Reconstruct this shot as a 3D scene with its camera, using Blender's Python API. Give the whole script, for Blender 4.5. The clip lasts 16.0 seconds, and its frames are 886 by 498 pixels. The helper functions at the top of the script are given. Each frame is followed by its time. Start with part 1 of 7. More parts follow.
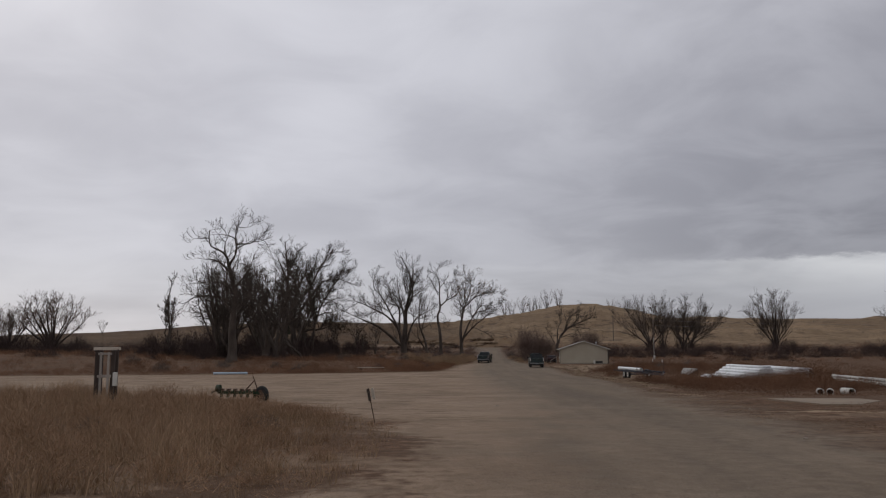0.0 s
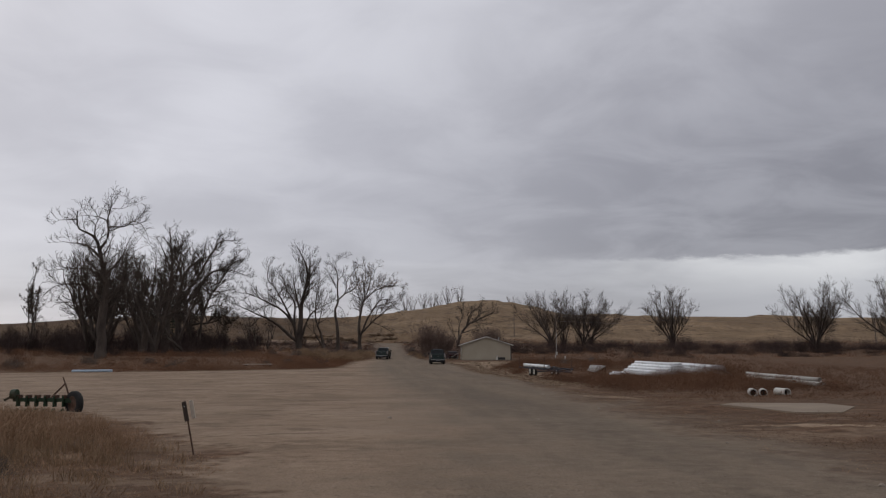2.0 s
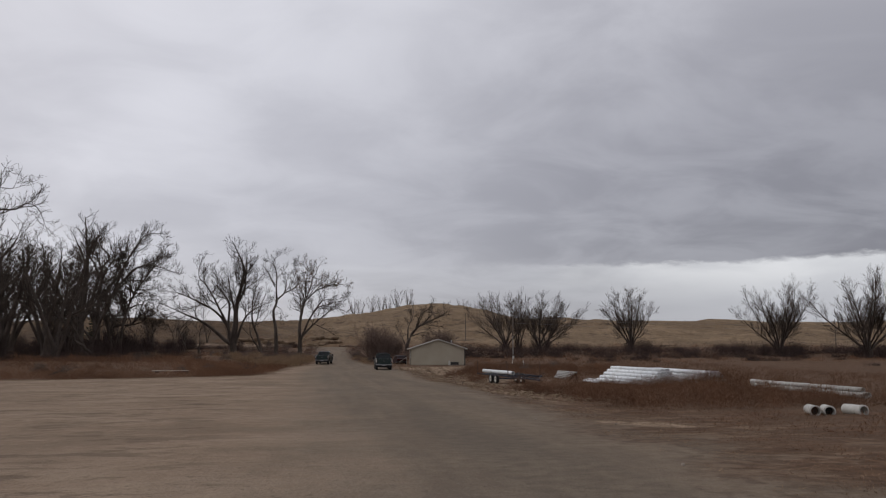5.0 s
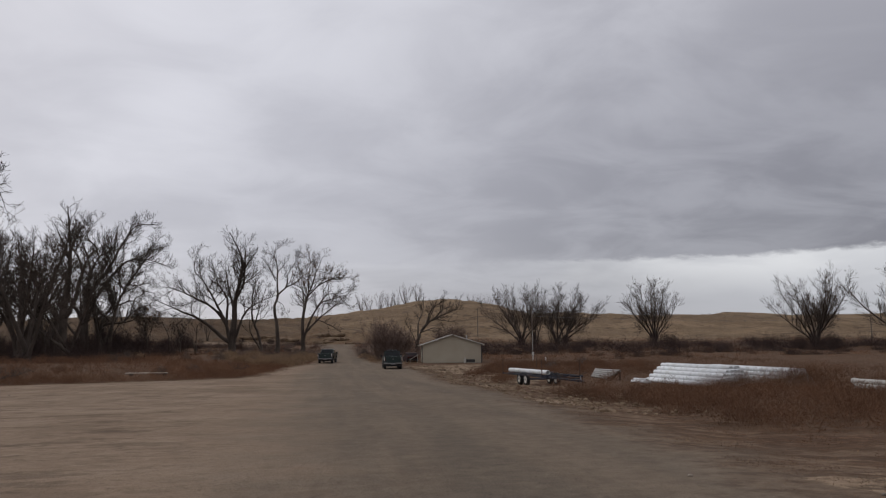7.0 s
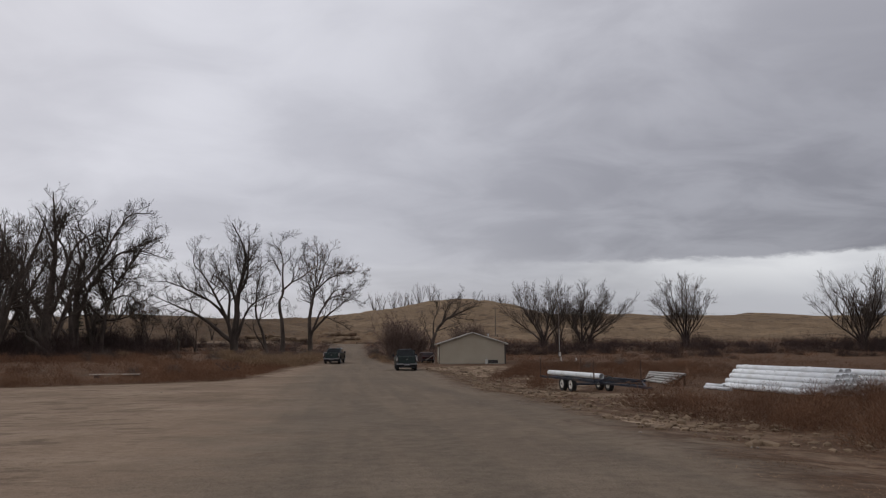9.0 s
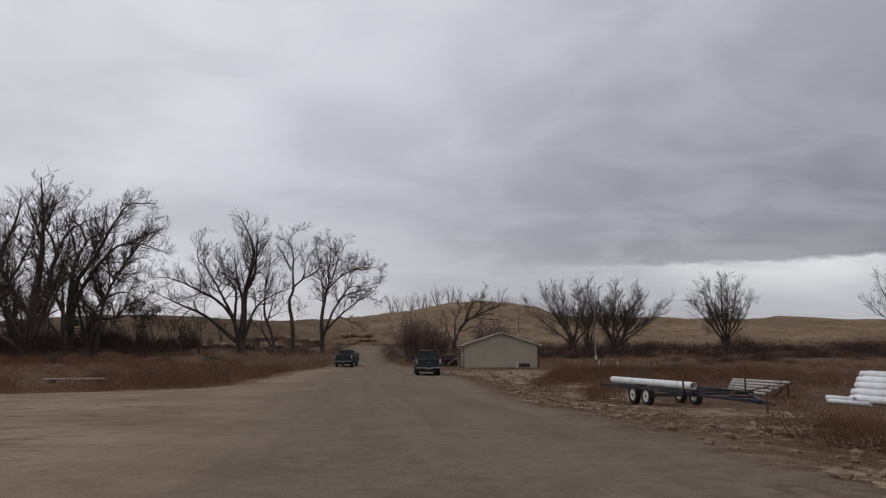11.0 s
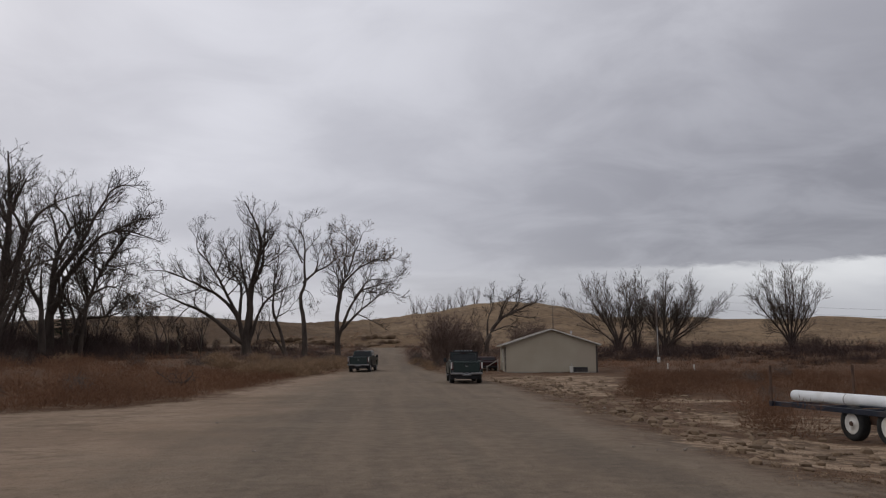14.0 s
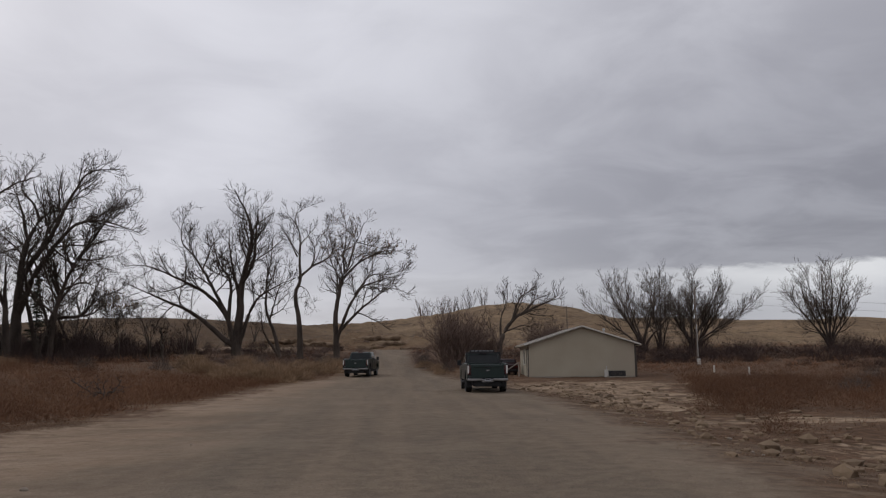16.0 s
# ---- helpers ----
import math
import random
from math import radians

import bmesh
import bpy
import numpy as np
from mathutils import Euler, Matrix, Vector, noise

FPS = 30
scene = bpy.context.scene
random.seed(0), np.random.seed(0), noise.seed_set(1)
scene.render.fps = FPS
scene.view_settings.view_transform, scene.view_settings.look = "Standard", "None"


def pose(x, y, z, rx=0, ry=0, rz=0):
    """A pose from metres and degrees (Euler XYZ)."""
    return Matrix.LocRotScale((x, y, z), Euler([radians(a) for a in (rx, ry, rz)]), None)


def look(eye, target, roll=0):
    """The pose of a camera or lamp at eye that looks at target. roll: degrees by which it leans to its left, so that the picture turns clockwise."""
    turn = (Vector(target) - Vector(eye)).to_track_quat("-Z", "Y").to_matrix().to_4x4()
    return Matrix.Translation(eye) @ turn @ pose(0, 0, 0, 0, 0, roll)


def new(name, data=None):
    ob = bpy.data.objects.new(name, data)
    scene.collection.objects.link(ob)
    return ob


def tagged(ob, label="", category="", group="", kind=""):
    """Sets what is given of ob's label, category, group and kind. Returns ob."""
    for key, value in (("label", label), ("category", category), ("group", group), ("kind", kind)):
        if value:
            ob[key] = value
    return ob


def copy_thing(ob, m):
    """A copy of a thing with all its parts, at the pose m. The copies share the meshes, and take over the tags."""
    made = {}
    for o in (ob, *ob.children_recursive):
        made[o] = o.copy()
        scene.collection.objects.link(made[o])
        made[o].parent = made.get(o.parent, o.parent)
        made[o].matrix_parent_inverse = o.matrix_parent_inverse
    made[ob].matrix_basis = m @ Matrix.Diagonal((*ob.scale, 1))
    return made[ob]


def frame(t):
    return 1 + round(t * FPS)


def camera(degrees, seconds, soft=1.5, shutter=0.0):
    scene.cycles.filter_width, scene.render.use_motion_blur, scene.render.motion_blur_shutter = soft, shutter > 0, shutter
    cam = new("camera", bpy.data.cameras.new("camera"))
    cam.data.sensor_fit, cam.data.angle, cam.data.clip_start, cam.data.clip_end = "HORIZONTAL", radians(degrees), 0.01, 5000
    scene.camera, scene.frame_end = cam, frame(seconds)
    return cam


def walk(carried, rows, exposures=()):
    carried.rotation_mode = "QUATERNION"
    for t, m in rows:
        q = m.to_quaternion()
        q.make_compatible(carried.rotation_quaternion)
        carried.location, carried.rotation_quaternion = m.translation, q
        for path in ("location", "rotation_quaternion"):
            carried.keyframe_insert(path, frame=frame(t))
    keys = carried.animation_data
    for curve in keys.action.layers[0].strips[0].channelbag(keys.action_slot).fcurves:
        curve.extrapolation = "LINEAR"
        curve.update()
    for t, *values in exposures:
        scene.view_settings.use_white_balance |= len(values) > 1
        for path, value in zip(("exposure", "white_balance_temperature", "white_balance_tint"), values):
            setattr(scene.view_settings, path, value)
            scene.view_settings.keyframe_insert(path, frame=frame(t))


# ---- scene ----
cam = camera(58.6, 16.0, soft=1.2)
PATH = [
    (0, (-0.212, -3.101, 2.687), (-0.27, -1.118, 2.937), -0.2),
    (0.5, (-0.14, -1.539, 2.706), (-0.125, 0.447, 2.949), -0.2),
    (1, (-0.056, 0.263, 2.667), (0.029, 2.246, 2.911), -0.4),
    (1.5, (0.09, 1.92, 2.63), (0.224, 3.901, 2.873), -0.2),
    (2, (0.214, 3.672, 2.603), (0.403, 5.649, 2.843), -0.0),
    (2.5, (0.431, 5.451, 2.533), (0.668, 7.422, 2.776), -0.2),
    (3, (0.628, 7.308, 2.494), (0.902, 9.275, 2.732), 0.1),
    (3.5, (0.80, 9.10, 2.56), (1.104, 11.061, 2.803), -0.1),
    (4, (1.138, 10.99, 2.522), (1.454, 12.949, 2.774), 0.2),
    (6.5, (2.18, 23.381, 2.384), (2.486, 25.342, 2.631), -0.6),
    (7, (2.502, 26.108, 2.374), (2.798, 28.07, 2.617), -0.6),
    (8, (2.94, 31.499, 2.182), (3.217, 33.464, 2.427), -0.7),
    (9, (3.407, 36.935, 2.131), (3.669, 38.902, 2.377), -0.4),
    (11.5, (4.101, 50.313, 1.889), (4.305, 52.286, 2.146), -0.2),
    (12.5, (4.326, 55.763, 1.826), (4.504, 57.738, 2.086), -0.3),
    (13.5, (4.522, 60.76, 1.795), (4.683, 62.736, 2.056), -0.3),
    (14.5, (4.611, 66.074, 1.715), (4.769, 68.05, 1.979), -0.3),
    (15.2, (4.811, 69.631, 1.68), (4.962, 71.608, 1.945), -0.2),
    (16, (5.008, 73.937, 1.654), (5.152, 75.913, 1.924), -0.5),
]
walk(cam, [(t, look(eye, target, roll)) for t, eye, target, roll in PATH], exposures=[(0.0, -0.13), (2.0, -0.07), (4.5, 0.0), (16.0, 0.0)])

# ---- world and light ----
world = bpy.data.worlds.new("overcast_sky")
scene.world = world
world.use_nodes = True


def sky_nodes():
    nt = world.node_tree
    nt.nodes.clear()
    N, L = nt.nodes.new, nt.links.new

    def math_node(op, a, b=None, clamp=False):
        n = N("ShaderNodeMath")
        n.operation, n.use_clamp = op, clamp
        for i, v in enumerate((a, b)):
            if v is None:
                continue
            if isinstance(v, (int, float)):
                n.inputs[i].default_value = v
            else:
                L(v, n.inputs[i])
        return n.outputs[0]

    def span(v, a, b, c=0.0, d=1.0):
        n = N("ShaderNodeMapRange")
        n.interpolation_type = "SMOOTHSTEP"
        L(v, n.inputs["Value"])
        for key, val in zip(("From Min", "From Max", "To Min", "To Max"), (a, b, c, d)):
            n.inputs[key].default_value = val
        return n.outputs["Result"]

    def mix(f, a, b):
        n = N("ShaderNodeMix")
        n.data_type = "RGBA"
        for sock, v in ((n.inputs["Factor"], f), (n.inputs[6], a), (n.inputs[7], b)):
            if isinstance(v, tuple):
                sock.default_value = (*v, 1)
            elif isinstance(v, (int, float)):
                sock.default_value = v
            else:
                L(v, sock)
        return n.outputs[2]

    co = N("ShaderNodeTexCoord").outputs["Generated"]
    sep = N("ShaderNodeSeparateXYZ")
    L(co, sep.inputs[0])
    x, y, z = sep.outputs
    zz = math_node("ADD", math_node("MAXIMUM", z, 0.0), 0.22)
    comb = N("ShaderNodeCombineXYZ")
    L(math_node("DIVIDE", x, zz), comb.inputs[0])
    L(math_node("MULTIPLY", math_node("DIVIDE", y, zz), 1.15), comb.inputs[1])

    def noise_at(scale, detail, dist=0.0, rough=0.5):
        n = N("ShaderNodeTexNoise")
        n.inputs["Scale"].default_value, n.inputs["Detail"].default_value = scale, detail
        n.inputs["Distortion"].default_value, n.inputs["Roughness"].default_value = dist, rough
        L(comb.outputs[0], n.inputs["Vector"])
        return n.outputs[0]

    big, small = noise_at(0.8, 3, 0.3), noise_at(2.4, 5, 0.5, 0.55)
    body = math_node("ADD", math_node("MULTIPLY", big, 0.72), math_node("MULTIPLY", small, 0.28))
    side = span(x, -0.35, 0.62)
    low = mix(span(body, 0.36, 0.64), (0.47, 0.468, 0.52), (0.62, 0.619, 0.675))
    high = mix(span(body, 0.36, 0.62), (0.52, 0.519, 0.57), (0.72, 0.72, 0.775))
    cloud = mix(span(z, 0.10, 0.42), low, high)
    cloud = mix(math_node("MULTIPLY", side, span(z, 0.10, 0.50, 1.0, 0.45)), cloud, mix(span(small, 0.35, 0.65), (0.222, 0.22, 0.252), (0.305, 0.305, 0.342)))
    # clear rim under the cloud deck, low in the north-east
    wob = math_node("ADD", math_node("MULTIPLY", math_node("SUBTRACT", small, 0.5), 0.014), math_node("MULTIPLY", math_node("SUBTRACT", noise_at(9.0, 5, 0.3, 0.65), 0.5), 0.016))
    edge = math_node("ADD", z, wob)
    rim = math_node("MULTIPLY", span(edge, 0.100, 0.108, 1.0, 0.0), span(x, 0.14, 0.58, 0.08, 1.0))
    cloud = mix(rim, cloud, mix(span(z, 0.04, 0.11), (0.45, 0.457, 0.50), mix(span(noise_at(2.2, 4, 0.4, 0.5), 0.38, 0.62), (0.61, 0.615, 0.645), (0.76, 0.765, 0.785))))
    sky = N("ShaderNodeTexSky")
    sky.sky_type, sky.sun_disc = "NISHITA", False
    sky.sun_elevation, sky.sun_rotation = radians(32), radians(-35)
    add = N("ShaderNodeMix")
    add.data_type, add.blend_type = "RGBA", "ADD"
    add.inputs["Factor"].default_value = 0.006
    L(cloud, add.inputs[6]), L(sky.outputs[0], add.inputs[7])
    bg, out = N("ShaderNodeBackground"), N("ShaderNodeOutputWorld")
    bg.inputs["Strength"].default_value = SKY
    L(add.outputs[2], bg.inputs["Color"]), L(bg.outputs[0], out.inputs["Surface"])


SKY = 1.0
sky_nodes()
sun_data = bpy.data.lights.new("sun", "SUN")
sun_data.energy, sun_data.angle, sun_data.color = 0.5, radians(30), (1.0, 0.97, 0.93)
sun = new("sun", sun_data)
sun.matrix_world = look((-60, 80, 70), (0, 20, 0))


# ---- materials ----
def material(name, a, b, scale=3.0, fine=40.0, rough=0.85, bump=0.15, metal=0.0, obj_var=0.0, island_var=0.0, spec=0.3, stain=None, stretch=(1, 1, 1)):
    """Two-scale noise between two colours, with relief, and a change from object to object or from piece to piece."""
    m = bpy.data.materials.new(name)
    m.use_nodes = True
    nt = m.node_tree
    N, L = nt.nodes.new, nt.links.new
    p = nt.nodes["Principled BSDF"]
    co = N("ShaderNodeTexCoord").outputs["Object"]
    mp = N("ShaderNodeMapping")
    mp.inputs["Scale"].default_value = stretch
    L(co, mp.inputs[0])

    def noise_at(s, detail):
        n = N("ShaderNodeTexNoise")
        n.inputs["Scale"].default_value, n.inputs["Detail"].default_value = s, detail
        L(mp.outputs[0], n.inputs["Vector"])
        return n.outputs[0]

    big, small = noise_at(scale, 4), noise_at(fine, 3)
    mixed = N("ShaderNodeMath")
    mixed.operation = "MULTIPLY_ADD"
    mixed.inputs[1].default_value = 0.45
    L(small, mixed.inputs[0]), L(big, mixed.inputs[2])
    rng = N("ShaderNodeMapRange")
    rng.inputs["From Min"].default_value, rng.inputs["From Max"].default_value = 0.5, 0.95
    L(mixed.outputs[0], rng.inputs["Value"])
    mx = N("ShaderNodeMix")
    mx.data_type = "RGBA"
    mx.inputs[6].default_value, mx.inputs[7].default_value = (*a, 1), (*b, 1)
    L(rng.outputs[0], mx.inputs["Factor"])
    col = mx.outputs[2]
    if stain:
        st = N("ShaderNodeMapRange")
        st.inputs["From Min"].default_value, st.inputs["From Max"].default_value = 0.52, 0.72
        st.inputs["To Max"].default_value = 0.8
        L(noise_at(scale * 0.37, 6), st.inputs["Value"])
        m2 = N("ShaderNodeMix")
        m2.data_type = "RGBA"
        m2.inputs[7].default_value = (*stain, 1)
        L(st.outputs[0], m2.inputs["Factor"]), L(col, m2.inputs[6])
        col = m2.outputs[2]
    for var, src in ((obj_var, ("ShaderNodeObjectInfo", "Random")), (island_var, ("ShaderNodeNewGeometry", "Random Per Island"))):
        if var:
            hs = N("ShaderNodeHueSaturation")
            mr = N("ShaderNodeMapRange")
            mr.inputs["To Min"].default_value, mr.inputs["To Max"].default_value = 1 - var, 1 + var
            L(N(src[0]).outputs[src[1]], mr.inputs["Value"])
            L(mr.outputs[0], hs.inputs["Value"]), L(col, hs.inputs["Color"])
            col = hs.outputs[0]
    L(col, p.inputs["Base Color"])
    p.inputs["Roughness"].default_value, p.inputs["Metallic"].default_value = rough, metal
    p.inputs["Specular IOR Level"].default_value = spec
    if bump:
        bp = N("ShaderNodeBump")
        bp.inputs["Strength"].default_value, bp.inputs["Distance"].default_value = bump, 0.02
        L(small, bp.inputs["Height"]), L(bp.outputs[0], p.inputs["Normal"])
    return m


BARK = material("cottonwood_bark", (0.038, 0.029, 0.023), (0.102, 0.079, 0.064), 1.2, 14, 0.95, 0.5, obj_var=0.12, stretch=(1, 1, 0.3))
MAUVETWIG = material("mauve_willow_twigs", (0.105, 0.072, 0.058), (0.195, 0.138, 0.112), 0.5, 6, 0.95, 0.0, obj_var=0.12, island_var=0.25)
TWIG = material("bare_twigs", (0.036, 0.028, 0.022), (0.084, 0.064, 0.051), 0.4, 6, 0.95, 0.0, obj_var=0.12, island_var=0.2)
PALETWIG = material("pale_twigs", (0.055, 0.041, 0.033), (0.115, 0.087, 0.070), 0.4, 6, 0.95, 0.0, obj_var=0.12, island_var=0.2)
LEAF = material("dead_leaves", (0.11, 0.065, 0.035), (0.20, 0.12, 0.065), 1.0, 8, 0.8, 0.0, island_var=0.35)
SHRUBTWIG = material("dark_thicket", (0.028, 0.018, 0.0155), (0.068, 0.044, 0.037), 0.5, 6, 0.95, 0.0, obj_var=0.25, island_var=0.25)
REDSHRUB = material("red_brown_weed", (0.105, 0.052, 0.028), (0.214, 0.110, 0.060), 0.12, 4, 0.95, 0.0, obj_var=0.2, island_var=0.12, stain=(0.205, 0.124, 0.075))
NEARWEED = material("brown_roadside_weed", (0.205, 0.125, 0.073), (0.355, 0.226, 0.136), 0.4, 4, 0.95, 0.0, island_var=0.18)
MATWEED = material("matted_dead_weed", (0.105, 0.064, 0.038), (0.205, 0.130, 0.080), 0.6, 5, 0.95, 0.0, island_var=0.25)
SAGE = material("grey_sagebrush", (0.070, 0.056, 0.047), (0.145, 0.120, 0.10), 0.5, 6, 0.95, 0.0, obj_var=0.2, island_var=0.25)
STRAW = material("dry_straw", (0.21, 0.137, 0.080), (0.36, 0.245, 0.15), 0.3, 4, 0.95, 0.0, island_var=0.3)
WHITEPIPE = material("white_pvc", (0.70, 0.71, 0.71), (0.82, 0.83, 0.83), 2.0, 30, 0.45, 0.05, obj_var=0.05, stain=(0.48, 0.45, 0.40))
DIRTYPIPE = material("mud_stained_white_pvc", (0.36, 0.34, 0.30), (0.56, 0.54, 0.50), 1.5, 12, 0.55, 0.08, obj_var=0.06, stain=(0.20, 0.155, 0.115))
BLUEPIPE = material("pale_blue_pvc", (0.34, 0.43, 0.52), (0.44, 0.52, 0.60), 2.0, 30, 0.45, 0.05)
GREYPIPE = material("weathered_aluminium", (0.30, 0.29, 0.27), (0.44, 0.42, 0.39), 2.0, 30, 0.5, 0.1, 0.3, obj_var=0.1)
DARKHOLE = material("dark_inside", (0.012, 0.012, 0.012), (0.03, 0.028, 0.025), 3, 20, 0.9, 0.0)
BLUESTEEL = material("dark_blue_painted_steel", (0.012, 0.015, 0.024), (0.028, 0.033, 0.047), 3, 30, 0.5, 0.1, 0.2, stain=(0.09, 0.07, 0.055))
RUST = material("rusty_steel", (0.05, 0.03, 0.022), (0.13, 0.075, 0.05), 4, 40, 0.85, 0.25)
RUBBER = material("tyre_rubber", (0.012, 0.012, 0.012), (0.035, 0.033, 0.03), 4, 40, 0.85, 0.2)
WHITERIM = material("white_steel_rim", (0.62, 0.60, 0.54), (0.76, 0.74, 0.68), 4, 30, 0.5, 0.05, stain=(0.34, 0.28, 0.2))
GREYRIM = material("grey_alloy", (0.25, 0.25, 0.26), (0.38, 0.38, 0.39), 4, 30, 0.4, 0.05, 0.6)
GREENPAINT = material("dark_green_paint", (0.004, 0.014, 0.012), (0.007, 0.021, 0.018), 1.2, 20, 0.28, 0.0, 0.1, spec=0.5, stain=(0.017, 0.022, 0.019))
FARMGREEN = material("faded_green_paint", (0.010, 0.024, 0.010), (0.026, 0.046, 0.022), 4, 30, 0.6, 0.1, stain=(0.10, 0.07, 0.05))
REDPAINT = material("dark_red_paint", (0.016, 0.004, 0.004), (0.028, 0.007, 0.007), 1.5, 20, 0.55, 0.0, 0.1, spec=0.2)
CHROME = material("dusty_chrome", (0.19, 0.187, 0.183), (0.29, 0.285, 0.28), 3, 30, 0.4, 0.05, 0.6, stain=(0.14, 0.125, 0.11))
BLACKTRIM = material("black_plastic", (0.012, 0.012, 0.013), (0.028, 0.028, 0.03), 4, 40, 0.6, 0.1)
AUTOGLASS = material("tinted_glass", (0.010, 0.012, 0.013), (0.016, 0.019, 0.02), 2, 10, 0.12, 0.0, spec=0.25)
TAILRED = material("tail_light_red", (0.045, 0.006, 0.006), (0.07, 0.009, 0.008), 8, 40, 0.2, 0.0, spec=0.6)
LIGHTCLEAR = material("pale_lens", (0.55, 0.53, 0.50), (0.68, 0.66, 0.62), 8, 40, 0.2, 0.0, spec=0.6)
PLATE = material("pale_plate", (0.30, 0.31, 0.33), (0.40, 0.41, 0.43), 10, 60, 0.5, 0.0)
STUCCO = material("beige_siding", (0.345, 0.300, 0.226), (0.395, 0.348, 0.266), 0.6, 22, 0.9, 0.2, stain=(0.36, 0.305, 0.235))
WHITETRIM = material("off_white_trim", (0.50, 0.475, 0.425), (0.61, 0.585, 0.53), 2, 30, 0.7, 0.1, stain=(0.45, 0.42, 0.37))
DARKTRIM = material("dark_brown_trim", (0.05, 0.04, 0.034), (0.08, 0.065, 0.055), 3, 30, 0.6, 0.1)
SHINGLE = material("brown_grey_shingle", (0.13, 0.115, 0.10), (0.22, 0.195, 0.17), 1.5, 25, 0.9, 0.4)
DOORPAINT = material("cream_door", (0.56, 0.53, 0.46), (0.64, 0.61, 0.54), 2, 30, 0.6, 0.05)
GALV = material("galvanised_metal", (0.38, 0.38, 0.38), (0.52, 0.52, 0.51), 4, 40, 0.5, 0.1, 0.5)
POLEWOOD = material("weathered_pole_wood", (0.11, 0.085, 0.07), (0.20, 0.16, 0.13), 2, 18, 0.95, 0.4, stretch=(1, 1, 0.15))
GREYWOOD = material("grey_weathered_wood", (0.24, 0.21, 0.18), (0.38, 0.335, 0.29), 2, 25, 0.95, 0.4, stretch=(1, 1, 0.2))
PALEWOOD = material("pale_weathered_board", (0.42, 0.36, 0.29), (0.56, 0.49, 0.41), 2, 25, 0.9, 0.3)
DARKWOOD = material("dark_creosote_wood", (0.035, 0.026, 0.022), (0.075, 0.055, 0.045), 2, 20, 0.95, 0.4, stretch=(1, 1, 0.2))
PALEDIRT = material("packed_pale_dirt", (0.205, 0.158, 0.113), (0.275, 0.216, 0.158), 0.8, 14, 0.95, 0.3, stain=(0.19, 0.145, 0.105))
CONCRETE = material("pale_concrete", (0.235, 0.205, 0.17), (0.31, 0.275, 0.232), 1.5, 30, 0.9, 0.2, stain=(0.33, 0.28, 0.22))
STONE = material("tan_stone", (0.20, 0.165, 0.13), (0.30, 0.25, 0.20), 3, 20, 0.9, 0.3, obj_var=0.2)
BANKDIRT = material("bank_dirt", (0.15, 0.103, 0.064), (0.26, 0.185, 0.12), 0.5, 5, 0.95, 0.6, stain=(0.085, 0.058, 0.038))
CONIFER = material("dark_conifer_needles", (0.008, 0.016, 0.009), (0.022, 0.038, 0.020), 0.6, 8, 0.9, 0.0, island_var=0.3)
WIRE = material("grey_wire", (0.16, 0.16, 0.17), (0.22, 0.22, 0.23), 4, 30, 0.6, 0.0)


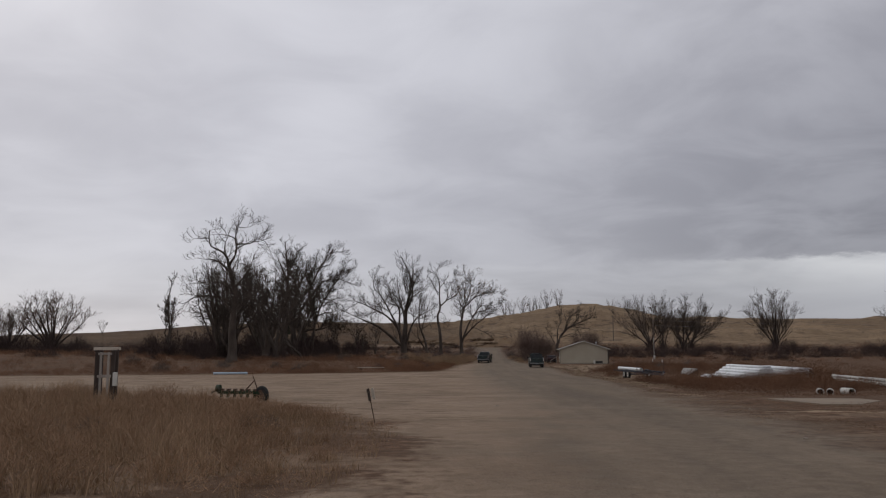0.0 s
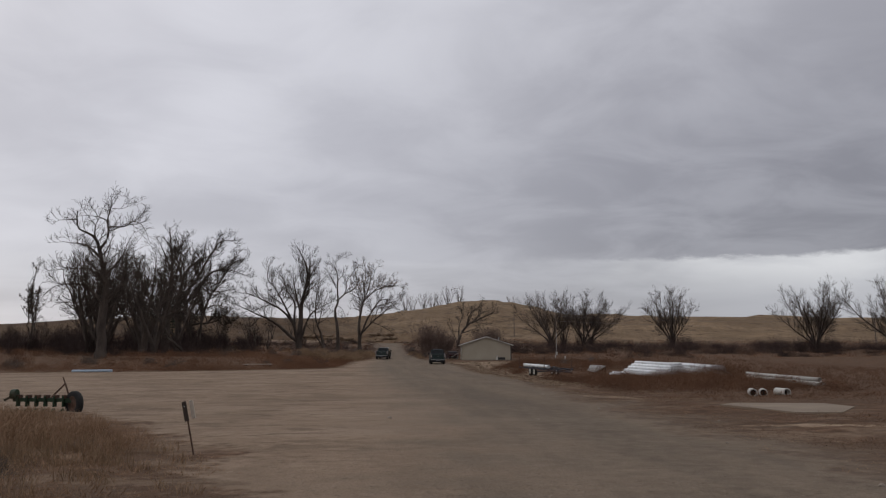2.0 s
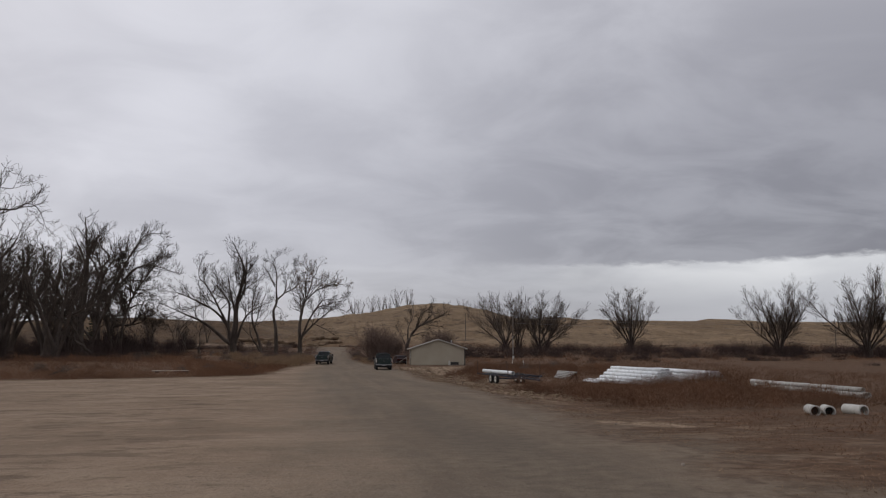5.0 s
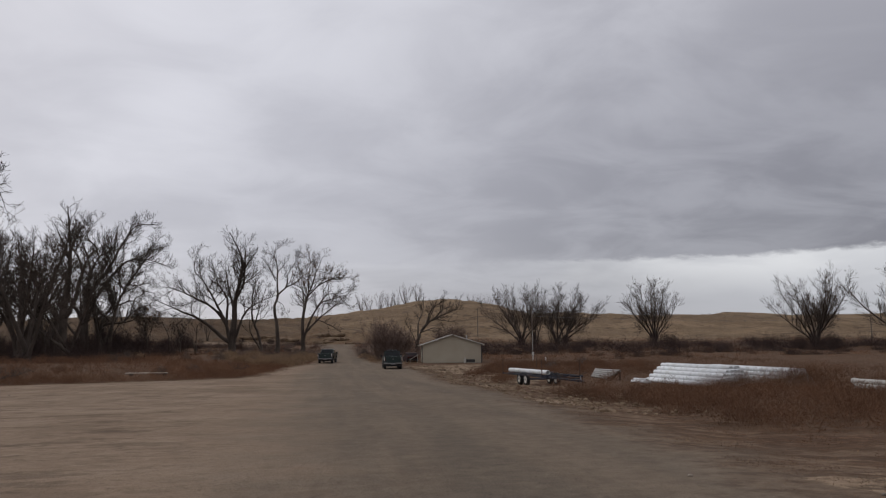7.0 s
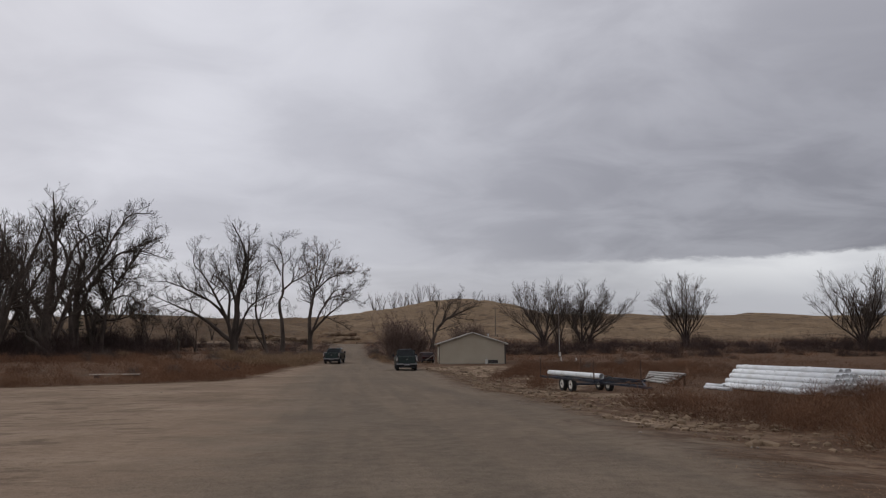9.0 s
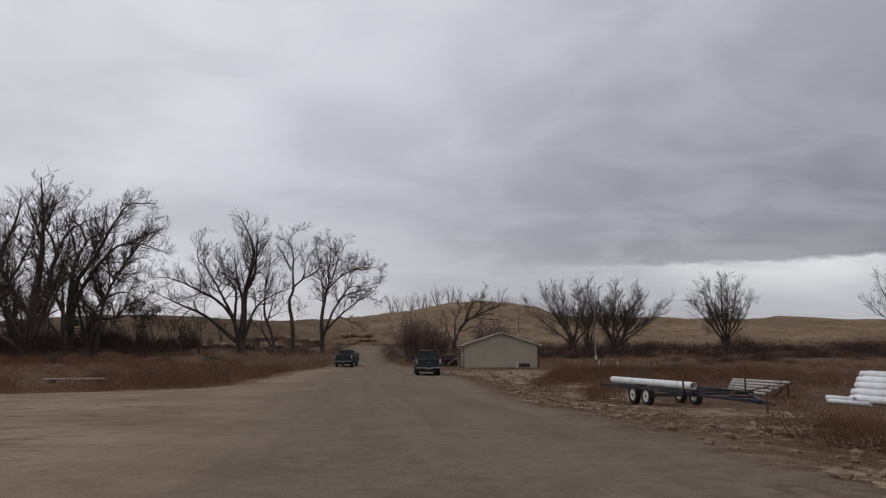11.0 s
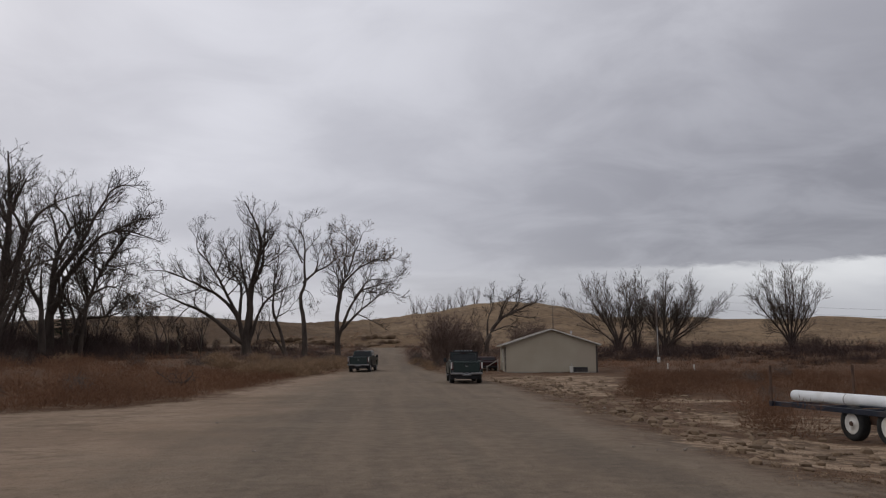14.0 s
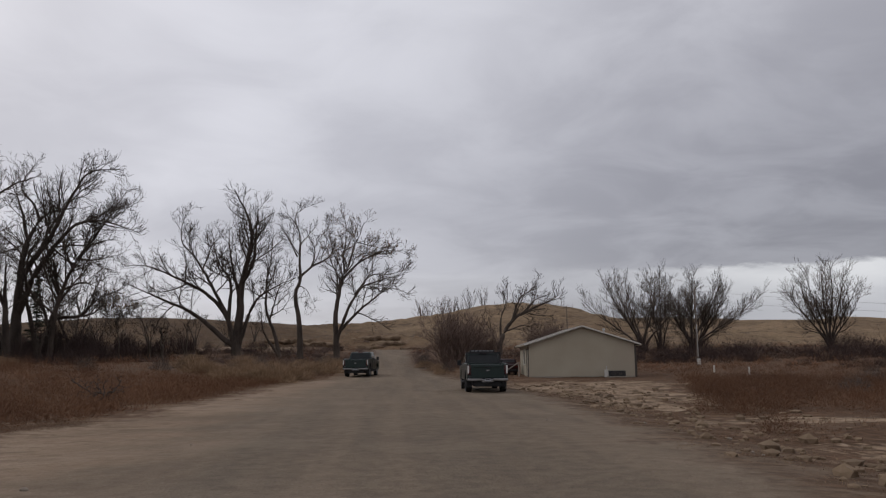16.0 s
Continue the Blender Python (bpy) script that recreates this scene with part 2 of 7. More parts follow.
def terrain_material():
    """Tan dirt lot, greyer wheel-worn road, pale gravel and weed litter, blended by the shapes stored on the sheet."""
    m = bpy.data.materials.new("dry_ground")
    m.use_nodes = True
    nt = m.node_tree
    N, L = nt.nodes.new, nt.links.new
    p = nt.nodes["Principled BSDF"]
    pos = N("ShaderNodeNewGeometry").outputs["Position"]

    def noise_at(s, detail, stretch=None, rough=0.55):
        n = N("ShaderNodeTexNoise")
        n.inputs["Scale"].default_value, n.inputs["Detail"].default_value, n.inputs["Roughness"].default_value = s, detail, rough
        if stretch:
            mp = N("ShaderNodeMapping")
            mp.inputs["Scale"].default_value = stretch
            L(pos, mp.inputs[0]), L(mp.outputs[0], n.inputs["Vector"])
        else:
            L(pos, n.inputs["Vector"])
        return n.outputs[0]

    def span(v, a, b, c=0.0, d=1.0):
        n = N("ShaderNodeMapRange")
        n.interpolation_type = "SMOOTHSTEP"
        L(v, n.inputs["Value"])
        for key, val in zip(("From Min", "From Max", "To Min", "To Max"), (a, b, c, d)):
            n.inputs[key].default_value = val
        return n.outputs["Result"]

    def op(kind, a, b):
        n = N("ShaderNodeMath")
        n.operation = kind
        for i, v in enumerate((a, b)):
            if isinstance(v, (int, float)):
                n.inputs[i].default_value = v
            else:
                L(v, n.inputs[i])
        return n.outputs[0]

    def mix(f, a, b):
        n = N("ShaderNodeMix")
        n.data_type = "RGBA"
        for sock, v in ((n.inputs["Factor"], f), (n.inputs[6], a), (n.inputs[7], b)):
            if isinstance(v, tuple):
                sock.default_value = (*v, 1)
            elif isinstance(v, (int, float)):
                sock.default_value = v
            else:
                L(v, sock)
        return n.outputs[2]

    def attr(name):
        n = N("ShaderNodeAttribute")
        n.attribute_name = name
        return n.outputs["Fac"]

    n_big, n_mid, n_fine, n_grit = noise_at(0.06, 4), noise_at(0.45, 5), noise_at(3.2, 5), noise_at(28, 3)
    streak = noise_at(0.9, 5, (1.0, 0.045, 1.0), 0.6)
    blot = noise_at(0.32, 5, (1.0, 0.3, 1.0), 0.6)
    clod = noise_at(9.0, 4, None, 0.65)
    rut = noise_at(0.8, 6, (0.6, 1.2, 1.0), 0.68)
    cross = noise_at(0.45, 6, (0.55, 1.0, 1.0), 0.62)
    ragged = op("MULTIPLY", op("ADD", op("SUBTRACT", n_mid, 0.5), op("MULTIPLY", op("SUBTRACT", n_fine, 0.5), 0.5)), 5.0)
    # weed litter
    litter = mix(span(n_fine, 0.35, 0.68), (0.092, 0.053, 0.032), (0.168, 0.102, 0.062))
    litter = mix(span(n_mid, 0.42, 0.66), litter, (0.108, 0.066, 0.041))
    # dirt lot
    dirt = mix(span(n_fine, 0.3, 0.7), (0.226, 0.165, 0.115), (0.292, 0.217, 0.156))
    dirt = mix(span(cross, 0.48, 0.66, 0.0, 0.3), dirt, (0.168, 0.120, 0.083))
    dirt = mix(span(n_big, 0.4, 0.62, 0.0, 0.6), dirt, (0.312, 0.236, 0.172))
    dirt = mix(span(blot, 0.48, 0.66, 0.0, 0.4), dirt, (0.165, 0.120, 0.084))
    scuff = noise_at(0.24, 6, (0.8, 1.0, 1.0), 0.68)
    dirt = mix(span(scuff, 0.53, 0.60, 0.0, 0.45), dirt, (0.335, 0.258, 0.190))
    dirt = mix(span(scuff, 0.46, 0.40, 0.0, 0.40), dirt, (0.178, 0.128, 0.090))
    # travelled way
    road = mix(span(n_fine, 0.3, 0.7), (0.133, 0.107, 0.081), (0.182, 0.148, 0.112))
    road = mix(span(streak, 0.48, 0.60, 0.0, 0.25), road, (0.222, 0.180, 0.137))
    road = mix(span(blot, 0.50, 0.64, 0.0, 0.4), road, (0.110, 0.092, 0.073))
    road = mix(span(scuff, 0.54, 0.60, 0.0, 0.35), road, (0.215, 0.176, 0.136))
    pale = mix(span(n_fine, 0.3, 0.7), (0.275, 0.198, 0.133), (0.345, 0.256, 0.177))
    crust = noise_at(1.4, 7, (0.55, 1.0, 1.0), 0.72)
    pale = mix(span(crust, 0.50, 0.56, 0.0, 0.85), pale, (0.098, 0.068, 0.045))
    pale = mix(span(crust, 0.44, 0.38, 0.0, 0.7), pale, (0.43, 0.345, 0.255))
    hill = mix(span(n_mid, 0.3, 0.7), (0.158, 0.109, 0.065), (0.226, 0.159, 0.097))
    brushy = mix(span(n_mid, 0.3, 0.7), (0.066, 0.041, 0.024), (0.104, 0.066, 0.038))
    spot = N("ShaderNodeSeparateXYZ")
    L(pos, spot.inputs[0])
    hill = mix(span(op("ADD", spot.outputs[0], op("MULTIPLY", n_big, 40.0)), -15.0, 40.0), brushy, hill)
    hill = mix(span(noise_at(0.022, 6, None, 0.65), 0.46, 0.60, 0.0, 0.6), hill, mix(span(spot.outputs[0], -30.0, 25.0), (0.145, 0.096, 0.054), (0.31, 0.222, 0.137)))
    hill = mix(span(noise_at(0.11, 6, None, 0.7), 0.53, 0.63, 0.0, 0.85), hill, (0.098, 0.068, 0.043))
    hill = mix(span(noise_at(0.5, 5, (1.0, 0.35, 1.0), 0.7), 0.58, 0.66, 0.0, 0.7), hill, (0.055, 0.038, 0.026))
    worn = noise_at(0.7, 5, (0.55, 1.0, 1.0), 0.6)
    verge = op("MULTIPLY", span(attr("dirt"), -10.0, -2.0), span(worn, 0.49, 0.56))
    litter = mix(op("MULTIPLY", verge, 0.5), litter, mix(span(n_fine, 0.3, 0.7), (0.20, 0.142, 0.096), (0.30, 0.222, 0.158)))
    col = mix(span(attr("hill"), 0.0, 1.0), litter, hill)
    col = mix(span(op("ADD", attr("dirt"), ragged), -0.4, 0.7), col, dirt)
    col = mix(op("MULTIPLY", span(op("ADD", attr("track"), op("MULTIPLY", ragged, 1.0)), -2.0, 2.6), span(streak, 0.36, 0.56, 0.95, 0.78)), col, road)
    place = N("ShaderNodeSeparateXYZ")
    L(pos, place.inputs[0])
    mat_patch = op("MULTIPLY", span(noise_at(0.5, 6, (0.5, 1.15, 1.0), 0.62), 0.50, 0.55, 0.0, 0.85), op("MULTIPLY", span(place.outputs[0], 7.5, 9.5), span(attr("dirt"), 0.8, -1.2)))
    col = mix(op("MULTIPLY", mat_patch, span(attr("hill"), 0.0, 0.5, 1.0, 0.0)), col, mix(span(n_fine, 0.35, 0.65), (0.072, 0.042, 0.025), (0.125, 0.072, 0.042)))
    col = mix(op("MULTIPLY", span(op("ADD", attr("pale"), op("MULTIPLY", ragged, 0.6)), -0.05, 0.35), 0.95), col, pale)
    col = mix(span(clod, 0.58, 0.68, 0.0, 0.45), col, (0.085, 0.064, 0.047))
    col = mix(op("MULTIPLY", span(rut, 0.53, 0.60, 0.0, 0.5), span(attr("track"), -3.0, 0.5, 1.0, 0.0)), col, (0.098, 0.066, 0.045))
    col = mix(span(n_grit, 0.32, 0.42, 0.35, 0.0), col, (0.10, 0.08, 0.065))
    col = mix(span(n_grit, 0.62, 0.72, 0.0, 0.3), col, (0.46, 0.41, 0.35))
    chip = noise_at(1.5, 6, (0.62, 1.1, 1.0), 0.72)
    bare = op("MULTIPLY", span(attr("dirt"), 0.0, 1.5), span(attr("track"), -3.0, 1.0, 1.0, 0.35))
    col = mix(op("MULTIPLY", span(chip, 0.585, 0.61, 0.0, 0.42), bare), col, (0.105, 0.076, 0.052))
    col = mix(op("MULTIPLY", span(chip, 0.40, 0.36, 0.0, 0.35), bare), col, (0.36, 0.285, 0.205))
    warm = N("ShaderNodeMix")
    warm.data_type, warm.blend_type = "RGBA", "MULTIPLY"
    warm.inputs["Factor"].default_value, warm.inputs[7].default_value = 1.0, (1.03, 1.0, 0.965, 1)
    L(col, warm.inputs[6]), L(warm.outputs[2], p.inputs["Base Color"])
    p.inputs["Roughness"].default_value, p.inputs["Specular IOR Level"].default_value = 0.95, 0.12
    bp = N("ShaderNodeBump")
    bp.inputs["Strength"].default_value, bp.inputs["Distance"].default_value = 0.9, 0.08
    gully = op("MULTIPLY", span(attr("hill"), 0.2, 1.0), op("MULTIPLY", noise_at(0.11, 8, (1.0, 0.6, 1.0), 0.68), 34.0))
    L(op("ADD", gully, op("ADD", op("ADD", n_fine, clod), op("MULTIPLY", n_grit, 0.35))), bp.inputs["Height"]), L(bp.outputs[0], p.inputs["Normal"])
    return m


TERRAIN = terrain_material()

# ---- ground ----
ROAD_RIGHT = [(-80, 6.2), (0, 6.4), (17, 6.8), (28, 7.4), (40, 8.8), (54, 10.0), (65, 10.4), (80, 10.0), (89, 10.6), (98, 11.2), (112, 11.7), (122, 11.2), (135, 9.4), (146, 8.4), (160, 7.7), (180, 7.7), (212, 8.2), (218, 7.0), (226, -6.0), (232, -30.0), (233, -200.0), (600, -200.0)]
ROAD_LEFT = [(-80, -2.2), (0, -1.8), (9, -1.4), (14, -1.2), (17.5, -2.2), (20, -4.0), (25, -6.2), (28, -9.0), (31, -18.0), (36, -60.0), (76, -60.0), (80, -34.0), (82, -22.0), (86, -13.0), (91, -4.8), (96, -2.9), (112, -2.2), (127, -1.2), (134, 0.8), (150, 1.9), (170, 2.9), (212, 3.4), (216, 0.0), (222, -16.0), (230, -60.0), (233, -200.0), (600, -200.0)]
TRACK_LEFT = [(-80, 0.5), (0, 0.6), (30, 1.6), (50, 1.0), (80, 0.2), (110, 0.2), (140, 1.6), (170, 3.0), (260, -4.0)]
RIDGE = [(-900, 14), (-420, 9.5), (-270, 11), (-190, 16), (-114, 21.5), (-36, 20), (-8, 20.5), (8, 22.4), (23, 25), (38, 27), (60, 31.8), (76, 33.3), (85, 33), (96, 30), (108, 26.2), (123, 22.4), (140, 21.9), (150, 23.4), (158, 24.6), (166, 23.1), (180, 21.8), (202, 22.2), (260, 22.4), (330, 21.8), (420, 22.6), (900, 21)]


def side_of(table, y):
    return np.interp(y, [a for a, _ in table], [b for _, b in table])


def smooth(v, a, b):
    t = np.clip((v - a) / (b - a), 0, 1)
    return t * t * (3 - 2 * t)


def wave(x, y, s, k=0.0):
    """Gentle unevenness without a grid."""
    return (np.sin(x * s + 1.7 + k) * np.cos(y * s * 0.83 + 0.6 * k) + 0.6 * np.sin(x * s * 2.1 - y * s * 1.7 + 2.2 * k) + 0.35 * np.sin(x * s * 4.3 + y * s * 3.9 + k)) / 1.95


def height(x, y):
    x, y = np.asarray(x, float), np.asarray(y, float)
    z = np.interp(y, [-200, -60, 0, 17, 30, 37, 50, 66, 80, 98, 113, 126, 140, 175, 212, 222, 260, 330], [2.4, 1.6, 1.06, 0.86, 0.66, 0.50, 0.28, 0.10, 0.01, -0.08, -0.11, -0.05, 0.14, 1.0, 2.95, 2.55, 4.0, 4.6])
    low = smooth(x, side_of(ROAD_RIGHT, y) - 0.5, side_of(ROAD_RIGHT, y) + 4.5)
    z = z - 0.33 * low * smooth(y, 30, 42) * (1 - smooth(y, 96, 122))
    z = z + (1.15 + 0.9 * smooth(-x, 30, 62)) * smooth(side_of(ROAD_LEFT, y) - x, 3, 16) * smooth(y, 89, 108) * (1 - smooth(y, 140, 178))
    off = np.maximum(side_of(ROAD_LEFT, y) - x, x - side_of(ROAD_RIGHT, y))
    rough = smooth(off, 0.0, 3.0)
    z = z + rough * (0.05 * wave(x, y, 0.9) + 0.03 * wave(x, y, 2.7, 1.3)) + (1 - rough) * 0.006 * wave(x, y, 0.8, 0.4)
    rid = np.interp(x, [a for a, _ in RIDGE], [b for _, b in RIDGE]) + 0.35 * wave(x, y, 0.05, 2.0) + 0.35 * wave(x, y, 0.33, 0.3) + 0.2 * wave(x, y, 0.9, 1.0)
    up = smooth(y, 225, 575) ** 0.9
    z = z + up * (rid - 4.6) + smooth(y, 215, 300) * (1 - smooth(y, 460, 560)) * (1.6 * wave(x, y, 0.045, 0.7) + 1.0 * wave(x, y, 0.13, 1.9) + 0.4 * wave(x, y, 0.4, 0.9))
    spur = np.interp(x, [-230, -126, -118, -98, -75, -56, -42, -33, -20, -8, 4], [6.0, 7.3, 8.0, 11.2, 13.0, 13.0, 12.3, 11.7, 11.0, 9.0, 5.0]) + 0.25 * wave(x, y, 0.21, 0.5)
    z = z + np.exp(-((y - 302) / 42) ** 2) * np.maximum(0.0, spur - z)
    z = z - 0.19 * np.exp(-((x - 17.8) / 3.6) ** 2 - ((y - 82) / 6.5) ** 2)
    bank = np.exp(-((y - 240) / 12) ** 2) * np.exp(-((x - 4) / 26) ** 2)
    z = z + 2.6 * bank + 1.1 * bank * wave(x, y, 0.35, 0.2) + 0.5 * bank * wave(x, y, 0.9, 1.1)
    return z - 6.0 * smooth(y, 620, 1200)


def zat(x, y):
    return float(height(x, y))


PALE_SPOTS = [(17.0, 115.0, 3.1, 10.5), (18.8, 121.5, 4.0, 5.0), (14.0, 118.0, 2.2, 6.5), (15.4, 107.0, 1.9, 5.0), (18.5, 98.0, 4.0, 1.2), (16.8, 88.0, 2.6, 4.0), (15.2, 80.0, 2.2, 3.2), (12.4, 78.5, 1.7, 4.0), (17.6, 76.0, 2.6, 3.2), (15.8, 67.0, 2.2, 3.0), (12.2, 58.0, 1.2, 2.2), (10.6, 36.0, 1.6, 1.2), (10.8, 20.6, 3.0, 0.5)]


def ground_sheet():
    def steps(fine_lo, fine_hi, step, lo, hi, grow):
        c = list(np.arange(fine_lo, fine_hi + step / 2, step))
        d = step
        while c[-1] < hi:
            d *= grow
            c.append(c[-1] + d)
        d = step
        while c[0] > lo:
            d *= grow
            c.insert(0, c[0] - d)
        return np.array(c)

    xs, ys = steps(-30, 34, 0.6, -1900, 1900, 1.08), steps(-6, 150, 0.6, -300, 1500, 1.05)
    X, Y = np.meshgrid(xs, ys)
    Z = height(X, Y)
    nx, ny = len(xs), len(ys)
    co = np.stack([X, Y, Z], -1).reshape(-1, 3)
    inside = np.minimum(X - side_of(ROAD_LEFT, Y), side_of(ROAD_RIGHT, Y) - X)
    track = np.minimum(X - side_of(TRACK_LEFT, Y), side_of(ROAD_RIGHT, Y) + 1.3 - X)
    pale = np.full(X.shape, -9.0)
    for a, b, ra, rb in PALE_SPOTS:
        pale = np.maximum(pale, 1.4 * (1 - np.sqrt(((X - a) / ra) ** 2 + ((Y - b) / rb) ** 2)))
    hill = smooth(Y, 200, 250)
    idx = np.arange(nx * ny).reshape(ny, nx)
    quads = np.stack([idx[:-1, :-1], idx[:-1, 1:], idx[1:, 1:], idx[1:, :-1]], -1).reshape(-1, 4)
    mid = (inside[:-1, :-1] + inside[1:, 1:]).reshape(-1) / 2
    for name, keep, label, category in (("ground", mid <= 0.2, "dry brown weedy ground rising to bare tan hills", "ground"), ("road", mid > 0.2, "tan dirt lot and worn grey gravel road", "road")):
        q = quads[keep]
        used, inv = np.unique(q, return_inverse=True)
        me = bpy.data.meshes.new(name)
        me.from_pydata(co[used].tolist(), [], inv.reshape(-1, 4).tolist())
        for an, arr in (("dirt", inside), ("track", track), ("pale", pale), ("hill", hill)):
            at = me.attributes.new(an, "FLOAT", "POINT")
            at.data.foreach_set("value", np.clip(arr.reshape(-1)[used], -20, 20).astype(np.float32))
        me.polygons.foreach_set("use_smooth", np.ones(len(me.polygons), bool))
        me.materials.append(TERRAIN)
        tagged(new(name, me), label, category, kind="structure")


ground_sheet()


# ---- mesh helpers ----
def link_mesh(name, me, parent=None, label=""):
    ob = new(name, me)
    if parent is not None:
        ob.parent = parent
    if label:
        ob["label"] = label
    return ob


def part(name, bm, mat, parent, label=""):
    me = bpy.data.meshes.new(name)
    bm.normal_update()
    bm.to_mesh(me)
    bm.free()
    me.materials.append(mat)
    return link_mesh(name, me, parent, label)


def thing(name, m, label, category, group="", kind=""):
    ob = new(name)
    ob.empty_display_size = 0.2
    ob.matrix_world = m
    return tagged(ob, label, category, group, kind)


def box(bm, c, s, bevel=0.0, rot=None):
    r = bmesh.ops.create_cube(bm, size=1.0)
    bmesh.ops.scale(bm, vec=s, verts=r["verts"])
    if bevel:
        edges = list({e for v in r["verts"] for e in v.link_edges})
        r = bmesh.ops.bevel(bm, geom=edges, offset=bevel, segments=2, affect="EDGES", profile=0.6)
    vs = r["verts"]
    if rot is not None:
        bmesh.ops.rotate(bm, cent=(0, 0, 0), matrix=rot.to_3x3(), verts=vs)
    bmesh.ops.translate(bm, vec=c, verts=vs)
    return bm


def boxes(*items):
    bm = bmesh.new()
    for it in items:
        box(bm, *it)
    return bm


def tube(bm, a, b, r, sides=10, r2=None, cap=True):
    a, b = Vector(a), Vector(b)
    d = b - a
    res = bmesh.ops.create_cone(bm, cap_ends=cap, segments=sides, radius1=r, radius2=r if r2 is None else r2, depth=d.length)
    m = Matrix.Translation((a + b) / 2) @ d.to_track_quat("Z", "Y").to_matrix().to_4x4()
    bmesh.ops.transform(bm, matrix=m, verts=res["verts"])
    return bm


def tubes_bm(*items):
    bm = bmesh.new()
    for it in items:
        tube(bm, *it)
    return bm


def lathe(profile, sides, axis="X"):
    """Turn a list of (along, radius) about an axis."""
    bm = bmesh.new()
    rings = []
    for u, r in profile:
        ring = []
        for i in range(sides):
            a = 2 * math.pi * i / sides
            c, s = r * math.cos(a), r * math.sin(a)
            ring.append(bm.verts.new((u, c, s) if axis == "X" else (c, u, s) if axis == "Y" else (c, s, u)))
        rings.append(ring)
    for p, q in zip(rings, rings[1:]):
        for i in range(sides):
            bm.faces.new((p[i], p[(i + 1) % sides], q[(i + 1) % sides], q[i]))
    bmesh.ops.recalc_face_normals(bm, faces=bm.faces[:])
    for f in bm.faces:
        f.smooth = True
    return bm


def extrude(outline, x0, x1, bevel=0.0):
    """A solid from an outline of (y, z), from x0 to x1."""
    bm = bmesh.new()
    vs = [bm.verts.new((x0, y, z)) for y, z in outline]
    f = bm.faces.new(vs)
    r = bmesh.ops.extrude_face_region(bm, geom=[f])
    bmesh.ops.translate(bm, vec=(x1 - x0, 0, 0), verts=[v for v in r["geom"] if isinstance(v, bmesh.types.BMVert)])
    bmesh.ops.recalc_face_normals(bm, faces=bm.faces[:])
    if bevel:
        bmesh.ops.bevel(bm, geom=bm.edges[:], offset=bevel, segments=2, affect="EDGES", profile=0.6)
    return bm


# ---- plants ----
def unit(v):
    return v / np.maximum(np.linalg.norm(v, axis=-1, keepdims=True), 1e-9)


def arrays_mesh(name, verts, faces, mat, smooth_faces=True):
    me = bpy.data.meshes.new(name)
    n, k = len(faces), faces.shape[1]
    me.vertices.add(len(verts))
    me.vertices.foreach_set("co", verts.astype(np.float32).ravel())
    me.loops.add(n * k)
    me.loops.foreach_set("vertex_index", faces.astype(np.int32).ravel())
    me.polygons.add(n)
    me.polygons.foreach_set("loop_start", np.arange(0, n * k, k, dtype=np.int32))
    me.polygons.foreach_set("use_smooth", np.full(n, smooth_faces))
    me.update(calc_edges=True)
    me.materials.append(mat)
    return me


def skin(pts, rad, sides):
    """Tapered tubes round many polylines of one length: pts (m, n, 3), rad (m, n)."""
    m, n, _ = pts.shape
    tan = unit(np.gradient(pts, axis=1))
    ref = np.where(np.abs(tan[..., 2:3]) > 0.9, np.array([1.0, 0, 0]), np.array([0, 0, 1.0]))
    u = unit(np.cross(tan, ref))
    v = np.cross(tan, u)
    a = np.arange(sides) * 2 * np.pi / sides
    ring = u[:, :, None] * np.cos(a)[:, None] + v[:, :, None] * np.sin(a)[:, None]
    co = (pts[:, :, None] + ring * rad[:, :, None, None]).reshape(-1, 3)
    base = (np.arange(m)[:, None, None] * n + np.arange(n - 1)[None, :, None]) * sides
    i = np.arange(sides)[None, None]
    j = (i + 1) % sides
    f = np.stack([base + i, base + j, base + sides + j, base + sides + i], -1).reshape(-1, 4)
    return co, f


def ribbons(pts, rad, rng):
    """Flat strips for the finest shoots."""
    m, n, _ = pts.shape
    tan = unit(np.gradient(pts, axis=1))
    u = unit(np.cross(tan, unit(rng.normal(0, 1, (m, 1, 3))))) * (rad * 1.35)[..., None]
    co = np.stack([pts - u, pts + u], 2).reshape(-1, 3)
    base = (np.arange(m)[:, None] * n + np.arange(n - 1)[None]) * 2
    return co, np.stack([base, base + 1, base + 3, base + 2], -1).reshape(-1, 4)


def join(parts):
    co, fa, off = [], [], 0
    for c, f in parts:
        co.append(c)
        fa.append(f + off)
        off += len(c)
    return np.concatenate(co), np.concatenate(fa)


def limbs(rng, start, way, length, r0, r1, n, wander, rise):
    m = len(start)
    pts = np.zeros((m, n, 3))
    pts[:, 0] = start
    d = unit(way)
    bend = rng.normal(0, wander, (m, 3))
    for i in range(1, n):
        d = unit(d + bend / n + rng.normal(0, wander, (m, 3)) * 0.8 + np.array([0, 0, rise]) / n)
        pts[:, i] = pts[:, i - 1] + d * (length / (n - 1))[:, None]
    rad = r0[:, None] + (r1 - r0)[:, None] * np.linspace(0, 1, n)[None] ** 0.85
    return pts, rad


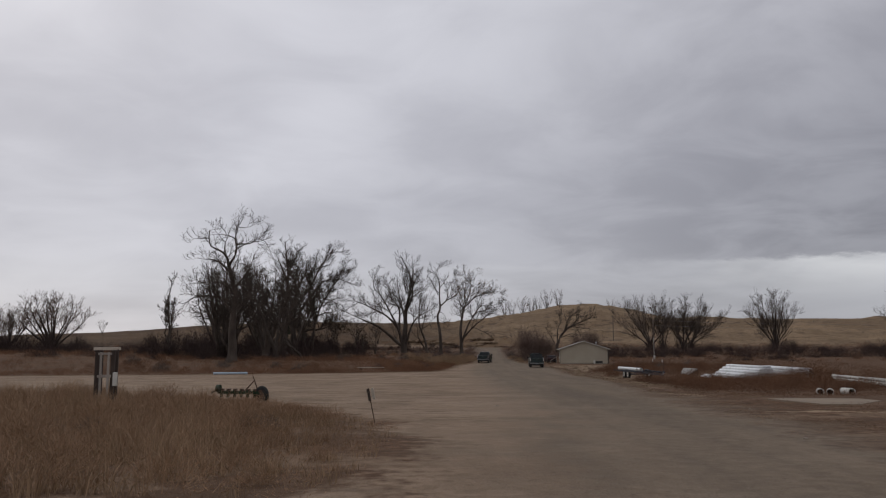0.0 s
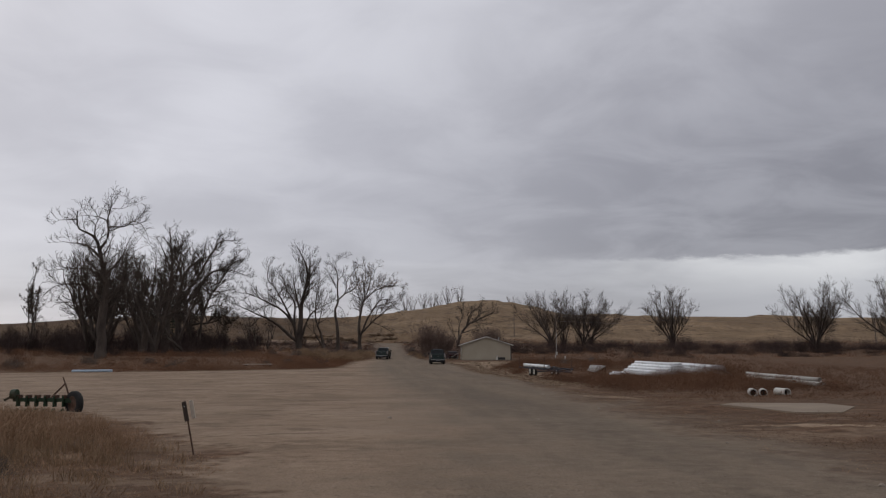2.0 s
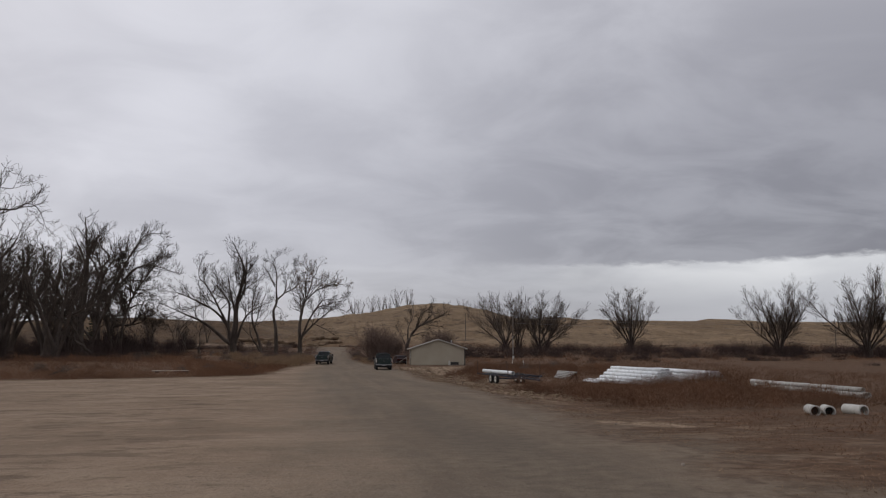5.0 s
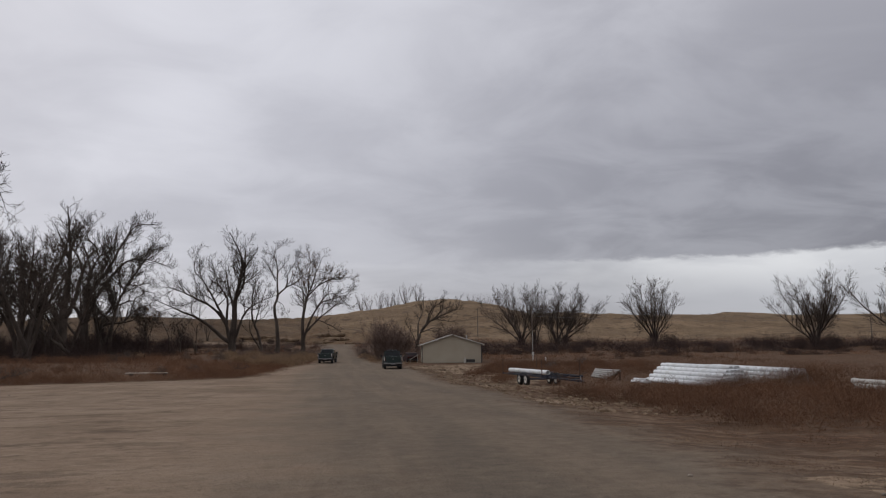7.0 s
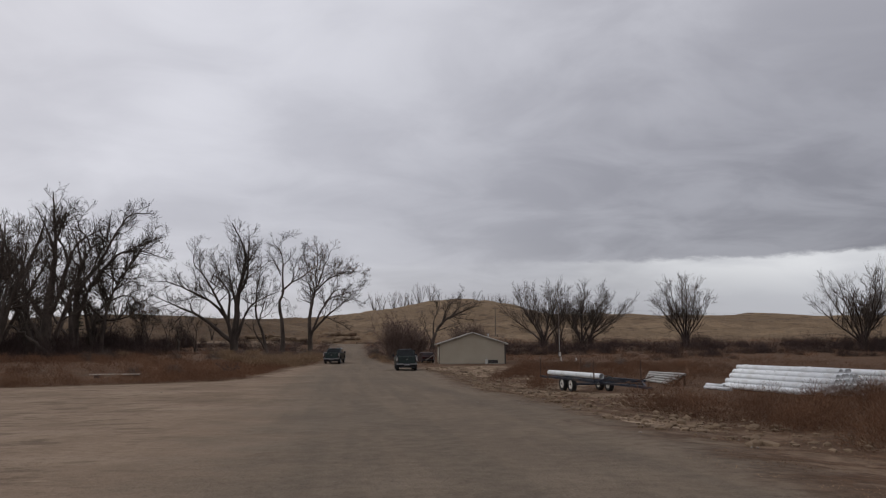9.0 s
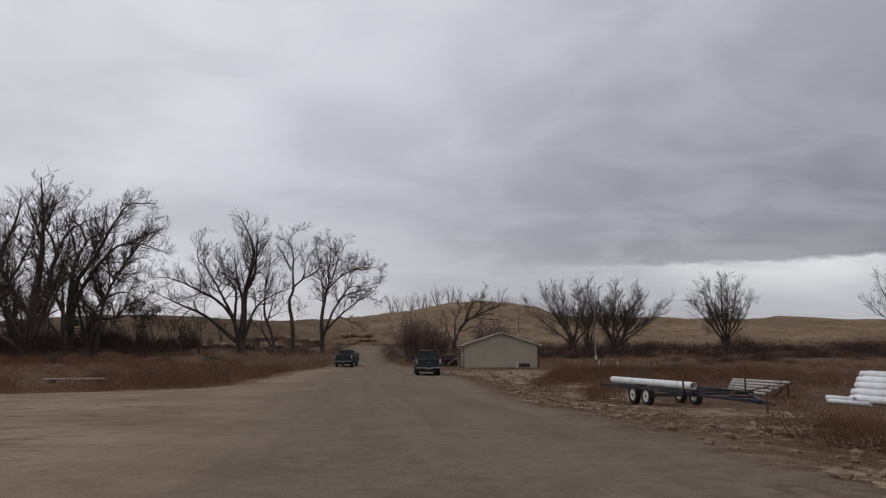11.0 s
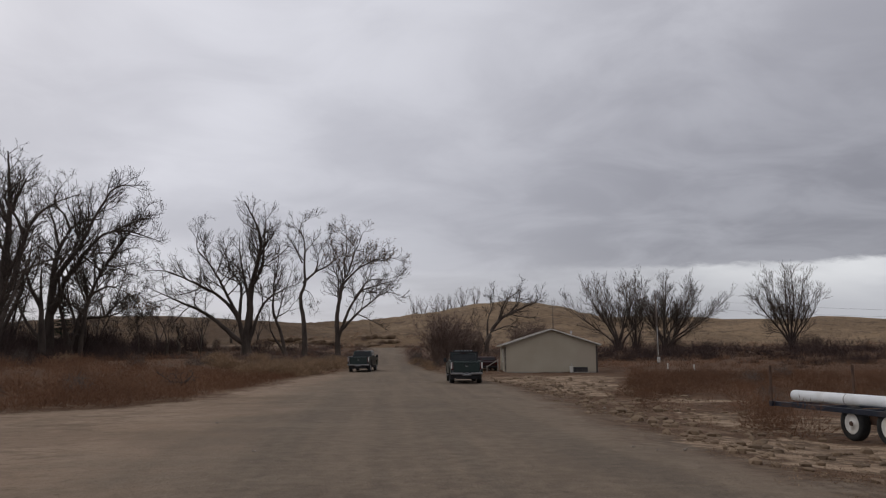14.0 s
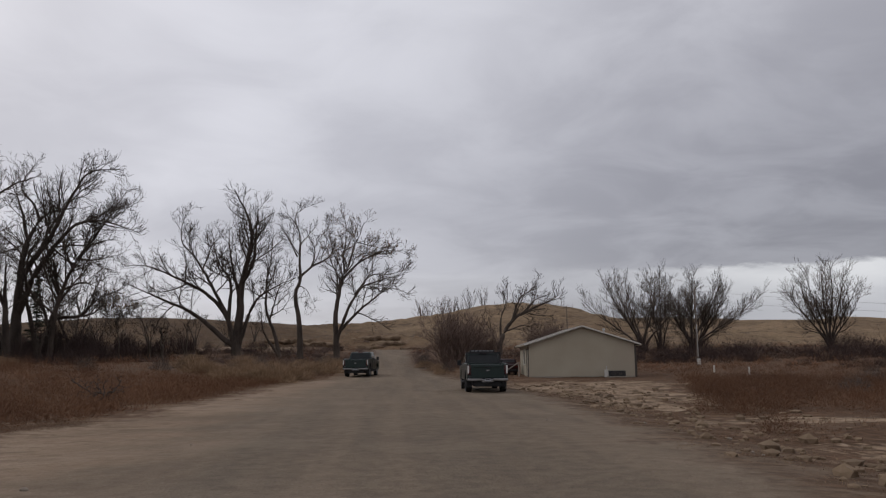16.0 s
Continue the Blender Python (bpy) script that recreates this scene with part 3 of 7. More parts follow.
def sprout(rng, pts, rad, per, lo, hi, spread, ratio, thin):
    """Starts, directions, lengths and radii of the shoots of the next order."""
    m, n, _ = pts.shape
    idx = np.repeat(np.arange(m), per)
    k = len(idx)
    u = (lo + (hi - lo) * rng.random(k) ** 0.8) * (n - 1)
    i0 = np.minimum(u.astype(int), n - 2)
    fr = (u - i0)[:, None]
    p0, p1 = pts[idx, i0], pts[idx, i0 + 1]
    tan = unit(p1 - p0)
    rnd = rng.normal(0, 1, (k, 3))
    side = unit(rnd - (rnd * tan).sum(-1, keepdims=True) * tan)
    ang = np.radians(rng.normal(spread, spread * 0.28, k))[:, None]
    way = tan * np.cos(ang) + side * np.sin(ang)
    length = np.linalg.norm(np.diff(pts, axis=1), axis=-1).sum(1)[idx] * ratio * rng.uniform(0.55, 1.3, k) * (1.3 - 0.75 * u / (n - 1))
    r = (rad[idx, i0] * (1 - fr[:, 0]) + rad[idx, i0 + 1] * fr[:, 0]) * thin
    return p0 + (p1 - p0) * fr, way, length, r


def curve_through(ctrl, n):
    """A smooth line of n points through a few points of (x, y, z, radius)."""
    c = np.array(ctrl, float)
    t = np.linspace(0, len(c) - 1, n)
    i = np.clip(t.astype(int), 0, len(c) - 2)
    f = (t - i)[:, None]
    pad = np.vstack([2 * c[0] - c[1], c, 2 * c[-1] - c[-2]])
    a, b, d, e = pad[i], pad[i + 1], pad[i + 2], pad[i + 3]
    return 0.5 * (2 * b + (d - a) * f + (2 * a - 5 * b + 4 * d - e) * f ** 2 + (3 * b - a - 3 * d + e) * f ** 3)


def tree_meshes(seed, stems, per=(11, 7, 4, 2), spread=(48, 46, 42, 38), ratio=(0.44, 0.50, 0.58, 0.66), rise=(0.35, 0.28, 0.2, 0.15), wander=0.17, twig=0.0115, lo=0.3, leaves=0, squat=0.93, mats=None):
    """A bare tree: stems are lists of (x, y, z, radius) from the foot up. Gives the meshes of trunk, crown and, if wanted, dead leaves."""
    rng = np.random.default_rng(seed)
    big, crown = [], []
    n0 = 14
    st = np.array([curve_through(s, n0) for s in stems])
    pts, rad = st[:, :, :3].copy(), np.maximum(st[:, :, 3], 0.02)
    pts[..., 2] *= squat
    pts[:, 2:] += rng.normal(0, 0.10, pts[:, 2:].shape)
    rad[:, 0] *= np.where(pts[:, 0, 2] < 0.3, 1.35, 1.0)
    big.append(skin(pts, rad, 9))
    spec = ((8, 0.66, 6), (5, 0.68, 4), (4, 0.7, 3), (2, 0.85, 2))
    tips = None
    for lev, (n, thin, sides) in enumerate(spec):
        s, w, ln, r = sprout(rng, pts, rad, per[lev], lo if lev == 0 else 0.18, 1.0, spread[lev], ratio[lev], thin)
        r = np.maximum(r, twig * (1.0 + 0.5 * (3 - lev)))
        pts, rad = limbs(rng, s, w, ln, r, np.maximum(r * 0.28, twig * 0.8), n, wander * (1.0, 0.85, 0.6, 0.45)[lev], rise[lev])
        (big if lev == 0 else crown).append(skin(pts, rad, sides) if lev < 3 else ribbons(pts, rad, rng))
        tips = pts[:, -1] if lev < 3 else np.concatenate([tips, pts[:, -1]])
    bark, tw = mats or (BARK, TWIG)
    out = [("trunk", arrays_mesh("trunk", *join(big), bark)), ("crown", arrays_mesh("crown", *join(crown), tw))]
    if leaves:
        k = rng.integers(0, len(tips), leaves)
        c = tips[k] + rng.normal(0, 0.12, (leaves, 3))
        a, b = unit(rng.normal(0, 1, (leaves, 3))), unit(rng.normal(0, 1, (leaves, 3)))
        s = rng.uniform(0.05, 0.10, (leaves, 1))
        co = np.stack([c - a * s, c + b * s * 0.7, c + a * s * 1.2, c - b * s * 0.7], 1).reshape(-1, 3)
        out.append(("foliage", arrays_mesh("foliage", co, np.arange(leaves * 4).reshape(-1, 4), LEAF, False)))
    return out


def limb_lines(rng, specs, ground, depth=0.42):
    """Limbs drawn in the plane that faces the lot: (radius, (x, height), ...), each grown from the limb nearest its foot and given a drift in depth."""
    out = []
    for spec in specs:
        r0, pts = spec[0], np.array(spec[1:], float)
        pts[:, 1] -= ground
        y0 = 0.0
        if out:
            every = np.concatenate(out)
            near = np.argmin((every[:, 0] - pts[0, 0]) ** 2 + (every[:, 2] - pts[0, 1]) ** 2)
            if np.hypot(every[near, 0] - pts[0, 0], every[near, 2] - pts[0, 1]) < 2.2:
                pts[0], y0, r0 = every[near, [0, 2]], every[near, 1], min(r0, every[near, 3] * 0.92)
        run = np.concatenate([[0], np.cumsum(np.hypot(*np.diff(pts, axis=0).T))])
        drift = rng.uniform(-depth, depth) if out else 0.05
        u = run / run[-1]
        line = np.stack([pts[:, 0], y0 + drift * run * u ** 0.3, pts[:, 1], r0 * (0.08 + 0.92 * (1 - u) ** 1.15)], 1)
        fine = curve_through(line, 90)
        far = np.concatenate([[0], np.cumsum(np.linalg.norm(np.diff(fine[:, :3], axis=0), axis=1))])
        at = np.linspace(0, far[-1], max(5, int(far[-1] / 0.55)))
        out.append(np.stack([np.interp(at, far, fine[:, k]) for k in range(4)], 1))
    return out


def offshoots(rng, pts, rad, gap, lo, angle, grow, least, thin, per_metre):
    """Starts, directions, lengths and radii of side branches set along lines at about one gap from each other; they shorten towards the tip."""
    idx, u = [], []
    m, n, _ = pts.shape
    run = np.linalg.norm(np.diff(pts, axis=1), axis=-1).sum(1)
    for k in range(m):
        c = max(1, int(run[k] * (1 - lo) / gap + rng.random()))
        idx.append(np.full(c, k))
        u.append(lo + (1 - lo) * (np.arange(c) + rng.uniform(0.1, 0.9, c)) / c)
    idx, u = np.concatenate(idx), np.minimum(np.concatenate(u), 0.985)
    k = len(idx)
    v = u * (n - 1)
    i0 = np.minimum(v.astype(int), n - 2)
    fr = (v - i0)[:, None]
    p0, p1 = pts[idx, i0], pts[idx, i0 + 1]
    tan = unit(p1 - p0)
    rnd = rng.normal(0, 1, (k, 3)) + np.array([0, 0, 0.35])
    side = unit(rnd - (rnd * tan).sum(-1, keepdims=True) * tan)
    ang = np.radians(np.clip(rng.normal(angle, angle * 0.25, k), 12, 80))[:, None]
    way = tan * np.cos(ang) + side * np.sin(ang)
    length = (run[idx] * grow * (1.06 - u) + least) * rng.uniform(0.6, 1.25, k)
    r = rad[idx, i0] * (1 - fr[:, 0]) + rad[idx, i0 + 1] * fr[:, 0]
    return p0 + (p1 - p0) * fr, way, length, np.minimum(r * thin, per_metre * length + 0.006)


def grown_tree(seed, stems, gap=(0.68, 0.36, 0.25), angle=(44, 42, 38), grow=(0.34, 0.44, 0.44), least=(1.25, 0.6, 0.45), rise=(0.30, 0.25, 0.2), wander=0.15, start=0.3, twig=0.0160, leaves=0, mats=None):
    """A bare tree from given stems: three orders of side branches, each shorter and thinner than the last."""
    rng = np.random.default_rng(seed)
    big, fine, lines = [], [], []
    for st in stems:
        n = len(st)
        wob = np.cumsum(rng.normal(0, 0.035, (n, 3)), 0)
        p = st[:, :3] + (wob - np.linspace(0, 1, n)[:, None] * wob[-1])
        r = np.maximum(st[:, 3], 0.02) * np.where(p[:, 2] < 0.6, 1.25, 1.0)
        big.append(skin(p[None], r[None], 9))
        lines.append(offshoots(rng, p[None], r[None], gap[0], start if p[0, 2] < 3 else 0.2, angle[0], grow[0], least[0], 0.62, 0.020))
    got = tuple(np.concatenate(q) for q in zip(*lines))
    for lev, (n, sides) in enumerate(((8, 5), (5, 3), (3, 2))):
        p0, way, length, r = got
        r = np.maximum(r, twig * (1.5, 1.15, 0.9)[lev])
        pts, rad = limbs(rng, p0, way, length, r, np.maximum(r * 0.35, twig * 0.7), n, wander * (1.0, 0.9, 0.7)[lev], rise[lev])
        (big if lev == 0 else fine).append(skin(pts, rad, sides) if sides > 2 else ribbons(pts, rad, rng))
        if lev < 2:
            got = offshoots(rng, pts, rad, gap[lev + 1], 0.14, angle[lev + 1], grow[lev + 1], least[lev + 1], 0.66, 0.014)
    bark, tw = mats or (BARK, TWIG)
    out = [("trunk", arrays_mesh("trunk", *join(big), bark)), ("crown", arrays_mesh("crown", *join(fine), tw))]
    if leaves:
        tips = pts[:, -1]
        tips = tips[tips[:, 2] > np.quantile(tips[:, 2], 0.55)]
        c = tips[rng.integers(0, len(tips), leaves)] + rng.normal(0, 0.12, (leaves, 3))
        a, b = unit(rng.normal(0, 1, (leaves, 3))), unit(rng.normal(0, 1, (leaves, 3)))
        q = rng.uniform(0.05, 0.10, (leaves, 1))
        co = np.stack([c - a * q, c + b * q * 0.7, c + a * q * 1.2, c - b * q * 0.7], 1).reshape(-1, 3)
        out.append(("foliage", arrays_mesh("foliage", co, np.arange(leaves * 4).reshape(-1, 4), LEAF, False)))
    return out


def drawn_tree(seed, x, y, specs, label, group, **more):
    rng = np.random.default_rng(seed + 500)
    return plant("cottonwood_tree", grown_tree(seed, limb_lines(rng, specs, zat(x, y)), **more), put(x, y), label, "tree", group)


def spread_stems(rng, count, tall, thick, lean):
    return [curve_through(s, max(6, int(tall / 0.5))) for s in stems_at_random(rng, count, tall, thick, lean)]


def fuzz(rng, count, tall, wide, size, width, core=0.25):
    """Short fine stalks that fill a low dome: one thin triangle each."""
    v = unit(rng.normal(0, 1, (count, 3)))
    v[:, 2] = np.abs(v[:, 2])
    rad = (core + (1 - core) * rng.random((count, 1)) ** 0.6) * rng.uniform(0.75, 1.05, (count, 1))
    p = v * rad * np.array([wide / 2, wide / 2, tall]) * 0.86
    way = unit(v * np.array([1, 1, 0.8]) + np.array([0, 0, 0.35]) + rng.normal(0, 0.55, (count, 3)))
    tip = p + way * (size * rng.uniform(0.5, 1.3, (count, 1)))
    side = unit(np.cross(way, rng.normal(0, 1, (count, 3)))) * (width * rng.uniform(0.6, 1.4, (count, 1)))
    return np.stack([p - side, p + side, tip], 1).reshape(-1, 3), np.arange(count * 3).reshape(-1, 3)


def clump(seed, lobes, wide, tall, count, size, width, mat):
    """A run of brush: many uneven domes grown into one another."""
    rng = np.random.default_rng(seed)
    out = []
    for i in range(lobes):
        h = tall * rng.uniform(0.25, 1.0) ** 1.2
        w = h * rng.uniform(1.0, 1.8) + 0.5
        c, f = fuzz(rng, int(count / lobes), h, w, size * rng.uniform(0.7, 1.2), width, 0.15)
        a, r = rng.uniform(0, 6.283), math.sqrt(rng.random())
        out.append((c + np.array([math.cos(a) * r * wide / 2, math.sin(a) * r * wide * 0.28, -0.15]), f))
    return [("crown", arrays_mesh("crown", *join(out), mat, False))]


def conifer_meshes(seed, tall, wide, tiers):
    """A ragged dark conifer: drooping boughs set with short needle sprays."""
    rng = np.random.default_rng(seed)
    st = np.array([[(0, 0, -0.2), (0.05, 0, tall * 0.35), (0, 0.05, tall * 0.7), (0, 0, tall)]], float)
    rad = np.array([[0.14, 0.11, 0.06, 0.015]])
    k = tiers * 7
    u = np.repeat(np.linspace(0.12, 0.97, tiers), 7) + rng.normal(0, 0.012, k)
    a = rng.uniform(0, 6.283, k)
    ln = wide / 2 * (1.08 - u) * rng.uniform(0.6, 1.15, k)
    base = np.stack([np.zeros(k), np.zeros(k), u * tall], 1)
    way = np.stack([np.cos(a), np.sin(a), rng.uniform(-0.25, 0.1, k)], 1)
    pts, r2 = limbs(rng, base, way, ln, np.full(k, 0.025), np.full(k, 0.008), 6, 0.06, 0.15)
    idx = np.repeat(np.arange(k), 60)
    v = rng.random(len(idx)) * 4.99
    i0 = v.astype(int)
    p = pts[idx, i0] + (pts[idx, i0 + 1] - pts[idx, i0]) * (v - i0)[:, None]
    d = unit(rng.normal(0, 1, (len(idx), 3)) + way[idx] * 0.8) * rng.uniform(0.10, 0.24, (len(idx), 1))
    s = unit(np.cross(d, rng.normal(0, 1, d.shape))) * 0.035
    co = np.stack([p - s, p + s, p + d], 1).reshape(-1, 3)
    return [("trunk", arrays_mesh("trunk", *join([skin(st, rad, 8), skin(pts, r2, 3)]), BARK)), ("crown", arrays_mesh("crown", co, np.arange(len(co)).reshape(-1, 3), CONIFER, False))]


def plant(name, meshes, m, label, category, group=""):
    ob = thing(name, m, label, category, group)
    for pn, me in meshes:
        link_mesh(pn, me, ob)
    return ob


def stems_at_random(rng, count, tall, thick, lean):
    """Stems that fork from one foot and part as they rise."""
    out = []
    turn = rng.uniform(0, 6.28)
    for i in range(count):
        a = turn + i * 6.28 / count + rng.normal(0, 0.3)
        h = tall * rng.uniform(0.8, 1.0)
        l = lean * rng.uniform(0.5, 1.2) * h if count > 1 else lean * h * 0.4
        dx, dy = math.cos(a) * l, math.sin(a) * l
        f = thick * (1.0 if i == 0 else 0.75)
        out.append([(0.12 * math.cos(a), 0.12 * math.sin(a), -0.3, f), (dx * 0.12, dy * 0.12, h * 0.14, f * 0.8), (dx * 0.55, dy * 0.55, h * 0.5, f * 0.5), (dx * 0.9, dy * 0.9, h * 0.8, f * 0.25), (dx, dy, h, f * 0.08)])
    return out


def put(x, y, turn=0.0, s=1.0, sink=0.0):
    return pose(x, y, zat(x, y) - sink, 0, 0, turn) @ Matrix.Diagonal((s, s, s, 1))


def place_copy(ob, x, y, turn=0.0, s=1.0, sink=0.0):
    c = copy_thing(ob, pose(x, y, zat(x, y) - sink, 0, 0, turn))
    c.scale = (s, s, s)
    return c


# ---- trees ----
def old_cottonwoods():
    grp = "bare cottonwoods by the lot"
    drawn_tree(11, -32.0, 104, [
        (0.70, (0.0, -0.4), (0.0, 6.4), (0.2, 9.6), (-0.3, 12.0), (-1.0, 14.4), (-1.7, 15.9), (-3.2, 16.7), (-3.9, 17.3), (-4.0, 19.2)),
        (0.15, (-3.9, 17.8), (-5.1, 18.1), (-6.4, 18.1), (-7.4, 17.6)),
        (0.36, (-0.9, 14.3), (-0.2, 15.5), (0.1, 16.9), (-0.1, 18.2), (0.3, 19.6), (0.2, 21.4)),
        (0.16, (0.1, 16.9), (1.9, 17.2), (3.1, 17.8), (4.4, 17.1), (5.8, 14.2)),
        (0.14, (0.2, 19.3), (1.6, 19.6), (3.0, 20.5)),
        (0.13, (-0.1, 18.0), (-1.3, 18.4), (-3.4, 18.6)),
        (0.20, (-0.7, 13.2), (-2.6, 14.8), (-5.6, 15.3)),
        (0.16, (-0.1, 10.2), (-2.4, 11.9), (-6.1, 11.4)),
        (0.17, (0.1, 7.2), (-1.8, 9.4), (-4.6, 9.6), (-6.4, 7.8)),
        (0.20, (-0.1, 10.9), (1.3, 13.1), (1.9, 15.5))],
        "tall twisted bare cottonwood tree with grey bark", grp, start=0.35)
    drawn_tree(12, -37.7, 170, [
        (0.80, (-0.5, 0.0), (-0.5, 7.1), (-0.6, 11.4), (-0.3, 14.4), (0.3, 16.6), (1.6, 18.9), (5.2, 20.0)),
        (0.46, (2.9, -0.2), (2.2, 4.0), (1.5, 9.0), (2.2, 14.6)),
        (0.40, (0.0, 15.6), (-1.3, 19.0), (-2.6, 21.6), (-4.4, 24.2)),
        (0.20, (1.2, 18.4), (0.6, 20.0), (-0.6, 22.1), (2.0, 25.2)),
        (0.48, (-0.5, 10.6), (1.1, 13.4), (3.4, 16.6), (6.3, 21.3), (8.1, 23.4), (12.0, 23.5)),
        (0.18, (3.0, 16.1), (2.4, 19.0), (2.3, 22.4)),
        (0.42, (0.3, 6.7), (1.6, 11.7), (5.0, 16.0), (6.9, 17.5), (10.3, 17.6), (14.5, 16.0)),
        (0.14, (7.2, 17.5), (10.3, 19.3), (13.5, 20.6)),
        (0.13, (6.3, 13.6), (7.5, 15.1), (9.8, 15.9)),
        (0.14, (4.1, 14.2), (6.1, 12.9), (8.9, 11.8)),
        (0.16, (5.0, 19.9), (5.7, 22.2), (6.9, 24.8))],
        "large spreading bare cottonwood leaning over the brush", grp, start=0.5)
    drawn_tree(15, -33.6, 169, [
        (0.36, (-0.3, -0.4), (0.0, 4.7), (0.5, 8.7), (2.0, 12.9), (4.2, 16.7), (6.2, 20.1), (7.4, 21.9)),
        (0.18, (0.6, 9.0), (-0.6, 11.0), (-1.6, 13.6)),
        (0.16, (0.9, 10.0), (3.4, 10.6), (6.0, 9.6)),
        (0.14, (2.4, 13.6), (3.6, 13.4), (6.6, 14.2))],
        "leaning bare cottonwood beside a larger one", grp, start=0.3, gap=(0.5, 0.32, 0.24))
    drawn_tree(13, -35.8, 150, [
        (0.85, (0.0, 0.0), (-0.1, 6.5), (0.1, 10.7), (0.4, 15.3), (0.2, 19.3), (-0.3, 24.0)),
        (0.45, (0.0, 6.2), (1.6, 9.4), (2.6, 13.3), (3.8, 16.3), (5.7, 17.7), (7.9, 18.6)),
        (0.28, (2.7, 13.9), (2.1, 16.0), (1.2, 17.3), (1.0, 18.8), (2.8, 20.0), (3.5, 21.7)),
        (0.26, (0.3, 16.6), (1.6, 20.0), (2.6, 22.1)),
        (0.24, (0.3, 16.0), (-1.0, 19.3), (-2.2, 21.8)),
        (0.40, (-0.5, 6.2), (-1.6, 8.8), (-3.2, 12.0), (-4.6, 15.9), (-5.1, 19.2)),
        (0.20, (-1.3, 8.2), (-3.5, 10.0), (-5.9, 12.0))],
        "tall many-limbed bare cottonwood tree", grp, start=0.5)
    rng = np.random.default_rng(3)
    dense_one = plant("cottonwood_tree", grown_tree(14, spread_stems(rng, 4, 16.0, 0.55, 0.40), start=0.35),
        put(-33.4, 127), "dense many-stemmed bare cottonwood with crooked limbs", "tree", grp)
    place_copy(dense_one, -36.5, 113, 40, 0.8), place_copy(dense_one, -46, 150, 20, 0.95), place_copy(dense_one, -41, 133, 130, 1.05)
    for x, y, turn, k in ((-52, 160, 70, 0.9), (-46, 176, 200, 0.75), (-43.5, 166, 290, 0.8), (-40, 192, 240, 0.6)):
        place_copy(dense_one, x, y, turn, k)
    for i, (x, y, tall, thick) in enumerate(((-29.6, 119, 13.5, 0.36), (-37, 138, 17.0, 0.42), (-31.0, 138, 14.0, 0.36), (-43.5, 137, 16.0, 0.4), (-39.5, 158, 15.0, 0.4), (-34.5, 112, 12.5, 0.34))):
        plant("cottonwood_tree", grown_tree(30 + i, spread_stems(rng, 3, tall, thick, 0.46), start=0.35),
            put(x, y), "crowded bare cottonwood with crossing limbs", "tree", grp)
    drawn_tree(60, -37.9, 178, [
        (0.55, (-0.1, 0.3), (0.0, 2.5), (0.1, 5.2), (0.5, 7.6), (1.5, 9.8), (2.5, 11.4), (2.1, 13.5)),
        (0.30, (0.2, 6.7), (2.0, 7.2), (4.1, 7.3), (5.3, 8.7), (6.8, 9.7), (9.4, 10.8)),
        (0.20, (2.5, 11.4), (4.3, 12.9), (5.5, 14.1), (7.4, 14.7)),
        (0.20, (5.2, 8.5), (5.5, 10.6), (6.2, 12.2), (6.9, 13.8)),
        (0.20, (4.1, 7.3), (5.6, 7.6), (7.1, 8.7), (8.7, 9.2)),
        (0.25, (0.2, 5.7), (-0.6, 8.4), (-0.9, 11.1), (-0.1, 13.3)),
        (0.20, (3.6, 7.3), (3.2, 9.5), (3.7, 10.8), (4.1, 12.2))],
        "low arching bare cottonwood with a wide drooping crown", grp, start=0.35, gap=(0.42, 0.34, 0.26))
    drawn_tree(61, -37.4, 166, [
        (0.62, (0.1, 0.0), (0.0, 3.2), (-0.2, 6.0), (-0.6, 10.8), (-0.9, 13.2)),
        (0.34, (-0.2, 6.7), (-0.9, 8.3), (-2.4, 10.8), (-3.3, 13.9), (-4.9, 17.3)),
        (0.26, (0.0, 3.5), (-2.4, 6.0), (-4.4, 9.8), (-5.2, 14.0))],
        "thick old cottonwood trunk broken off at the top", grp, start=0.5)
    small = "small trees behind the weeds"
    leafy = limb_lines(rng, [(0.17, (0.0, 0.4), (0.0, 2.7), (-0.1, 4.7), (-0.5, 6.4), (-0.8, 7.5)), (0.10, (-0.4, 6.1), (-1.7, 7.4), (-2.3, 8.3)),
        (0.10, (-0.5, 6.4), (0.4, 7.5), (1.0, 8.5)), (0.10, (-0.6, 7.2), (-1.2, 8.6), (-0.7, 9.3)), (0.08, (-0.3, 6.0), (0.9, 6.8), (1.7, 7.4))], zat(-30.3, 182))
    plant("small_tree", grown_tree(16, leafy, gap=(0.26, 0.24, 0.2), start=0.5, leaves=2200), put(-30.3, 182), "small round tree with rust-brown dead leaves", "tree", small)
    forked = limb_lines(rng, [(0.17, (-0.1, 0.5), (-0.1, 3.1), (-0.4, 4.9), (-1.2, 6.7), (-2.0, 8.0), (-1.7, 8.9)), (0.14, (0.2, 0.5), (0.2, 3.1), (0.3, 5.2), (0.4, 6.6)),
        (0.07, (-0.8, 5.5), (-0.2, 6.6), (-0.2, 7.5)), (0.07, (-1.4, 6.7), (-2.5, 7.5))], zat(-26.2, 182))
    plant("small_tree", grown_tree(62, forked, gap=(0.6, 0.4, 0.3), start=0.55), put(-26.2, 182), "thin forked bare sapling in low brush", "tree", small)
    crooked = limb_lines(rng, [(0.17, (0.0, 0.5), (0.0, 2.9), (0.1, 4.9), (-0.6, 6.6), (-1.0, 7.5)), (0.10, (0.1, 5.2), (0.7, 5.7), (1.0, 6.5)), (0.12, (-0.1, 2.0), (-0.8, 4.9), (-1.0, 5.7))], zat(-21.6, 182))
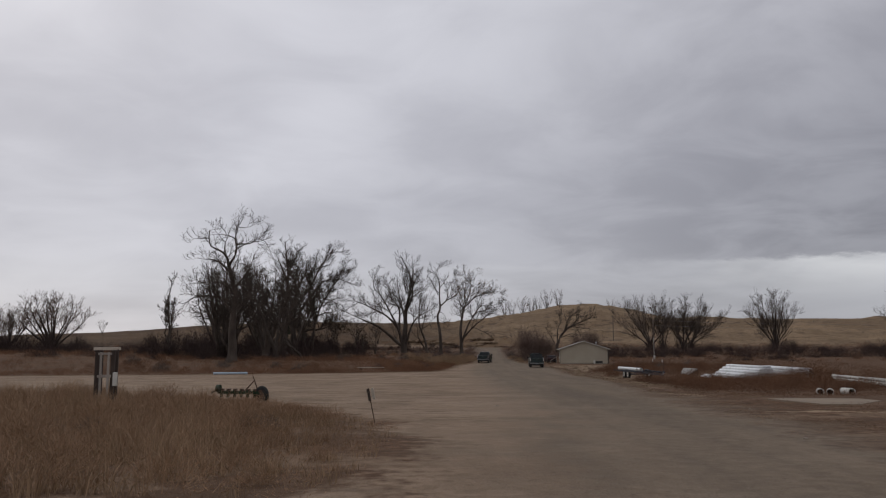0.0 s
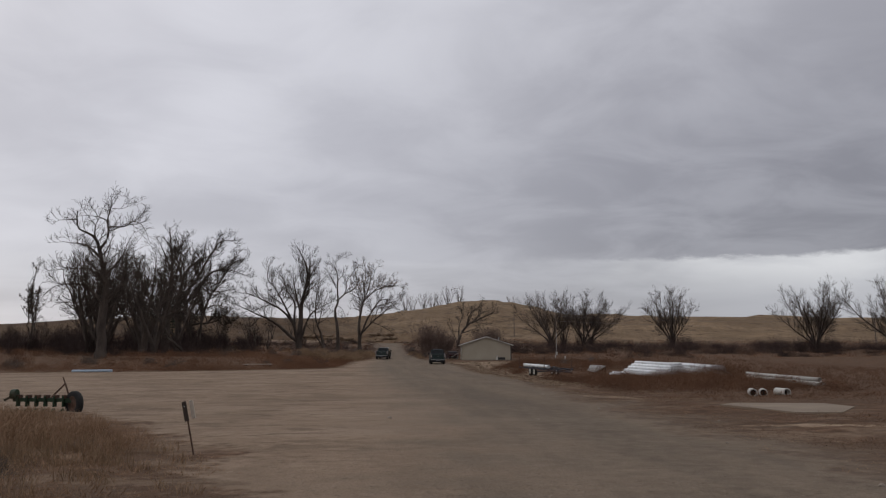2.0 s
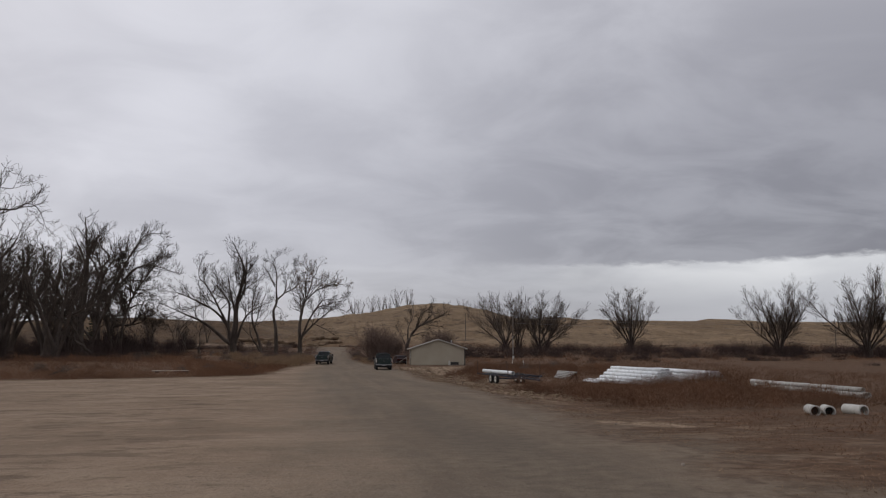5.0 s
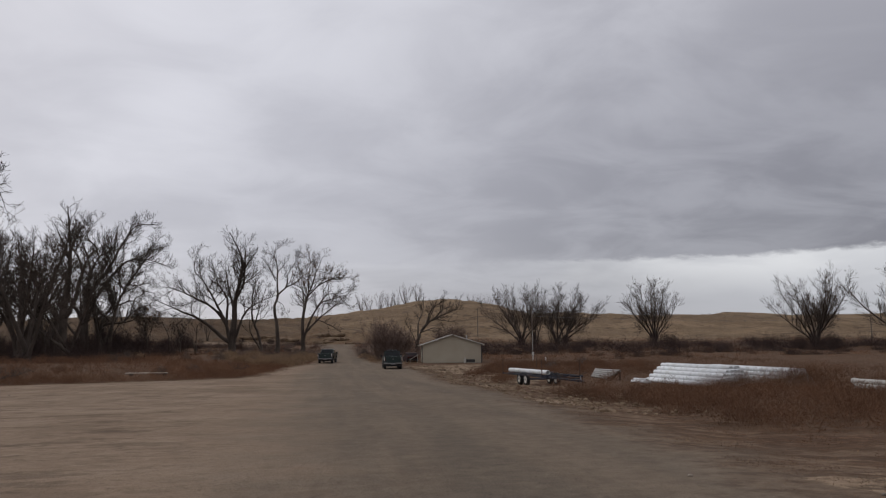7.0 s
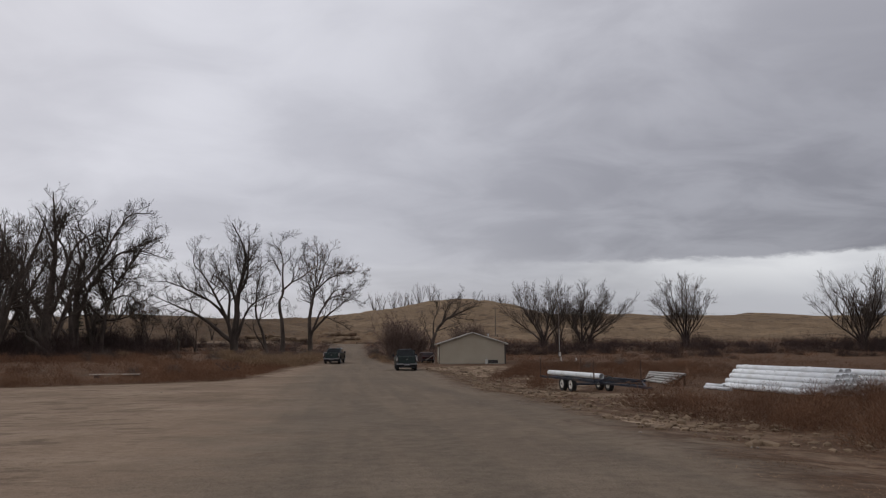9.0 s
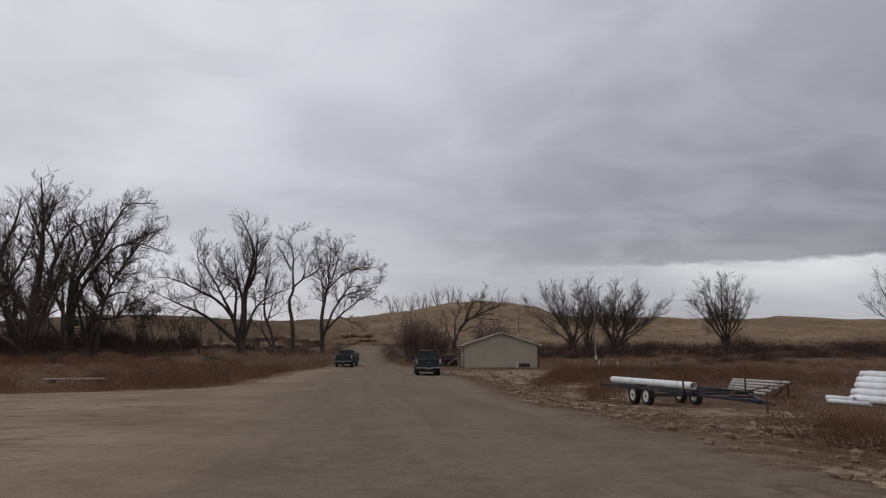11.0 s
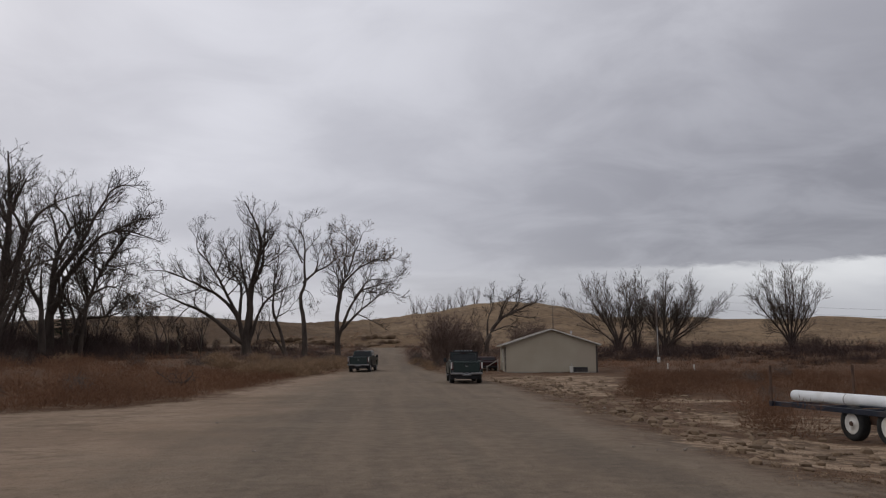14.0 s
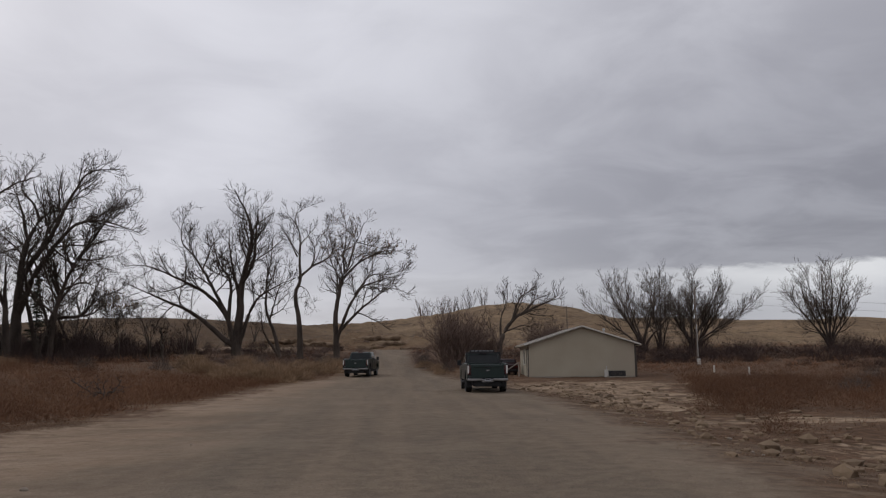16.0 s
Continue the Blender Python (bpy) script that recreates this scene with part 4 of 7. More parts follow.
    plant("small_tree", grown_tree(63, crooked, gap=(0.6, 0.4, 0.3), start=0.55), put(-21.6, 182), "crooked bare sapling in low brush", "tree", small)
    drawn_tree(17, -14.7, 181, [
        (0.75, (0.0, 0.8), (0.0, 5.0), (0.3, 8.0), (0.3, 11.0), (1.1, 15.6), (1.4, 17.9), (1.0, 20.2), (-1.1, 24.7)),
        (0.34, (0.4, 11.4), (1.7, 14.0), (1.9, 17.9), (1.8, 23.5)),
        (0.42, (-0.9, 3.3), (-2.5, 5.0), (-5.6, 7.5), (-8.9, 9.1), (-11.7, 10.3), (-14.6, 11.7)),
        (0.40, (-0.6, 3.5), (-1.3, 7.2), (-3.8, 10.2), (-7.6, 12.1), (-10.5, 13.4), (-14.1, 13.7)),
        (0.34, (-1.3, 7.4), (-3.5, 11.4), (-5.4, 14.8), (-6.8, 16.9), (-5.9, 20.6)),
        (0.32, (-0.6, 7.2), (-1.3, 11.7), (-3.2, 14.6), (-5.0, 19.9)),
        (0.30, (-0.2, 8.7), (-0.8, 13.3), (-1.4, 16.3), (-1.8, 19.6)),
        (0.36, (1.0, 2.7), (1.3, 6.8), (2.3, 9.1), (4.1, 10.6), (7.7, 12.0)),
        (0.20, (1.9, 17.9), (3.0, 19.3), (4.0, 20.8))],
        "broad many-limbed bare cottonwood with a low leaning limb", grp, start=0.42)
    drawn_tree(18, -6.0, 178, [
        (0.44, (0.0, 0.7), (-0.4, 5.9), (-1.0, 9.6), (-0.5, 12.0), (-0.6, 14.8), (-0.5, 17.1), (-0.9, 19.1), (-2.5, 21.1)),
        (0.10, (-0.8, 18.8), (-1.0, 20.5), (-0.2, 21.2), (1.5, 21.8)),
        (0.28, (-0.6, 11.9), (1.0, 13.5), (3.0, 14.6), (5.2, 16.5), (7.8, 17.4)),
        (0.14, (1.1, 13.5), (1.6, 15.2), (1.5, 16.4), (0.6, 18.0)),
        (0.12, (1.5, 16.2), (2.3, 17.6), (3.1, 18.8), (4.8, 20.6)),
        (0.12, (-0.6, 15.0), (-1.6, 16.8), (-2.7, 19.1)),
        (0.07, (-0.9, 11.2), (0.6, 10.6), (1.9, 8.1))],
        "slender bare tree forked high above a straight trunk", grp, start=0.66)
    drawn_tree(24, -10.4, 183, [
        (0.30, (1.1, 1.2), (0.3, 4.6), (-0.6, 6.9), (-1.1, 8.5), (-1.0, 11.9), (-0.4, 15.4), (-0.2, 19.1)),
        (0.24, (-1.0, 1.2), (-1.0, 5.0), (-1.1, 8.3)),
        (0.14, (-0.6, 6.8), (0.4, 9.8), (1.4, 13.1), (1.9, 15.0)),
        (0.10, (-0.4, 7.2), (1.5, 8.4), (2.4, 10.4))],
        "thin bare tree leaning beside the larger ones", grp, start=0.45)
    drawn_tree(19, -1.3, 178, [
        (0.46, (0.0, 0.7), (-0.2, 4.1), (-0.3, 7.0), (0.6, 11.8), (1.4, 13.7), (1.9, 15.6), (2.6, 17.4), (3.4, 19.6)),
        (0.18, (0.7, 12.2), (2.7, 14.0), (5.4, 15.2), (7.9, 15.3), (9.3, 14.7)),
        (0.28, (0.0, 3.3), (1.0, 7.0), (2.9, 10.3), (5.5, 11.3), (8.7, 11.9)),
        (0.22, (0.5, 5.2), (2.4, 7.3), (4.6, 9.2), (6.8, 10.5), (9.7, 9.8)),
        (0.14, (2.5, 9.9), (4.4, 12.0), (6.8, 12.3), (9.5, 13.1)),
        (0.16, (1.0, 12.8), (0.7, 15.0), (1.1, 17.4), (0.9, 20.3)),
        (0.10, (0.0, 9.8), (-1.1, 10.4), (-2.4, 10.9)),
        (0.10, (2.5, 17.1), (4.2, 16.5), (6.0, 15.9))],
        "cottonwood with a few dead brown leaves near its top", grp, start=0.42, leaves=2600)


def right_trees():
    grp = "bare trees beyond the thicket"
    rng = np.random.default_rng(8)
    pale = (BARK, PALETWIG)
    def fan(count, tall, thick, lean, bias, arch=1.0):
        """Stems that part near the foot, bow outwards and turn up again."""
        out = []
        for k in range(count):
            a = rng.uniform(0, 6.283)
            side = (k + 0.5) / count * 2 - 1 + bias
            h = tall * rng.uniform(0.92, 1.0) * (0.96 - 0.40 * min(1.1, abs(side - bias)) ** 2)
            dx, dy = side * lean * tall * 0.60, math.sin(a) * lean * tall * 0.45
            f = thick * rng.uniform(0.85, 1.25)
            x0, y0 = side * 0.35, rng.normal(0, 0.2)
            out.append([(x0, y0, -0.3, f), (x0 + dx * 0.06, y0 + dy * 0.1, h * 0.16, f * 0.85), (x0 + dx * 0.30, y0 + dy * 0.4, h * 0.38, f * 0.6), (x0 + dx * 0.70, y0 + dy * 0.8, h * 0.70, f * 0.30), (x0 + dx, y0 + dy, h, f * 0.08)])
        return out

    def upright(seed, stems):
        lines = [curve_through(q, max(6, int(q[-1][2] / 0.5))) for q in stems]
        return grown_tree(seed, lines, gap=(0.54, 0.39, 0.28), angle=(36, 32, 28), grow=(0.26, 0.46, 0.48), least=(1.6, 0.9, 0.6), rise=(0.45, 0.35, 0.3), wander=0.09, start=0.38, twig=0.0130, mats=pale)

    kinds = []
    for i, (count, tall, thick, lean, bias, x, y, label) in enumerate([
            (8, 13.0, 0.21, 0.95, -0.22, 46.4, 200, "bare upright tree leaning out of a thicket"), (5, 13.2, 0.17, 0.44, 0.0, 49.8, 201, "slim bare tree with pale twigs in a thicket"),
            (8, 13.6, 0.21, 0.98, 0.22, 54.6, 200, "spreading bare tree with several stems in a thicket"), (10, 14.4, 0.20, 0.70, -0.12, 77.4, 199, "lone bare tree with a vase-shaped crown"),
            (11, 15.6, 0.23, 1.04, 0.0, 101.0, 174, "bare tree with upright branches above dark brush")]):
        kinds.append(plant("bare_tree", upright(40 + i, fan(count, tall, thick, lean, bias)), put(x, y), label, "tree", grp))
    place_copy(kinds[0], 58.2, 206, 200, 0.82)
    plant("bare_tree", upright(50, fan(11, 17.0, 0.28, 1.0, -0.1)), put(111.5, 160), "wide bare tree with many fine pale twigs", "tree", grp)
    arch = limb_lines(np.random.default_rng(551), [
        (0.44, (-0.2, 0.2), (-0.1, 3.3), (0.7, 5.3), (2.3, 7.2), (4.8, 8.5), (8.2, 10.1), (8.8, 11.6)),
        (0.20, (0.1, 3.7), (0.3, 7.3), (1.3, 9.8), (1.6, 12.2)), (0.20, (1.5, 6.5), (2.6, 9.8), (4.5, 11.2), (5.4, 12.6)),
        (0.18, (3.6, 8.0), (5.3, 9.8), (7.4, 10.6)), (0.14, (-0.1, 2.5), (-1.4, 4.9), (-3.0, 7.4)), (0.12, (1.1, 4.9), (3.5, 6.1), (6.0, 5.3))], zat(21.5, 187))
    plant("bare_tree", grown_tree(51, arch, gap=(0.6, 0.36, 0.28), start=0.4), put(21.5, 187), "bare tree with an arching limb behind the house", "tree", grp)
    ridge = plant("far_tree", grown_tree(52, spread_stems(rng, 6, 14, 0.3, 0.34), gap=(1.8, 1.1, 0.9), angle=(30, 28, 28), grow=(0.3, 0.45, 0.5), least=(1.6, 1.0, 0.9), rise=(0.6, 0.5, 0.4), wander=0.08, start=0.25, twig=0.032, mats=(BARK, MAUVETWIG)), put(29, 600), "far bare tree showing over the hill", "tree", "far trees on the hill")
    for x, y, t, s in ((34, 598, 60, 0.95), (43, 602, 120, 1.1), (49, 600, 200, 1.0), (55, 604, 20, 0.9), (61, 600, 300, 1.2), (66, 566, 80, 1.0), (103, 562, 10, 0.8), (112, 562, 150, 0.95), (120, 564, 60, 0.9)):
        place_copy(ridge, x, y, t, s, 3.0)
    small = plant("small_tree", grown_tree(53, spread_stems(rng, 3, 6.0, 0.2, 0.42), start=0.4, twig=0.016), put(-34, 240), "small bare tree on the open grass", "tree", "small far trees")
    for x, y, t, s in ((-41, 232, 60, 1.1), (-27, 236, 140, 0.85), (-22, 240, 250, 0.9), (-52, 236, 20, 1.1), (-155, 330, 10, 0.85)):
        place_copy(small, x, y, t, s)
    dome = plant("round_tree", grown_tree(54, [curve_through(q, 22) for q in fan(13, 11.4, 0.30, 0.92, 0.0)], gap=(0.50, 0.34, 0.25), angle=(36, 34, 30), grow=(0.24, 0.44, 0.45), least=(1.4, 0.8, 0.6), rise=(0.40, 0.30, 0.25), start=0.55, twig=0.0165, mats=(BARK, MAUVETWIG)), put(-81.2, 150), "broad round-headed bare tree", "tree", "round bare trees")
    place_copy(dome, -92.5, 154, 80, 0.82)
    plant("conifer_tree", conifer_meshes(78, 12.0, 4.2, 34), put(-43.6, 188), "small dark green conifer among bare trunks", "tree")
    for i, (x, y, h, l) in enumerate(((-34.5, 168, 5.2, 1.0), (-24.0, 180, 5.0, -0.5))):
        plant("snag_tree", tree_meshes(300 + i, [[(0, 0, -0.2, 0.2), (l * 0.1, 0, h * 0.4, 0.17), (l * 0.4, 0, h * 0.75, 0.11), (l, 0, h, 0.04)], [(0, 0, h * 0.4, 0.11), (-l * 0.5, 0.2, h * 0.7, 0.07), (-l * 0.9, 0.2, h * 0.92, 0.02)]], per=(5, 4, 4, 3), wander=0.2, lo=0.5), put(x, y), "short broken bare snag above the brush", "tree", "broken snags")
    plant("poplar_tree", tree_meshes(55, [[(0, 0, -0.3, 0.2), (0.1, 0, 4, 0.15), (0, 0, 9, 0.09), (0.1, 0, 13.5, 0.03)], [(0, 0, 1, 0.12), (0.5, 0.3, 5, 0.09), (0.6, 0.3, 10, 0.03)], [(0, 0, 1, 0.12), (-0.5, 0.2, 5, 0.09), (-0.5, 0.2, 9.5, 0.03)]], per=(22, 5, 4, 4), spread=(22, 26, 30, 30), ratio=(0.2, 0.5, 0.5, 0.5), rise=(1.0, 0.8, 0.5, 0.4), leaves=500), put(-50, 128), "narrow upright poplar with sparse dead leaves", "tree")


old_cottonwoods()
right_trees()


# ---- shrubs ----
def shrub_meshes(seed, tall, wide, stems, mat, upright=0.5, twig=0.008, per=(5, 5)):
    rng = np.random.default_rng(seed)
    a, r = rng.uniform(0, 6.283, stems), wide * 0.35 * np.sqrt(rng.random(stems))
    start = np.stack([np.cos(a) * r, np.sin(a) * r, np.full(stems, -0.1)], 1)
    tilt = rng.uniform(0, 1, stems) ** upright * wide / max(tall, 0.1) * 0.75
    b = a + rng.normal(0, 0.5, stems)
    way = np.stack([np.cos(b) * tilt, np.sin(b) * tilt, np.ones(stems)], 1)
    length = tall * rng.uniform(0.6, 1.1, stems)
    r0 = np.full(stems, twig * 2.4)
    pts, rad = limbs(rng, start, way, length, r0, r0 * 0.4, 5, 0.16, 0.15)
    out = [skin(pts, rad, 3)]
    for lev in range(2):
        s, w, ln, rr = sprout(rng, pts, rad, per[lev], 0.12, 1.0, 32, 0.42, 0.75)
        rr = np.maximum(rr, twig)
        pts, rad = limbs(rng, s, w, ln, rr, rr * 0.5, 3, 0.2, 0.3)
        out.append(ribbons(pts, rad, rng))
    return [("crown", arrays_mesh("crown", *join(out), mat))]


def fuzzy_bush(seed, tall, wide, stems, count, size, width, mat):
    rng = np.random.default_rng(seed)
    a = rng.uniform(0, 6.283, stems)
    start = np.stack([np.cos(a) * wide * 0.1, np.sin(a) * wide * 0.1, np.full(stems, -0.1)], 1)
    tilt = rng.random(stems) * wide / tall * 0.6
    way = np.stack([np.cos(a) * tilt, np.sin(a) * tilt, np.ones(stems)], 1)
    r0 = np.full(stems, width * 1.6)
    pts, rad = limbs(rng, start, way, tall * rng.uniform(0.5, 0.85, stems), r0, r0 * 0.4, 5, 0.16, 0.15)
    c, f = ribbons(pts, rad, rng)
    f = np.concatenate([f[:, [0, 1, 2]], f[:, [0, 2, 3]]])
    return [("crown", arrays_mesh("crown", *join([(c, f), fuzz(rng, count, tall, wide, size, width)]), mat, False))]


def shrubs():
    rng = np.random.default_rng(21)
    base = [plant("thicket_shrub", clump(60 + i, 9, 7.5, 3.0, 1500, 0.55, 0.016, SHRUBTWIG), put(x, y), "dark leafless thicket shrubs grown together", "shrub", "dark thicket shrubs")
            for i, (x, y) in enumerate(((30, 172), (38, 168), (47, 174), (57, 186)))]
    spots = []
    for x in np.arange(24, 168, 4.6):
        for y0, s0 in ((138 + 8 * math.sin(x * 0.13), 0.42), (153 + 5 * math.sin(x * 0.21), 0.75), (166, 1.1), (178, 1.3), (190, 1.45)):
            if rng.random() < (0.0 if x < 44 and y0 < 160 else 0.5 if s0 < 0.5 else 0.92):
                spots.append((x + rng.normal(0, 1.6), y0 + rng.normal(0, 2.5) - 0.06 * max(0, x - 60), s0 * rng.uniform(0.5, 1.25)))
    for x in np.arange(-112, -42, 4.5):
        spots.append((x + rng.normal(0, 1), 132 + rng.normal(0, 3), rng.uniform(0.7, 1.2)))
    for x0, x1, y0, s0 in ((-62, -24, 110, 0.62), (-50, -20, 121, 0.85), (-46, -18, 141, 0.9), (-44, -6, 172, 0.5), (-50, -2, 186, 0.7), (-60, -4, 200, 0.95)):
        for x in np.arange(x0, x1, 4.2):
            spots.append((x + rng.normal(0, 0.8), y0 + rng.normal(0, 2.5), s0 * rng.uniform(0.7, 1.15)))
    for x in np.arange(-190, -44, 7.0):
        spots.append((x + rng.normal(0, 2), 205 + rng.normal(0, 8), rng.uniform(1.0, 1.5)))
    for i, (x, y, s) in enumerate(spots):
        place_copy(base[i % 4], x, y, rng.uniform(-25, 25) + 180 * (i % 3 == 0), s)
    big = plant("willow_bush", shrub_meshes(70, 5.6, 3.5, 110, MAUVETWIG, 0.8, 0.011, (6, 5)), put(11.7, 155), "large upright leafless willow bush beside the road", "bush", "willow bushes")
    place_copy(big, 13.6, 159, 90, 0.86), place_copy(big, 16.5, 166, 30, 0.72), place_copy(big, 26, 182, 120, 0.75), place_copy(big, 30, 190, 10, 0.8)
    skirt = plant("brush_clump", clump(71, 8, 4.5, 1.5, 1050, 0.38, 0.011, MAUVETWIG), put(11.4, 156), "low mauve-brown leafless brush at the foot of the willows", "shrub", "low brush by the road")
    for x, y, s in ((13.8, 158, 1.2), (9.6, 166, 0.8), (16.5, 162, 1.2), (10.2, 174, 1.0), (18.5, 168, 1.4), (22, 176, 1.5), (-1.5, 172, 1.0), (-5, 178, 1.2), (0.0, 182, 1.0), (-11, 180, 1.2), (10.4, 186, 1.0), (27, 178, 1.4), (0.8, 196, 1.1)):
        place_copy(skirt, x, y, x * 31, s)
    under = plant("understory_bush", fuzzy_bush(72, 5.0, 5.0, 30, 1050, 0.9, 0.017, SHRUBTWIG), put(-35, 113), "tall dark leafless bush under the cottonwoods", "bush", "understory bushes")
    for i in range(32):
        place_copy(under, rng.uniform(-52, -22), rng.uniform(112, 165), rng.uniform(0, 360), rng.uniform(0.4, 0.8))
    for i in range(18):
        place_copy(under, rng.uniform(-62, -36), rng.uniform(152, 196), rng.uniform(0, 360), rng.uniform(0.9, 1.5))
    for x, y, s in ((-35.5, 180, 0.9), (-33.6, 183, 0.75), (-31.8, 179, 0.6), (-36.6, 174, 0.6), (-27.6, 186, 0.6), (-38.5, 190, 1.1), (-33.0, 192, 0.9)):
        place_copy(under, x, y, x * 40, s)
    for x, y, s in ((45.5, 197, 0.75), (49, 198, 0.8), (53, 197, 0.8), (57, 201, 0.7), (75.8, 196, 0.75), (78.6, 196, 0.8), (81.0, 197, 0.6), (95.6, 171, 0.75), (98.2, 170, 0.95), (101.0, 170, 0.9), (103.4, 171, 0.75), (108, 157, 0.8), (111.5, 156, 0.9), (115.5, 158, 0.8)):
        place_copy(under, x, y, x * 23, s)
    for x, y, s in ((-80, 147, 1.7), (-86, 148, 1.9), (-93, 148, 1.9), (-99, 148, 1.8), (-75, 146, 1.3)):
        place_copy(base[1], x, y, x * 3, s)
    for y in np.arange(150, 214, 2.6):
        for side, edge in ((-1, float(side_of(ROAD_LEFT, y)) - 1.1), (1, float(side_of(ROAD_RIGHT, y)) + 1.1)):
            if side < 0 and y < 158:
                continue
            place_copy(skirt, edge + side * rng.uniform(0.3, 2.2), y + rng.normal(0, 0.8), rng.uniform(0, 360), rng.uniform(0.35, 0.75))
    for x, y, s in ((-6, 219, 0.8), (-1.5, 223, 0.7), (4.5, 226, 0.7), (9, 219, 0.9), (12, 211, 0.9), (1.5, 231, 0.8), (-10, 225, 1.0), (7.5, 233, 0.8), (14, 222, 1.0)):
        place_copy(skirt, x, y, x * 17, s)
    for x, y, s in ((-37, 166, 1.25), (-32, 167, 0.95), (-42, 168, 1.2), (-35, 174, 0.8), (-28, 172, 0.5), (-24, 176, 0.5), (-40, 178, 1.0)):
        place_copy(base[2], x, y, x * 7, s)
    for i in range(30):
        place_copy(skirt, rng.uniform(-40, -4), rng.uniform(176, 214), rng.uniform(0, 360), rng.uniform(0.7, 1.2))
    for x, y, s in ((-1.4, 176.4, 0.9), (0.6, 177.2, 0.8), (-3.4, 176.6, 0.8), (-13.0, 178.4, 0.9), (-16.6, 178.8, 1.0)):
        place_copy(skirt, x, y, x * 23, s)
    for x in np.arange(-58, -6, 4.4):
        place_copy(under, x + rng.normal(0, 1.2), 212 + rng.normal(0, 3), rng.uniform(0, 360), rng.uniform(0.3, 0.5))
    for k in range(26):
        place_copy(under, rng.uniform(-50, -25), rng.uniform(172, 204), rng.uniform(0, 360), rng.uniform(0.55, 1.0))
    for k in range(10):
        place_copy(under, rng.uniform(-104, -74), rng.uniform(140, 152), rng.uniform(0, 360), rng.uniform(0.7, 1.1))
    for x, y, s in ((-52, 127, 0.9), (-48, 122, 0.8), (-55, 133, 0.9), (-86, 148, 1.0), (-95, 147, 1.0), (-76, 150, 0.9), (-104, 142, 1.0)):
        place_copy(under, x, y, x * 40, s)
    sage = [plant("sage_bush", fuzzy_bush(80 + i, 1.1, 1.9, 16, 900, 0.34, 0.006, SAGE), put(x, y), "grey rounded leafless sagebrush bush", "bush", "grey sagebrush") for i, (x, y) in enumerate(((-9.2, 101), (-24, 96)))]
    for x, y, s in ((-4.5, 140, 1.0), (-2.4, 144, 1.1), (-0.6, 149, 1.0), (-7, 138, 0.9), (-11, 132, 1.1), (-3.3, 133, 0.8), (-6, 146, 1.2), (0.4, 156, 1.0), (-14, 126, 1.0), (-19, 118, 1.2), (-31, 97, 1.3), (-37, 92, 1.4), (-44, 100, 1.4),
                    (-18.5, 110, 1.0), (10.6, 146, 0.9), (9.4, 164, 1.0), (9.9, 176, 1.1), (-11.4, 97.5, 0.8), (21, 96, 0.8), (27, 110, 1.0), (33, 118, 1.1), (-5.2, 15.4, 0.42), (-4.6, 14.6, 0.36), (-8.2, 13.8, 0.4)):
        place_copy(sage[int(x * 7) % 2], x, y, x * 50, s)
    red = [plant("tumbleweed_bush", fuzzy_bush(90 + i, 0.95, 1.9, 4, 920, 0.17, 0.0054, REDSHRUB), put(x, y), "red-brown rounded dry tumbleweed bush", "bush", "dry tumbleweed bushes") for i, (x, y) in enumerate(((31.0, 62.5), (21.5, 78.5), (22.6, 70.5)))]
    straw = plant("dry_grass_mound", fuzzy_bush(95, 0.75, 2.3, 8, 1300, 0.26, 0.008, STRAW), put(-3.6, 138), "tan mound of dry matted grass", "bush", "dry grass mounds")
    for x, y, s in ((-1.6, 142, 1.1), (-5.5, 136, 1.2), (-0.4, 147, 1.0), (-8.0, 133.5, 1.1), (-2.8, 146, 1.3), (0.6, 152, 1.1), (-4.8, 143, 1.2), (-6.5, 130, 0.9), (9.8, 149, 0.8), (9.0, 156, 0.9), (-1.0, 160, 1.2), (-10.5, 140, 1.2), (9.6, 141, 0.6)):
        place_copy(straw, x, y, x * 70, s * 1.35)
    for k in range(34):
        y = rng.uniform(132, 172)
        x = float(side_of(ROAD_LEFT, y)) - 1.6 - rng.exponential(6.0)
        place_copy((straw, skirt, sage[0])[k % 3], x, y, rng.uniform(0, 360), rng.uniform(0.7, 1.25))
    for k in range(20):
        y = rng.uniform(127, 152)
        x = float(side_of(ROAD_LEFT, y)) - 1.4 - rng.exponential(3.2)
        place_copy(straw, x, y, rng.uniform(0, 360), rng.uniform(1.3, 2.0), 0.15)
    more = []
    for i in range(80):
        x, y = rng.uniform(16, 40), rng.uniform(44, 125)
        if math.sin(x * 0.33 + 0.8) * math.cos(y * 0.19 + x * 0.05) > -0.35:
            more.append((x, y, rng.uniform(0.6, 1.35)))
    for i in range(60):
        y = rng.uniform(86, 112)
        more.append((rng.uniform(-48, -3.5 - (y > 92) * 1.0), y, rng.uniform(0.7, 1.25)))
    more += [(24.0, 74.5, 1.0), (26.2, 72.8, 1.0), (28.5, 74.0, 1.05), (29.0, 71.0, 1.0), (15.0, 94, 0.9), (19.2, 92.5, 0.9), (20.4, 81.5, 0.75), (22.8, 66.5, 1.1), (20.3, 63.5, 1.1), (16.1, 86.6, 1.15), (16.9, 87.6, 1.0), (15.7, 85.4, 0.8), (25.6, 70.2, 1.1), (27.0, 69.8, 1.4), (28.2, 69.6, 1.6), (26.2, 69.0, 1.3), (29.4, 69.4, 1.75), (30.4, 69.2, 1.8), (28.8, 68.2, 1.5), (30.8, 70.0, 1.7), (31.8, 69.7, 1.85), (32.8, 70.1, 1.8), (15.6, 83.6, 1.2), (16.4, 84.6, 1.1), (15.0, 84.8, 1.0)]
